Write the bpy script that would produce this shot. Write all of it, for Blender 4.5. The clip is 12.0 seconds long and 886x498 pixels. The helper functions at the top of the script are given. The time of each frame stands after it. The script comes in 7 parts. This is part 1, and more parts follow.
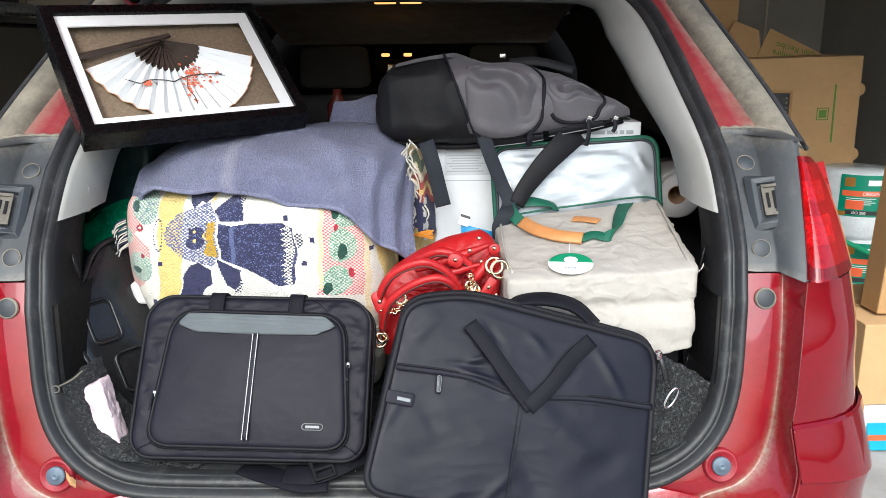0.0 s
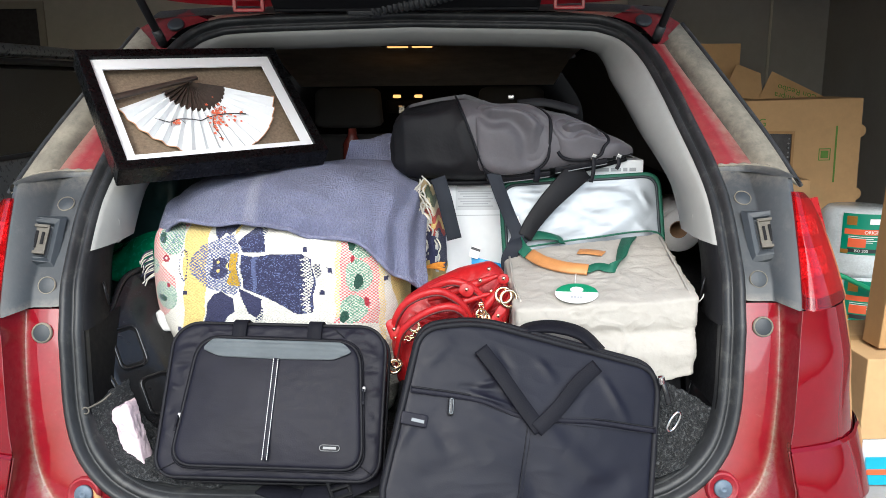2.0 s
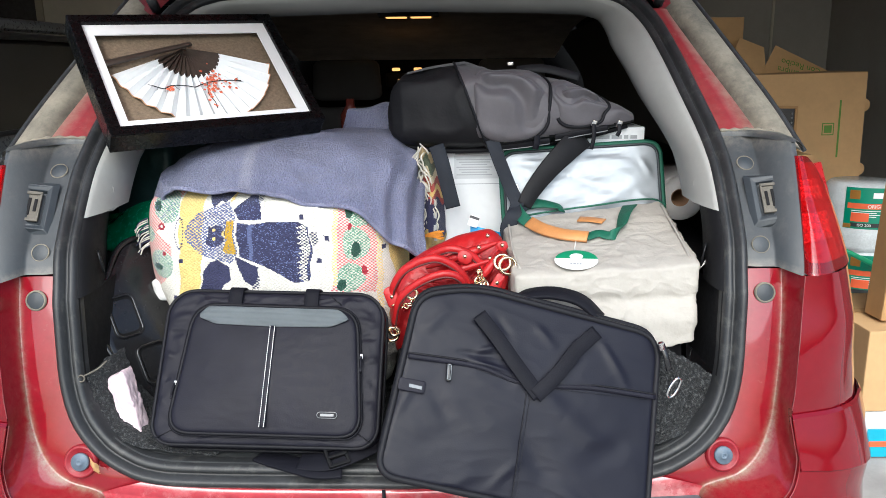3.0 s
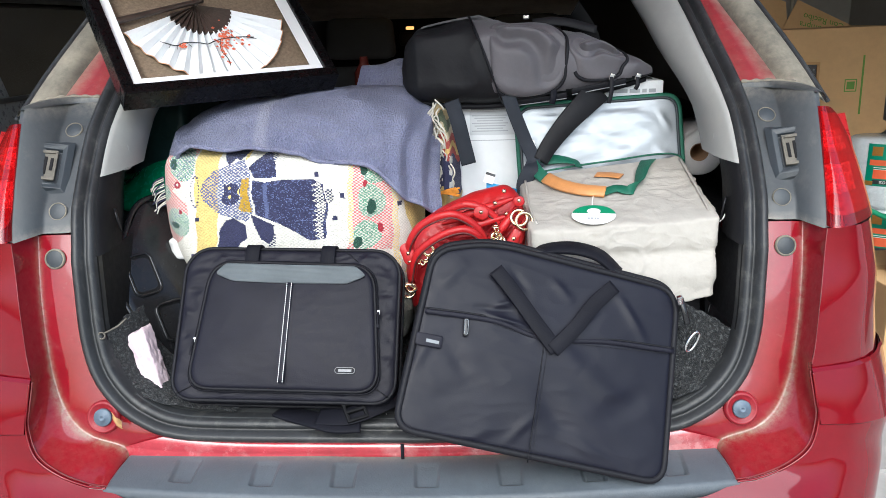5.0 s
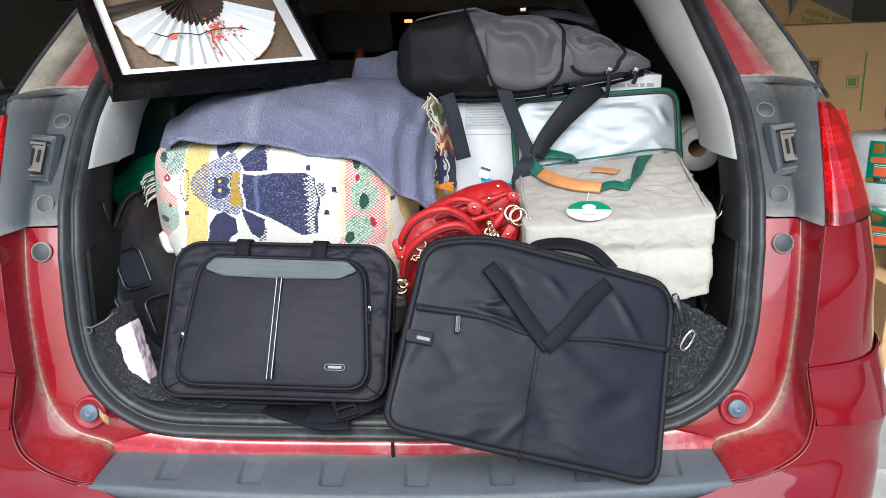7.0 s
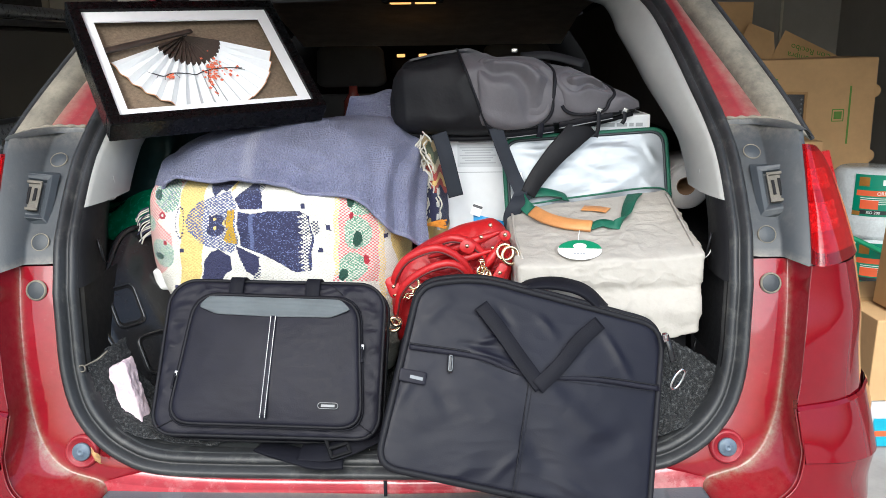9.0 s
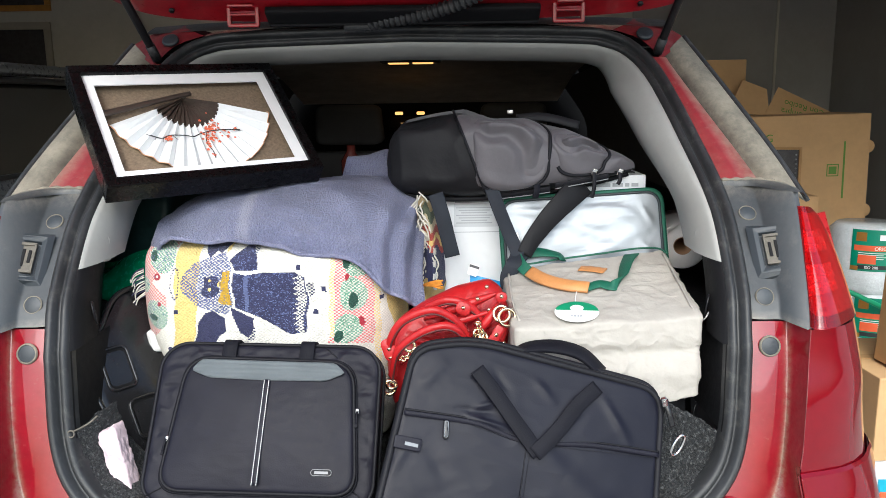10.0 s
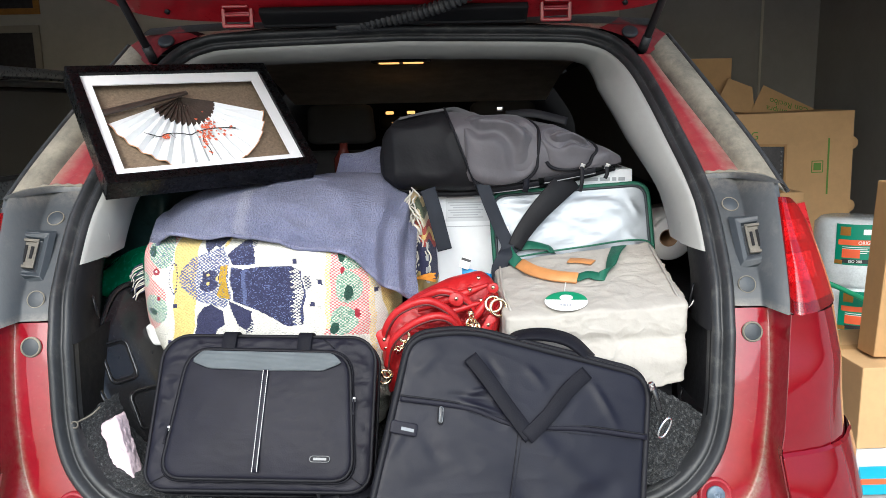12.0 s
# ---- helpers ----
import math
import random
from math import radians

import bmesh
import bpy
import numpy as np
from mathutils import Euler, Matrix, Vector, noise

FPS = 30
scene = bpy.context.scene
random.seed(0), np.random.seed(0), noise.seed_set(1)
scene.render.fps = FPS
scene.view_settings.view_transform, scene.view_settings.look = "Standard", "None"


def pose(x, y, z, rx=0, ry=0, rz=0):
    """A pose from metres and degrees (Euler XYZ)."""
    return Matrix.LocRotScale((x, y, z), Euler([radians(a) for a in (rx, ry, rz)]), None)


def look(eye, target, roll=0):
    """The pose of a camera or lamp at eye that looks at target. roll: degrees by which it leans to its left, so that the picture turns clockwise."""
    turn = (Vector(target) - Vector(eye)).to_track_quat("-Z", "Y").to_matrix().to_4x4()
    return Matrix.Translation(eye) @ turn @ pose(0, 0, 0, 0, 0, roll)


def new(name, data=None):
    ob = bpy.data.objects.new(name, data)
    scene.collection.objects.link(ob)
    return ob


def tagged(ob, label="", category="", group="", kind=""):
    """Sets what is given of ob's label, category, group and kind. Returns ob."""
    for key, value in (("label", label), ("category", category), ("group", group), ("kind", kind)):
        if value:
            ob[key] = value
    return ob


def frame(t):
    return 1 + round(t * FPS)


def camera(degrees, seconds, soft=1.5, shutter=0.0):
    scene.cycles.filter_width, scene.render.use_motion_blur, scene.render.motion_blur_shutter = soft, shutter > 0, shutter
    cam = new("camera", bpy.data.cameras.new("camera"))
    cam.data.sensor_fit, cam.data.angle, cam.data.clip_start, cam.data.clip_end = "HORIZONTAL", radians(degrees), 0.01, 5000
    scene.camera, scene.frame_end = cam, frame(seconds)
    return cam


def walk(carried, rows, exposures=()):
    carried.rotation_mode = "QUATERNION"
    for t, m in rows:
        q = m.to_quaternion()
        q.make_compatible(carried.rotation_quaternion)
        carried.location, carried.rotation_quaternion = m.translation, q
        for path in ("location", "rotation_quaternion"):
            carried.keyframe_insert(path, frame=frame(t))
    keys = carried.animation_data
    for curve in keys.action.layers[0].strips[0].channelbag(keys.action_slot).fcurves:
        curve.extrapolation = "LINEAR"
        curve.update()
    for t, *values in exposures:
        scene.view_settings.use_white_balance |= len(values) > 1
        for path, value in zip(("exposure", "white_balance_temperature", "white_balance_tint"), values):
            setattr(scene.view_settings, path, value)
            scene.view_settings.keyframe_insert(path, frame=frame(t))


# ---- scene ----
cam = camera(59.2, 12.0, soft=0.6)
PATH = [
    (0, (0.088, -1.195, 1.42), (0.103, 0.737, 0.901), -0.6),
    (0.5, (0.096, -1.236, 1.42), (0.098, 0.705, 0.938), -1.2),
    (1, (0.093, -1.247, 1.419), (0.105, 0.697, 0.947), -0.7),
    (1.5, (0.083, -1.258, 1.423), (0.092, 0.694, 0.99), -0.7),
    (2, (0.077, -1.272, 1.421), (0.076, 0.683, 1.001), -0.5),
    (2.5, (0.078, -1.271, 1.399), (0.075, 0.683, 0.971), -0.4),
    (3, (0.084, -1.26, 1.39), (0.078, 0.684, 0.922), -0.7),
    (3.5, (0.087, -1.252, 1.376), (0.063, 0.687, 0.886), -0.9),
    (3.7, (0.078, -1.246, 1.375), (0.05, 0.687, 0.864), -0.7),
    (5.5, (0.086, -1.259, 1.371), (0.036, 0.661, 0.811), -1.7),
    (6, (0.089, -1.251, 1.373), (0.044, 0.666, 0.802), -1.7),
    (6.5, (0.092, -1.24, 1.369), (0.048, 0.674, 0.789), -1.2),
    (7, (0.097, -1.235, 1.367), (0.048, 0.682, 0.799), -1.1),
    (8.8, (0.083, -1.252, 1.377), (0.067, 0.672, 0.829), -0.6),
    (9, (0.094, -1.245, 1.393), (0.069, 0.69, 0.891), -0.8),
    (9.5, (0.097, -1.212, 1.42), (0.047, 0.744, 1.007), -1.0),
    (10, (0.1, -1.233, 1.411), (0.079, 0.731, 1.037), -0.8),
    (10.5, (0.094, -1.243, 1.401), (0.062, 0.725, 1.047), -0.8),
    (11, (0.059, -1.244, 1.398), (0.005, 0.722, 1.033), -1.1),
    (11.5, (0.059, -1.267, 1.408), (0.008, 0.697, 1.035), -1.1),
    (12, (0.095, -1.279, 1.402), (0.099, 0.686, 1.031), -1.2),
]
walk(cam, [(t, look(eye, target, roll)) for t, eye, target, roll in PATH], [(0.0, 0.90, 5750, 4), (3.5, 0.85, 5700, 4), (5.5, 0.82, 5600, 4), (7.0, 0.80, 5600, 4), (9.5, 0.86, 5750, 4), (12.0, 0.92, 5750, 4)])

# ---- world, sun, exposure ----
world = bpy.data.worlds.new("sky")
scene.world = world
world.use_nodes = True
wn = world.node_tree.nodes
sky = wn.new("ShaderNodeTexSky")
sky.sky_type, sky.sun_disc = "NISHITA", False
sky.sun_elevation, sky.sun_rotation = radians(41), radians(188)
sky.air_density, sky.dust_density = 1.0, 5.0
world.node_tree.links.new(sky.outputs[0], wn["Background"].inputs[0])
wn["Background"].inputs[1].default_value = 0.15
sun_data = bpy.data.lights.new("sun", "SUN")
sun_data.energy, sun_data.angle, sun_data.color = 1.5, radians(60), (1.0, 0.98, 0.95)
sun = new("sun", sun_data)
sun.matrix_world = look((0.7, -5, 4.4), (0, 0, 0))

# ---- materials ----


def mat(name, col, rough=0.5, metal=0.0, var=0.12, scale=9.0, bump=0.15, bscale=160.0, bdist=0.002, coat=0.0, sheen=0.0,
        trans=0.0, dust=None, attr="", spec=0.5, waves=None, grime_shade=None):
    """A procedural surface: base colour with stains at two scales, fine relief, and dust if given as (colour, share, scale)."""
    m = bpy.data.materials.new(name)
    m.use_nodes = True
    nt = m.node_tree
    N, L = nt.nodes, nt.links
    bsdf = N["Principled BSDF"]
    tc = N.new("ShaderNodeTexCoord")

    def noise_tex(s, detail=4.0, rg=0.6):
        n = N.new("ShaderNodeTexNoise")
        n.inputs["Scale"].default_value, n.inputs["Detail"].default_value, n.inputs["Roughness"].default_value = s, detail, rg
        L.new(tc.outputs["Object"], n.inputs["Vector"])
        return n

    def ramp(src, lo, hi, a, b):
        r = N.new("ShaderNodeMapRange")
        for k, v in zip((1, 2, 3, 4), (lo, hi, a, b)):
            r.inputs[k].default_value = v
        L.new(src, r.inputs[0])
        return r.outputs[0]

    def mix(fac, a, b, mode="MIX"):
        x = N.new("ShaderNodeMix")
        x.data_type, x.blend_type = "RGBA", mode
        for slot, v in ((0, fac), (6, a), (7, b)):
            if hasattr(v, "node"):
                L.new(v, x.inputs[slot])
            elif slot == 0:
                x.inputs[0].default_value = v
            else:
                x.inputs[slot].default_value = (*v[:3], 1)
        return x.outputs[2]
    big, small = noise_tex(scale), noise_tex(scale * 9, 6.0, 0.7)
    base = col
    if attr:
        at = N.new("ShaderNodeAttribute")
        at.attribute_name = attr
        base = at.outputs["Color"]
    v1 = ramp(big.outputs[0], 0.3, 0.7, 1 - var, 1 + var)
    v2 = ramp(small.outputs[0], 0.3, 0.7, 1 - var * 0.7, 1 + var * 0.7)
    mm = N.new("ShaderNodeMath")
    mm.operation = "MULTIPLY"
    L.new(v1, mm.inputs[0])
    L.new(v2, mm.inputs[1])
    out = mix(1.0, base, mm.outputs[0], "MULTIPLY")
    rough_out = ramp(small.outputs[0], 0.3, 0.7, max(rough - 0.08, 0.02), min(rough + 0.08, 1))
    if dust:
        dn = noise_tex(dust[2], 8.0, 0.68)
        f = ramp(dn.outputs[0], 0.62 - dust[1] * 0.4, 0.80 - dust[1] * 0.25, 0.0, min(1.0, dust[1] * 1.6))
        out = mix(f, out, dust[0])
        rr = N.new("ShaderNodeMath")
        rr.operation = "MAXIMUM"
        L.new(rough_out, rr.inputs[0])
        L.new(f, rr.inputs[1])
        rough_out = rr.outputs[0]
    if grime_shade:
        ga = N.new("ShaderNodeAttribute")
        ga.attribute_name = "grime_shade"
        gn = ramp(noise_tex(grime_shade[1], 8.0, 0.7).outputs[0], 0.3, 0.62, 0.15, 1.25)
        gm = N.new("ShaderNodeMath")
        gm.operation, gm.use_clamp = "MULTIPLY", True
        L.new(ga.outputs["Fac"], gm.inputs[0])
        L.new(gn, gm.inputs[1])
        out = mix(gm.outputs[0], out, grime_shade[0])
        gr = N.new("ShaderNodeMath")
        gr.operation = "MAXIMUM"
        L.new(rough_out, gr.inputs[0])
        L.new(gm.outputs[0], gr.inputs[1])
        rough_out = gr.outputs[0]
    L.new(out, bsdf.inputs["Base Color"])
    L.new(rough_out, bsdf.inputs["Roughness"])
    bsdf.inputs["Metallic"].default_value = metal
    bsdf.inputs["Specular IOR Level"].default_value = spec
    bsdf.inputs["Coat Weight"].default_value = coat
    bsdf.inputs["Coat Roughness"].default_value = 0.06
    bsdf.inputs["Sheen Weight"].default_value = sheen
    bsdf.inputs["Transmission Weight"].default_value = trans
    if bump:
        b = N.new("ShaderNodeBump")
        b.inputs["Strength"].default_value, b.inputs["Distance"].default_value = bump, bdist
        if waves:
            w = N.new("ShaderNodeTexWave")
            w.bands_direction = waves[0]
            w.inputs["Scale"].default_value = waves[1]
            w.inputs["Distortion"].default_value = 0.6
            L.new(tc.outputs["Object"], w.inputs["Vector"])
            L.new(w.outputs["Fac"], b.inputs["Height"])
        else:
            L.new(noise_tex(bscale, 3.0).outputs[0], b.inputs["Height"])
        L.new(b.outputs[0], bsdf.inputs["Normal"])
    return m


DUST = (0.42, 0.37, 0.30)
RED = mat("red_paint", (0.142, 0.0020, 0.0064), 0.30, 0.0, 0.08, 4, 0.02, 500, 0.0004, coat=1.0, spec=0.0, dust=(DUST, 0.012, 150))
RED_JAMB = mat("dusty_red_paint", (0.185, 0.0040, 0.0110), 0.34, 0.0, 0.12, 7, 0.06, 120, 0.0006, coat=1.0, spec=0.0, dust=((0.36, 0.29, 0.23), 0.05, 90), grime_shade=((0.225, 0.165, 0.115), 75))
# Pale pink base and blotches paint the sky's reflection into the sill colour.
RED_SILL = mat("dusty_red_sill_sky_sheen", (0.34, 0.030, 0.042), 0.22, 0.0, 0.2, 6, 0.05, 60, 0.0008, coat=1.0, spec=0.6, dust=((0.58, 0.40, 0.38), 0.34, 9))
RED_GATE = mat("red_gate_paint", (0.26, 0.006, 0.012), 0.34, 0.0, 0.2, 7, 0.10, 120, 0.0006, coat=0.6, spec=0.3, dust=((0.30, 0.24, 0.18), 0.08, 50))
RED_DUSTY = mat("red_paint_under_dust", (0.20, 0.007, 0.014), 0.5, 0.0, 0.2, 9, 0.15, 250, 0.001, dust=((0.34, 0.26, 0.20), 0.16, 60), grime_shade=((0.33, 0.27, 0.20), 40))
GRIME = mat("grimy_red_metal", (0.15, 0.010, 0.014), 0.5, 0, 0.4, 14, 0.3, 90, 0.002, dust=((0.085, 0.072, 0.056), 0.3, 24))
# the near-black last colour paints shade and stain into the pillar groove
DUST_BAND = mat("dust_covered_plastic", (0.15, 0.135, 0.105), 0.85, 0, 0.35, 9, 0.35, 120, 0.0015, dust=((0.30, 0.265, 0.20), 0.38, 11), grime_shade=((0.028, 0.026, 0.023), 26))
GREY_PLASTIC = mat("dusty_grey_plastic", (0.027, 0.033, 0.039), 0.5, 0, 0.14, 8, 0.25, 220, 0.0008, dust=((0.18, 0.17, 0.15), 0.12, 22), grime_shade=((0.28, 0.25, 0.20), 70))
PAD_PLASTIC = mat("textured_bumper_plastic", (0.080, 0.092, 0.104), 0.5, 0, 0.15, 6, 0.5, 260, 0.0012, spec=0.4, dust=((0.16, 0.155, 0.145), 0.14, 26), grime_shade=((0.24, 0.21, 0.16), 60))
STOP_BLUE = mat("blue_grey_rubber", (0.085, 0.115, 0.15), 0.5, 0, 0.15, 30, 0.1)
RUBBER = mat("black_rubber", (0.024, 0.0250, 0.0265), 0.4, 0, 0.25, 14, 0.15, 200, 0.0006, spec=0.3, dust=((0.15, 0.145, 0.13), 0.22, 30))
TRIM_GREY = mat("light_grey_trim", (0.30, 0.30, 0.284), 0.65, 0, 0.06, 6, 0.25, 600, 0.0006)
SILL = mat("scuffed_dusty_sill_plastic", (0.055, 0.057, 0.058), 0.5, 0, 0.25, 10, 0.3, 240, 0.0008, spec=0.35, dust=((0.17, 0.16, 0.14), 0.24, 26))
TRIM_BLACK = mat("black_trim_plastic", (0.008, 0.008, 0.009), 0.6, 0, 0.2, 8, 0.3, 240, 0.0008, spec=0.14)
LINER = mat("dark_headliner_fabric", (0.52, 0.47, 0.40), 0.95, 0, 0.15, 10, 0.3, 700, 0.0008)
INNER = mat("dark_grey_inner_trim", (0.075, 0.071, 0.066), 0.8, 0, 0.12, 6, 0.2, 500, 0.0006)
SEAT = mat("dark_seat_fabric", (0.045, 0.042, 0.04), 0.95, 0, 0.15, 10, 0.3, 700, 0.0008)
CARPET = mat("speckled_black_carpet", (0.010, 0.011, 0.012), 0.95, 0, 0.6, 70, 1.0, 200, 0.008, sheen=0.05, dust=((0.26, 0.27, 0.27), 0.27, 190))
BLACK_METAL = mat("black_steel", (0.015, 0.015, 0.017), 0.35, 0.6, 0.1, 10, 0.05)
CHROME = mat("bright_metal", (0.72, 0.72, 0.70), 0.2, 1.0, 0.05, 20, 0.05)
GOLD = mat("pale_gold_metal", (0.80, 0.66, 0.44), 0.22, 1.0, 0.05, 20, 0.05)
STEEL_DUSTY = mat("dusty_steel", (0.11, 0.10, 0.082), 0.65, 0.3, 0.25, 30, 0.2)
CONCRETE = mat("concrete", (0.30, 0.29, 0.275), 0.85, 0, 0.2, 1.2, 0.3, 60, 0.004)
ASPHALT = mat("driveway_concrete", (0.33, 0.32, 0.30), 0.9, 0, 0.18, 0.8, 0.4, 50, 0.004)
WALL = mat("painted_garage_wall", (0.42, 0.39, 0.32), 0.8, 0, 0.08, 1.5, 0.1, 60, 0.003)
WALL_DARK = mat("grey_wall_panel", (0.26, 0.25, 0.232), 0.75, 0, 0.08, 1.5, 0.1, 60, 0.003)
CEIL = mat("garage_ceiling", (0.50, 0.48, 0.445), 0.9, 0, 0.1, 2, 0.1, 50, 0.003)
CARD = mat("brown_cardboard", (0.46, 0.29, 0.135), 0.8, 0, 0.08, 3, 0.12, 80, 0.0015, waves=("Z", 120))
CARD_DARK = mat("kraft_cardboard", (0.36, 0.21, 0.085), 0.8, 0, 0.1, 3, 0.12, 80, 0.0015, waves=("Z", 120))

# ---- mesh builders ----


def build(verts, faces, smooth=True):
    bm = bmesh.new()
    vs = [bm.verts.new(v) for v in verts]
    for f in faces:
        try:
            bm.faces.new([vs[i] for i in f])
        except ValueError:
            pass
    for f in bm.faces:
        f.smooth = smooth
    return bm


def thing(name, label, category, group="", kind="", at=(0, 0, 0)):
    ob = new(name)
    ob.location = at
    ob.empty_display_size = 0.05
    return tagged(ob, label, category, group, kind)


def part(name, bm, material, parent=None, label="", normals=True):
    """Links a bmesh as one mesh object under a thing or a part."""
    if normals:
        bmesh.ops.recalc_face_normals(bm, faces=bm.faces[:])
    me = bpy.data.meshes.new(name)
    bm.to_mesh(me)
    bm.free()
    me.materials.append(material)
    ob = new(name, me)
    if parent is not None:
        ob.parent = parent
        up, q = Matrix(), parent
        while q is not None:
            up = q.matrix_basis @ up
            q = q.parent
        ob.matrix_basis = up.inverted()
    if label:
        ob["label"] = label
    return ob


def solid(name, bm, material, label, category, group="", kind=""):
    return tagged(part(name, bm, material), label, category, group, kind)


def moved(bm, m):
    bmesh.ops.transform(bm, matrix=m, verts=bm.verts[:])
    return bm


def joined(*bms):
    tmp = bpy.data.meshes.new("tmp")
    out = bmesh.new()
    for b in bms:
        b.to_mesh(tmp)
        out.from_mesh(tmp)
        b.free()
    bpy.data.meshes.remove(tmp)
    return out


def catmull(pts, n, closed=False):
    """n points evenly along a smooth curve through pts."""
    p = np.array(pts, float)
    k = len(p)
    if closed:
        q = np.vstack([p[-1], p, p[0], p[1]])
        segs = k
    else:
        q = np.vstack([2 * p[0] - p[1], p, 2 * p[-1] - p[-2]])
        segs = k - 1
    fine = []
    for i in range(segs):
        a, b, c, d = q[i:i + 4]
        for t in np.linspace(0, 1, 16, endpoint=False):
            fine.append(0.5 * (2 * b + (c - a) * t + (2 * a - 5 * b + 4 * c - d) * t * t + (3 * b - a - 3 * c + d) * t ** 3))
    fine.append(q[1] if closed else p[-1])
    fine = np.array(fine)
    s = np.concatenate([[0], np.cumsum(np.linalg.norm(np.diff(fine, axis=0), axis=1))])
    want = np.linspace(0, s[-1], n + 1 if closed else n)
    if closed:
        want = want[:-1]
    return np.stack([np.interp(want, s, fine[:, j]) for j in range(p.shape[1])], 1)


def grid_faces(nu, nv, wrap_u=False, wrap_v=False):
    f = []
    for i in range(nu if wrap_u else nu - 1):
        for j in range(nv if wrap_v else nv - 1):
            a, b = i * nv + j, ((i + 1) % nu) * nv + j
            c, d = ((i + 1) % nu) * nv + (j + 1) % nv, i * nv + (j + 1) % nv
            f.append((a, b, c, d))
    return f


def net(rows, nu, nv):
    """A smooth patch through a coarse net of points, as an array (nu, nv, 3)."""
    r = np.array([catmull(row, nv) for row in rows])
    return np.stack([catmull(r[:, j], nu) for j in range(nv)], 1)


def patch(rows, nu, nv):
    g = net(rows, nu, nv)
    return build(g.reshape(-1, 3), grid_faces(nu, nv))


def mirrored(bm):
    moved(bm, Matrix.Diagonal((-1, 1, 1, 1)))
    return bm


def tube(pts, r, seg=8, n=None, closed=False, caps=True):
    p = catmull(pts, n or 6 * len(pts), closed) if len(pts) > 2 else np.array(pts, float)
    k = len(p)
    tan = np.gradient(p, axis=0) if not closed else np.roll(p, -1, 0) - np.roll(p, 1, 0)
    up = np.array((0.0, 0.0, 1.0)) if abs(tan[0][2]) < 0.8 * np.linalg.norm(tan[0]) else np.array((1.0, 0.0, 0.0))
    vs = []
    for i in range(k):
        t = tan[i] / (np.linalg.norm(tan[i]) + 1e-12)
        up = up - t * (up @ t)
        up /= np.linalg.norm(up) + 1e-12
        side = np.cross(t, up)
        rr = r(i / (k - 1)) if callable(r) else r
        for j in range(seg):
            a = 2 * math.pi * j / seg
            vs.append(p[i] + rr * (math.cos(a) * up + math.sin(a) * side))
    f = grid_faces(k, seg, closed, True)
    if caps and not closed:
        f += [tuple(range(seg)), tuple(range((k - 1) * seg, k * seg))]
    return build(vs, f)


def strap(pts, across, width, thick=0.003, n=None):
    """A flat band along pts; across: the way of its width at each point, or one for all."""
    p = catmull(pts, n or 8 * len(pts)) if len(pts) > 2 else np.array(pts, float)
    k = len(p)
    if np.ndim(across) == 1:
        ac = np.tile(np.array(across, float), (k, 1))
    else:
        ac = catmull(across, k) if len(across) > 2 else np.linspace(across[0], across[-1], k)
    tan = np.gradient(p, axis=0)
    vs = []
    for i in range(k):
        t = tan[i] / (np.linalg.norm(tan[i]) + 1e-12)
        a = ac[i] - t * (ac[i] @ t)
        a /= np.linalg.norm(a) + 1e-12
        nn = np.cross(t, a)
        w = width(i / (k - 1)) if callable(width) else width
        for du, dn in ((-0.5, -0.3), (-0.47, -0.5), (0.47, -0.5), (0.5, -0.3), (0.5, 0.3), (0.47, 0.5), (0.0, 0.62), (-0.47, 0.5), (-0.5, 0.3)):
            vs.append(p[i] + a * w * du + nn * thick * dn)
    f = grid_faces(k, 9, False, True) + [tuple(range(9)), tuple(range((k - 1) * 9, k * 9))]
    return build(vs, f)


def box(w, d, h, bevel=0.004, at=(0, 0, 0), seg=2):
    """A bevelled box, centred in x and y on at and standing on it."""
    bm = bmesh.new()
    bmesh.ops.create_cube(bm, size=1, matrix=Matrix.Translation((at[0], at[1], at[2] + h / 2)) @ Matrix.Diagonal((w, d, h, 1)))
    if bevel:
        bmesh.ops.bevel(bm, geom=bm.edges[:], offset=bevel, segments=seg, affect="EDGES", profile=0.6)
    return bm


def disc(r, h, seg=24, bevel=0.0):
    """A round plate with its axis along z, from 0 to h."""
    b = bevel
    prof = [(0, 0), (r, 0), (r, h - b), (r - b * 0.4, h - b * 0.3), (r - b, h), (0, h)]
    return lathe(prof, seg)


def lathe(prof, seg=24):
    vs, k = [], len(prof)
    for i in range(seg):
        a = 2 * math.pi * i / seg
        vs += [(x * math.cos(a), x * math.sin(a), z) for x, z in prof]
    bm = build(vs, grid_faces(seg, k, True, False))
    bmesh.ops.remove_doubles(bm, verts=bm.verts[:], dist=1e-6)
    return bm


def rounded_rect(w, h, r, n=8, cx=0.0, cy=0.0):
    """The outline of a rounded rectangle, anticlockwise; r one radius or four (br, tr, tl, bl)."""
    rs = r if isinstance(r, tuple) else (r, r, r, r)
    out = []
    for (sx, sy, a0), rr in zip(((1, -1, -90), (1, 1, 0), (-1, 1, 90), (-1, -1, 180)), rs):
        for i in range(n + 1):
            a = radians(a0 + 90 * i / n)
            out.append((cx + sx * (w / 2 - rr) + rr * math.cos(a), cy + sy * (h / 2 - rr) + rr * math.sin(a)))
    return out


def even(outline, n):
    return catmull([(x, y) for x, y in outline], n, True) if len(outline) < 12 else resample(outline, n)


def resample(outline, n):
    p = np.array(outline + [outline[0]], float)
    s = np.concatenate([[0], np.cumsum(np.linalg.norm(np.diff(p, axis=0), axis=1))])
    want = np.linspace(0, s[-1], n + 1)[:-1]
    return np.stack([np.interp(want, s, p[:, 0]), np.interp(want, s, p[:, 1])], 1)


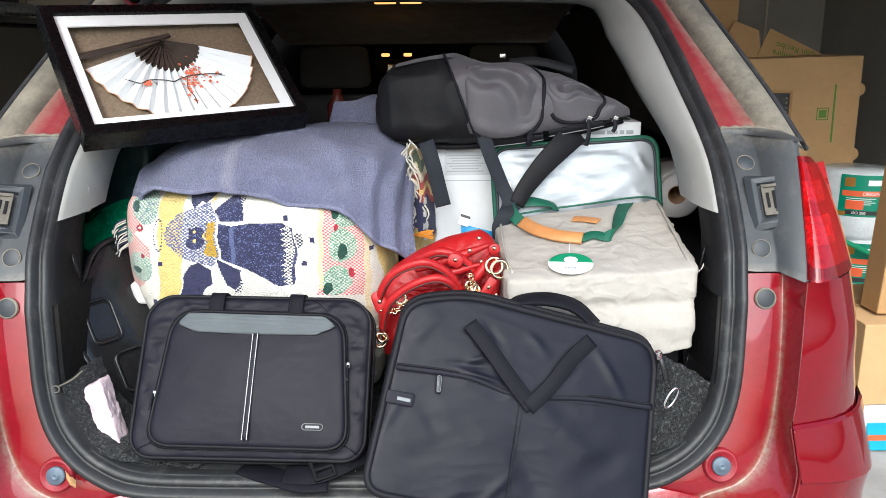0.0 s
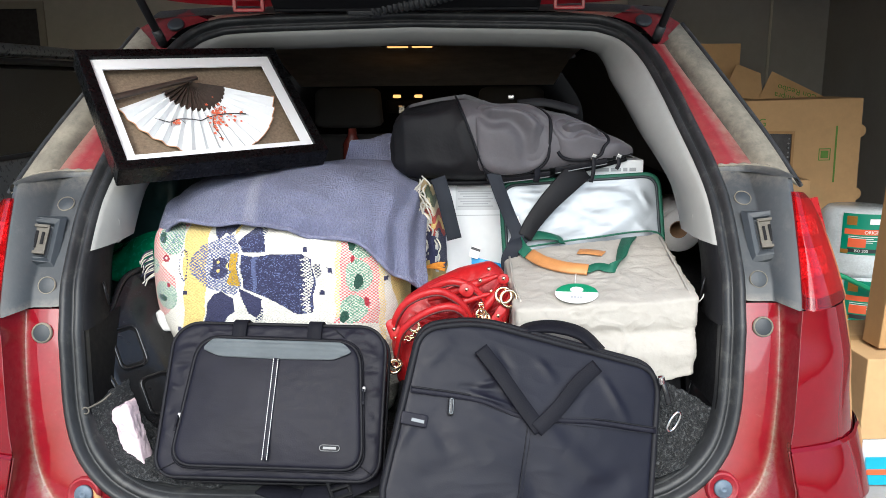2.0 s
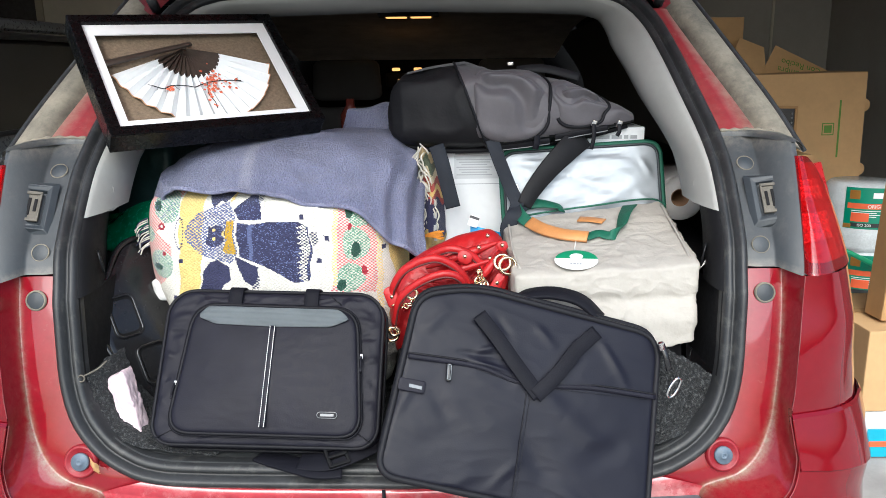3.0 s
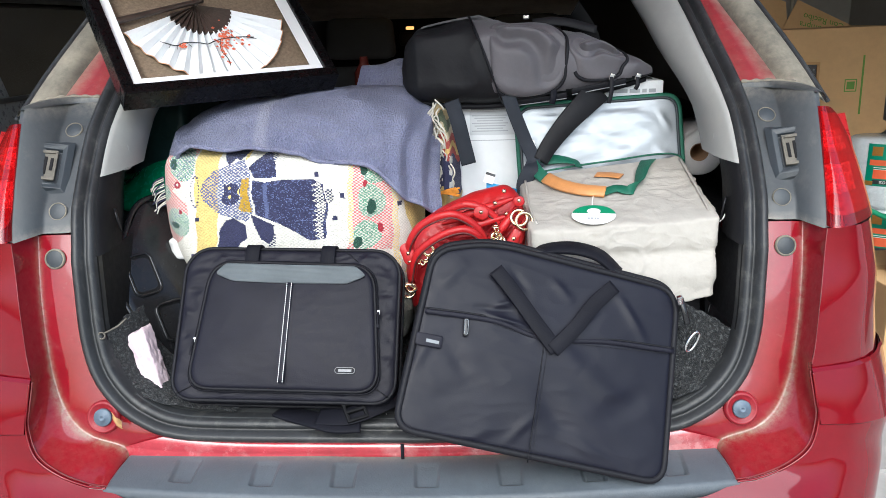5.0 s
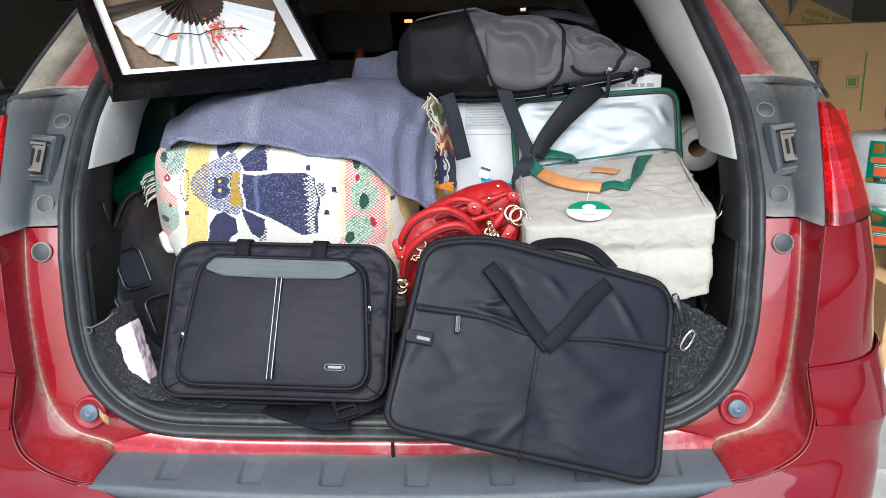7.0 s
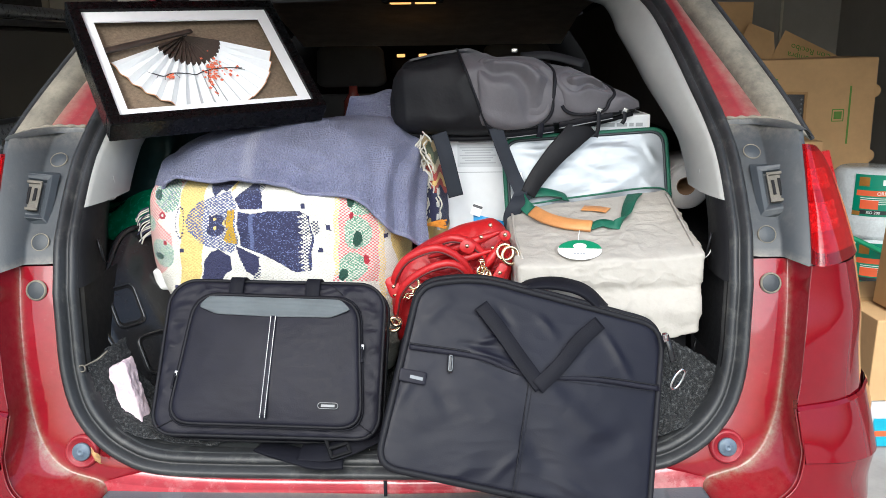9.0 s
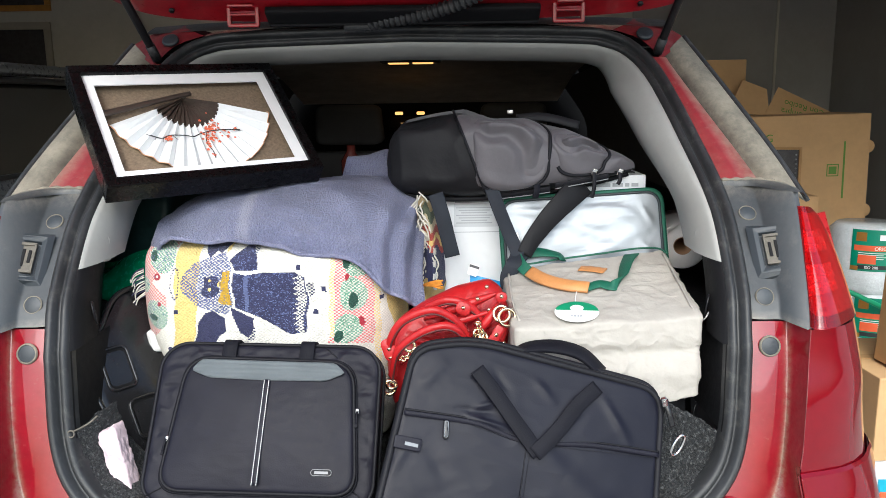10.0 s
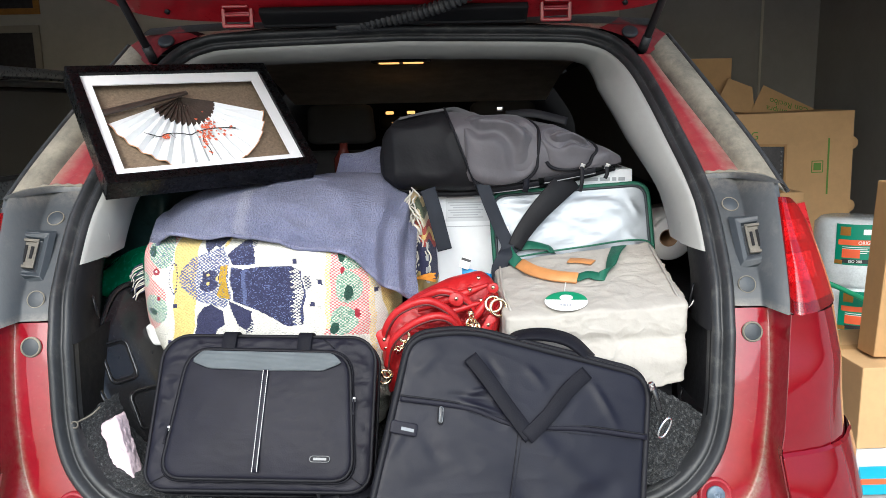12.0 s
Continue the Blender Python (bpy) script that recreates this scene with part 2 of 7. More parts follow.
def cushion(outline, depth, edge=0.01, bulge=0.01, n=96, rings=14, wrinkle=0.0, wscale=9.0, seed=0.0, back=True, folds=()):
    """A filled form over an outline in x, y: back at z = 0, front at z = depth, softly rounded at the edge and puffed in the middle."""
    o = even(list(outline), n)
    c = o.mean(0)
    vs = []
    rad = np.linalg.norm(o - c, axis=1)
    prof = []
    for i in range(rings):
        s = (i + 0.35) / rings
        prof.append((s * 1.0, None))
    rows = []
    for s, _ in prof:
        rows.append((s, 0.0, depth + bulge * (1 - s ** 2.2)))
    for k in range(1, 6):
        a = radians(90 * k / 5)
        rows.append((1.0, edge * (math.sin(a) - 1), depth - edge * (1 - math.cos(a))))
    if back:
        rows += [(1.0, 0.0, edge * 0.7), (1.0, -edge * 0.5, 0.0), (0.5, 0.0, 0.0)]
    for s, off, z in rows:
        for q, rr in zip(o, rad):
            k = s if s < 1 else 1.0
            shrink = 1 - edge / rr if s < 1 else 1 + off / rr
            p = c + (q - c) * k * shrink
            dz = 0.0
            if wrinkle and z > depth * 0.3:
                v = Vector((p[0] * wscale + seed, p[1] * wscale * 1.3 - seed, seed))
                w = Vector((v.x * 1.5 + 0.9 * v.y, v.y * 2.6 - 0.8 * v.x, v.z)) + noise.noise_vector(v * 1.3) * 0.5
                crease = (0.16 - abs(noise.noise(w))) * 1.5 + (0.16 - abs(noise.noise(w * 2.1 + Vector((4, 9, 2))))) * 0.7
                dz = wrinkle * (0.55 * noise.noise(v) + crease) * (1 if s < 1 else 0.35)
            if folds and s < 1:
                for x0, y0, x1, y1, w, h in folds:
                    ex, ey = x1 - x0, y1 - y0
                    u = min(1.0, max(0.0, ((p[0] - x0) * ex + (p[1] - y0) * ey) / (ex * ex + ey * ey)))
                    d = math.hypot(p[0] - x0 - u * ex, p[1] - y0 - u * ey) / w
                    if d < 3:
                        dz += h * math.exp(-d * d) * (0.35 + 0.65 * math.sin(math.pi * u))
            vs.append((p[0], p[1], z + dz))
    k = len(rows)
    f = grid_faces(k, n, False, True) + [tuple(range(n))]
    if back:
        f.append(tuple(range((k - 1) * n, k * n)))
    return build(vs, f)


def on(bl, br, tl):
    """A pose whose x runs from bl to br, whose y runs up towards tl and whose z faces out; its origin is bl."""
    o, x = Vector(bl), (Vector(br) - Vector(bl)).normalized()
    y = Vector(tl) - o
    y = (y - x * y.dot(x)).normalized()
    z = x.cross(y)
    return Matrix(((x[0], y[0], z[0], o[0]), (x[1], y[1], z[1], o[1]), (x[2], y[2], z[2], o[2]), (0, 0, 0, 1)))


def soft_box(c8, n=18, r=0.16, wrinkle=0.0, wscale=10.0, seed=0.0):
    """A soft-edged box through eight corners: four of the bottom, four of the top, each front left, front right, back right, back left."""
    c = np.array(c8, float)
    vs, fs = [], []
    for axis in range(3):
        for side in (-1, 1):
            base = len(vs)
            for i in range(n):
                for j in range(n):
                    a, b = [math.tan((2 * q / (n - 1) - 1) * math.pi / 4) for q in (i, j)]
                    p = np.zeros(3)
                    p[axis], p[(axis + 1) % 3], p[(axis + 2) % 3] = side, a, b
                    q = np.clip(p, -(1 - r), 1 - r)
                    d = p - q
                    p = q + d / (np.linalg.norm(d) + 1e-9) * r if np.linalg.norm(d) > 1e-9 else q
                    u, v, w = (p + 1) / 2
                    lo = (c[0] * (1 - u) + c[1] * u) * (1 - v) + (c[3] * (1 - u) + c[2] * u) * v
                    hi = (c[4] * (1 - u) + c[5] * u) * (1 - v) + (c[7] * (1 - u) + c[6] * u) * v
                    x = lo * (1 - w) + hi * w
                    if wrinkle:
                        k = Vector(x * wscale) + Vector((seed, 0, 0))
                        m = noise.noise_vector(k) + 0.6 * noise.noise_vector(k * 2.7)
                        kw = k * 0.9 + noise.noise_vector(k * 0.7) * 0.8
                        ridge = (0.14 - min(0.28, abs(noise.noise(kw)))) * 1.6 + (0.12 - min(0.24, abs(noise.noise(kw * 2.3 + Vector((5, 1, 8)))))) * 0.9
                        out = Vector(x - c.mean(0)).normalized()
                        x = x + np.array(m * 0.55 + out * ridge) * wrinkle
                    vs.append(x)
            fs += [tuple(base + q for q in f) for f in grid_faces(n, n)]
    bm = build(vs, fs)
    bmesh.ops.remove_doubles(bm, verts=bm.verts[:], dist=0.0006)
    return bm


def ribbon_outline(outline, r, m, z, n=90, seg=6):
    """A piping cord along an outline, at height z of the pose m."""
    o = even(list(outline), n)
    return moved(tube([(x, y, z) for x, y in o], r, seg, n, True), m)


def letters(text, size, depth, m, align="CENTER"):
    cu = bpy.data.curves.new("letters", "FONT")
    cu.body, cu.size, cu.extrude, cu.align_x, cu.align_y = text, size, depth, align, "CENTER"
    ob = new("letters", cu)
    me = bpy.data.meshes.new_from_object(ob)
    bm = bmesh.new()
    bm.from_mesh(me)
    bpy.data.objects.remove(ob)
    bpy.data.curves.remove(cu)
    bpy.data.meshes.remove(me)
    return moved(bm, m)


def bars(widths, h, gap, m, thick=0.0006):
    """A row of plain bars, one for each word."""
    out, x = [], 0.0
    for w in widths:
        out.append(box(w, h, thick, 0, (x + w / 2, 0, 0)))
        x += w + gap
    return moved(joined(*out), m)

# ---- ground and garage ----
FRONT, BACK, LEFT, RIGHT, TOP = 0.9, 5.6, -4.3, 3.35, 2.75
solid("ground", box(600, 600, 0.3, 0, (0, 0, -0.3)), ASPHALT, "pale driveway concrete in front of the garage", "ground", kind="structure")
solid("floor", box(RIGHT - LEFT, BACK - FRONT, 0.012, 0, ((LEFT + RIGHT) / 2, (FRONT + BACK) / 2, 0)), CONCRETE, "stained concrete garage floor", "floor", kind="structure")
solid("wall_back", box(RIGHT - LEFT + 0.3, 0.12, TOP, 0, ((LEFT + RIGHT) / 2, BACK + 0.06, 0)), WALL, "painted back wall of the garage", "wall", kind="structure")
solid("wall_left", box(0.12, BACK - FRONT, TOP, 0, (LEFT - 0.06, (FRONT + BACK) / 2, 0)), WALL, "painted side wall of the garage", "wall", kind="structure")
wall_r = solid("wall_right", box(0.12, BACK - FRONT, TOP, 0, (RIGHT + 0.06, (FRONT + BACK) / 2, 0)), WALL_DARK, "grey panelled side wall of the garage", "wall", kind="structure")
solid("ceiling", box(RIGHT - LEFT + 0.3, BACK - FRONT + 0.1, 0.12, 0, ((LEFT + RIGHT) / 2, (FRONT + BACK) / 2, TOP)), CEIL, "plain garage ceiling", "ceiling", kind="structure")
solid("wall_header", box(RIGHT - LEFT + 0.3, 0.14, 0.45, 0, ((LEFT + RIGHT) / 2, FRONT + 0.0, TOP - 0.4)), WALL, "wall above the open garage door", "wall", kind="structure")

# ---- car: opening, seal, jamb ----
car = thing("car", "dusty red sport utility car, tailgate open, cargo bay packed full", "car")
ZO, YO = (0.5, 0.69, 0.97, 1.05, 1.19, 1.62, 1.7), (-0.01, 0.034, 0.11, 0.15, 0.28, 0.78, 0.87)


def opening_y(z):
    return float(np.interp(z, ZO, YO))


HALF = [(0, 0.640), (0.35, 0.647), (0.46, 0.656), (0.52, 0.681), (0.562, 0.714), (0.597, 0.763), (0.617, 0.83), (0.626, 0.915), (0.634, 1.01),
        (0.643, 1.10), (0.646, 1.18), (0.640, 1.25), (0.624, 1.325), (0.604, 1.41), (0.580, 1.484), (0.544, 1.536), (0.495, 1.564), (0.40, 1.578), (0, 1.589)]
NH = 90
half_path = catmull(HALF, NH)
loop = np.vstack([half_path, half_path[::-1][1:-1] * (-1, 1)])
tang = np.roll(loop, -1, 0) - np.roll(loop, 1, 0)
tang /= np.linalg.norm(tang, axis=1)[:, None]
inward = np.stack([-tang[:, 1], tang[:, 0]], 1)


def around(offsets, keep=None, scale=None):
    """A strip that follows the opening, with a cross-section of (inward, forward) offsets."""
    n = len(loop)
    idx = [i for i in range(n) if keep is None or keep(loop[i])]
    closed = keep is None
    if not closed:
        start = next(k for k, i in enumerate(idx) if idx[k - 1] != (i - 1) % n)
        idx = idx[start:] + idx[:start]
        cut = [k for k in range(1, len(idx)) if idx[k] != (idx[k - 1] + 1) % n]
        if cut:
            return joined(*(strip_along(idx[a:b], offsets, scale, False) for a, b in zip([0] + cut, cut + [len(idx)])))
    return strip_along(idx, offsets, scale, closed)


def strip_along(idx, offsets, scale, closed):
    vs = []
    for i in idx:
        k = scale(loop[i]) if scale else 1.0
        for d, dy in offsets:
            p = loop[i] + inward[i] * (d if d <= 0.034 else 0.034 + (d - 0.034) * k)
            vs.append((p[0], opening_y(loop[i][1]) + dy, p[1]))
    return build(vs, grid_faces(len(idx), len(offsets), closed, False))


part("door_seal", around([(-0.006, 0.004), (-0.003, -0.012), (0.004, -0.018), (0.011, -0.014), (0.015, -0.002), (0.018, 0.004), (0.021, -0.003), (0.028, -0.004), (0.034, 0.004), (0.036, 0.03)]),
     RUBBER, car, "black rubber door seal with dust")
part("upper_trim", around([(0.034, 0.010), (0.042, 0.010), (0.056, 0.020), (0.085, 0.055), (0.098, 0.10), (0.09, 0.18), (0.02, 0.26)], lambda p: p[1] > 1.09,
                          lambda p: float(np.interp(p[1], (1.09, 1.2, 1.33, 1.45, 1.55), (0.34, 0.44, 0.86, 1.05, 0.62)))), TRIM_GREY, car, "light grey pillar and header trim")
for sd in (1, -1):
    part("lower_trim", around([(0.034, 0.008), (0.042, 0.014), (0.046, 0.05), (0.05, 0.30), (0.05, 1.1)], lambda p: 0.80 < p[1] <= 0.97 and p[0] * sd > 0, lambda p: 0.12), TRIM_BLACK, car, "black plastic side trim")
    part("middle_trim", around([(0.034, 0.008), (0.042, 0.014), (0.046, 0.05), (0.044, 0.10), (0.0, 0.22), (-0.07, 0.36), (-0.12, 0.6)], lambda p: 0.955 < p[1] <= 1.105 and p[0] * sd > 0), TRIM_BLACK, car, "black plastic side trim")
part("sill_trim", around([(0.034, 0.006), (0.040, 0.012), (0.044, 0.03), (0.046, 0.05)], lambda p: p[1] <= 0.70, lambda p: 0.12), SILL, car, "scuffed black sill cover")

JA = [(0.634, 0.129, 1.012), (0.630, 0.109, 0.96), (0.626, 0.092, 0.905), (0.617, 0.072, 0.83), (0.597, 0.055, 0.764), (0.562, 0.041, 0.714), (0.52, 0.032, 0.681), (0.44, 0.026, 0.656), (0.30, 0.024, 0.645), (0, 0.022, 0.640)]
JB = [(0.702, 0.128, 1.012), (0.699, 0.107, 0.96), (0.694, 0.086, 0.895), (0.686, 0.066, 0.82), (0.672, 0.047, 0.745), (0.648, 0.032, 0.690), (0.610, 0.024, 0.655), (0.548, 0.020, 0.632), (0.543, 0.020, 0.596)]
JC = [(0.716, 0.060, 1.016), (0.710, 0.046, 0.96), (0.702, 0.026, 0.905), (0.692, 0.004, 0.83), (0.684, -0.010, 0.782), (0.694, -0.033, 0.700), (0.679, -0.045, 0.652), (0.638, -0.055, 0.622), (0.585, -0.065, 0.606), (0.549, -0.070, 0.602), (0.544, -0.068, 0.580)]


def dust_shaded(ob, values):
    """Gives each point of a mesh its share of caked dirt; on the pillar cover, of painted groove shade."""
    at = ob.data.attributes.new("grime_shade", "FLOAT", "POINT")
    at.data.foreach_set("value", np.asarray(values, np.float32))
    return ob


def jamb(side):
    """The painted frame beside the opening: a face next to the seal, a crease full of dirt and a return to the bumper joint."""
    n = 80
    sill = [(0.55, 0.020, 0.632), (0.40, 0.012, 0.622), (0.2, 0.008, 0.620), (0, 0.006, 0.620)]
    steps = np.concatenate([np.linspace(0, 0.8, 9), np.linspace(0.85, 1.2, 10), np.linspace(1.3, 2, 8)])
    pieces, dirt = [], []
    for low, (qa, qb, qc) in ((False, (JA[:8], JB, JC)), (True, (JA[7:], sill, [(x, y - 0.001, z - 0.018) for x, y, z in sill]))):
        a, b, c = (catmull(q, n) for q in (qa, qb, qc))
        for i in range(n):
            for t in steps:
                if t <= 1:
                    p = a[i] * (1 - t) + b[i] * t + np.array((0, -0.007, 0.005) if low else (0, -0.002, 0.001)) * math.sin(math.pi * t)
                else:
                    p = b[i] * (2 - t) + c[i] * (t - 1) + np.array((0.003, 0.010, 0.002)) * math.sin(math.pi * (t - 1)) * (0 if low else 1)
                pieces.append(p + np.array((0.0, 0.003 if t == 2 and not low else 0, 0)))
                wear = 0.40 * math.exp(-t / 0.06) + 0.62 * math.exp(-((t - 1.03) / (0.10 if t < 1.03 else 0.15)) ** 2) + (0.07 if t > 1 else 0.02)
                dirt.append(wear * (0.35 if low else float(np.interp(i / n, (0, 0.25, 0.6, 1), (0.6, 0.8, 1.1, 1.0)))))
    m = len(steps)
    one = grid_faces(n, m)
    for k, name, material, label in ((0, "rear_jamb", RED_JAMB, "dusty red jamb beside the opening"), (1, "sill_lip", RED_SILL, "dusty red sill lip, pale sky reflection painted in")):
        bm = build(pieces[k * n * m:(k + 1) * n * m], one)
        dust_shaded(part(name, bm if side > 0 else mirrored(bm), material, car, label), dirt[k * n * m:(k + 1) * n * m])


def quarter(side):
    rows = [[(0.716, 0.060, 1.016), (0.775, 0.083, 1.014), (0.835, 0.15, 1.01), (0.866, 0.25, 1.005), (0.885, 0.5, 1.0), (0.90, 1.2, 1.0)],
            [(0.710, 0.046, 0.96), (0.780, 0.069, 0.957), (0.843, 0.138, 0.955), (0.876, 0.25, 0.95), (0.896, 0.5, 0.95), (0.91, 1.2, 0.95)],
            [(0.702, 0.026, 0.905), (0.782, 0.055, 0.905), (0.849, 0.128, 0.905), (0.884, 0.25, 0.905), (0.903, 0.5, 0.90), (0.915, 1.2, 0.90)],
            [(0.692, 0.004, 0.83), (0.780, 0.042, 0.832), (0.851, 0.121, 0.835), (0.890, 0.25, 0.84), (0.906, 0.5, 0.85), (0.92, 1.2, 0.85)],
            [(0.685, -0.005, 0.774), (0.7825, 0.0355, 0.768), (0.8595, 0.1165, 0.759), (0.9065, 0.25, 0.752), (0.920, 0.5, 0.755), (0.924, 1.2, 0.76)]]
    bm = patch(rows, 24, 30)
    return bm if side > 0 else mirrored(bm)


TOP_EDGE = [(0.684, -0.008, 0.784), (0.782, 0.033, 0.778), (0.860, 0.114, 0.769), (0.904, 0.25, 0.768), (0.92, 0.8, 0.78)]
BAND_TOP = [(0.684, -0.014, 0.779), (0.783, 0.027, 0.773), (0.863, 0.110, 0.764), (0.907, 0.25, 0.763), (0.922, 0.8, 0.775)]
BAND_FOOT = [(0.695, -0.040, 0.694), (0.794, -0.010, 0.681), (0.880, 0.076, 0.664), (0.923, 0.25, 0.656), (0.934, 0.8, 0.66)]


def bumper_half(side):
    """The bumper cover: a ledge, a band that leans outwards and, below a crease, the steep lower skin."""
    mid = [tuple((Vector(p) * 0.5 + Vector(q) * 0.5 + Vector((0.001, -0.002, 0)))) for p, q in zip(BAND_TOP, BAND_FOOT)]
    foot = [(x, y + 0.004, z - 0.004) for x, y, z in BAND_FOOT]
    lower = [foot,
             [(0.680, -0.046, 0.652), (0.785, -0.010, 0.628), (0.873, 0.080, 0.605), (0.922, 0.25, 0.60), (0.93, 0.8, 0.60)],
             [(0.640, -0.057, 0.621), (0.745, -0.050, 0.585), (0.858, 0.045, 0.55), (0.920, 0.25, 0.53), (0.93, 0.8, 0.5)],
             [(0.585, -0.068, 0.604), (0.66, -0.105, 0.555), (0.80, -0.03, 0.48), (0.90, 0.2, 0.43), (0.93, 0.8, 0.4)],
             [(0.543, -0.074, 0.600), (0.56, -0.120, 0.545), (0.66, -0.11, 0.45), (0.86, 0.1, 0.38), (0.92, 0.7, 0.36)],
             [(0.45, -0.096, 0.583), (0.45, -0.136, 0.54), (0.50, -0.135, 0.46), (0.62, -0.08, 0.38), (0.70, 0.1, 0.33)],
             [(0.2, -0.114, 0.577), (0.2, -0.152, 0.54), (0.25, -0.15, 0.46), (0.35, -0.13, 0.40), (0.40, -0.05, 0.33)],
             [(0, -0.118, 0.577), (0, -0.154, 0.54), (0, -0.152, 0.46), (0, -0.135, 0.40), (0, -0.05, 0.33)]]
    bm = joined(patch([TOP_EDGE, BAND_TOP], 4, 36), patch([BAND_TOP, mid, BAND_FOOT], 16, 36), patch([BAND_FOOT, foot], 3, 36), patch(lower, 96, 36))
    return bm if side > 0 else mirrored(bm)


def grey_jamb(side):
    zs = np.linspace(1.016, 1.236, 16)
    rows = []
    for z in zs:
        k = (z - 1.016) / 0.22
        xs = float(np.interp(z, [q[1] for q in HALF[8:12]], [q[0] for q in HALF[8:12]]))
        y0 = opening_y(z)
        tx, ty = 0.714 + 0.026 * k, 0.056 + 0.160 * k ** 1.15
        rows.append([(xs - 0.004, y0 + 0.004, z), (xs + 0.02, y0 - 0.006, z), (0.688 + 0.012 * k, y0 - 0.006, z), (0.694 + 0.012 * k, y0 - 0.010, z), (tx - 0.004, ty + 0.004, z), (tx + 0.012, ty + 0.016, z)])
    g = np.array(rows)
    bm = build(g.reshape(-1, 3), grid_faces(16, 6), False)
    for f in bm.faces:
        f.smooth = True
    for e in bm.edges:
        if len(e.link_faces) == 2 and e.calc_face_angle(0) > radians(28):
            e.smooth = False
    return bm if side > 0 else mirrored(bm)


def taillight(side):
    rows = []
    for k in np.linspace(0, 1, 7):
        z = 1.020 + 0.190 * k
        tx, ty = 0.716 + 0.024 * k, 0.052 + 0.156 * k ** 1.15
        drop = 0.068 * k ** 2.6
        rows.append([(tx, ty + 0.03, z), (tx + 0.001, ty - 0.004, z), (tx + 0.012, ty - 0.008, z), (0.772 + 0.008 * k, ty + 0.020, z - 0.12 * drop), (0.836 - 0.018 * k, 0.148 + 0.115 * k, z - 0.65 * drop), (0.864 - 0.035 * k, 0.25 + 0.09 * k, z - 1.1 * drop), (0.885 - 0.05 * k, 0.48, z - 1.2 * drop)])
    bm = patch(rows, 30, 34)
    return bm if side > 0 else mirrored(bm)


LENS = mat("red_lamp_lens", (0.62, 0.006, 0.010), 0.08, 0, 0.05, 6, 0.03, 60, 0.0006, coat=0.2, trans=0.8, spec=0.35)
HOUSING = mat("red_lamp_housing", (0.42, 0.01, 0.012), 0.3, 0.3, 0.1, 10, 0.1)
REFLECTOR = mat("bright_lamp_reflector", (0.90, 0.25, 0.24), 0.2, 0.7, 0.05, 20, 0.1)


def lamp_inside(side, z0, z1, x0, x1, inset, relief, nz, nx):
    """A reflector set behind the lens, with moulded cells."""
    vs = []
    for i in range(nz):
        for j in range(nx):
            u, v = i / (nz - 1), j / (nx - 1)
            z, x = z0 + (z1 - z0) * u, x0 + (x1 - x0) * v
            k = (z - 1.02) / 0.19
            y = 0.052 + 0.156 * k ** 1.15 + inset + 0.9 * max(0, x - 0.73 - 0.02 * k) + relief * (abs(math.sin(u * 9.42)) + abs(math.sin(v * 12.56)))
            vs.append((side * x, y, z))
    return build(vs, grid_faces(nz, nx))
for sd in (1, -1):
    jamb(sd)
    part("quarter_panel", quarter(sd), RED, car)
    dust_shaded(part("jamb_cover", grey_jamb(sd), GREY_PLASTIC, car, "dusty grey plastic jamb cover"), np.outer(np.interp(np.arange(16), (0, 1, 13, 15), (0.35, 0.04, 0.05, 0.35)), (1.3, 1.0, 0.6, 0.9, 0.5, 0.5)).ravel())
    lamp = part("taillight", taillight(sd), LENS, car, "glossy red taillight lens")
    lamp.visible_shadow = False
    part("lamp_housing", lamp_inside(sd, 1.022, 1.185, 0.722, 0.84, 0.035, 0.001, 30, 30), HOUSING, lamp, "dark red lamp housing")
    part("lamp_cell", lamp_inside(sd, 1.125, 1.160, 0.742, 0.785, 0.020, 0.006, 30, 30), REFLECTOR, lamp, "bright moulded reflector")
    part("lamp_cell", lamp_inside(sd, 1.060, 1.105, 0.732, 0.785, 0.020, 0.006, 36, 36), REFLECTOR, lamp, "bright moulded reflector")
bumper = part("bumper", joined(bumper_half(1), bumper_half(-1)), RED, car, "glossy red bumper cover")
for sd in (1, -1):
    gap = catmull(JC[:4] + [(0.684, -0.008, 0.792)], 40)
    part("panel_gap", tube([(sd * x, y + 0.001, z) for x, y, z in gap], 0.0011, 6, 60), GRIME, car, "dark joint of the quarter panel")
    edge = catmull([(0.684, -0.014, 0.779), (0.690, -0.026, 0.735)] + JC[5:], 70)
    part("panel_gap", tube([(sd * (x - 0.004), y + 0.003, z + 0.002) for x, y, z in edge], 0.0014, 6, 90), GRIME, car, "dark joint of the bumper cover")
    part("rolled_edge", tube([(sd * x, y - 0.001, z) for x, y, z in edge], 0.0021, 8, 110), RED, bumper, "rolled edge of the bumper cover")

# step pad on the bumper, with wedge-shaped grip pockets
GRIPS = (-0.420, -0.274, -0.131, 0.015, 0.161, 0.306, 0.450)


def soft_step(v, a, b):
    k = min(1.0, max(0.0, (v - a) / (b - a)))
    return k * k * (3 - 2 * k)


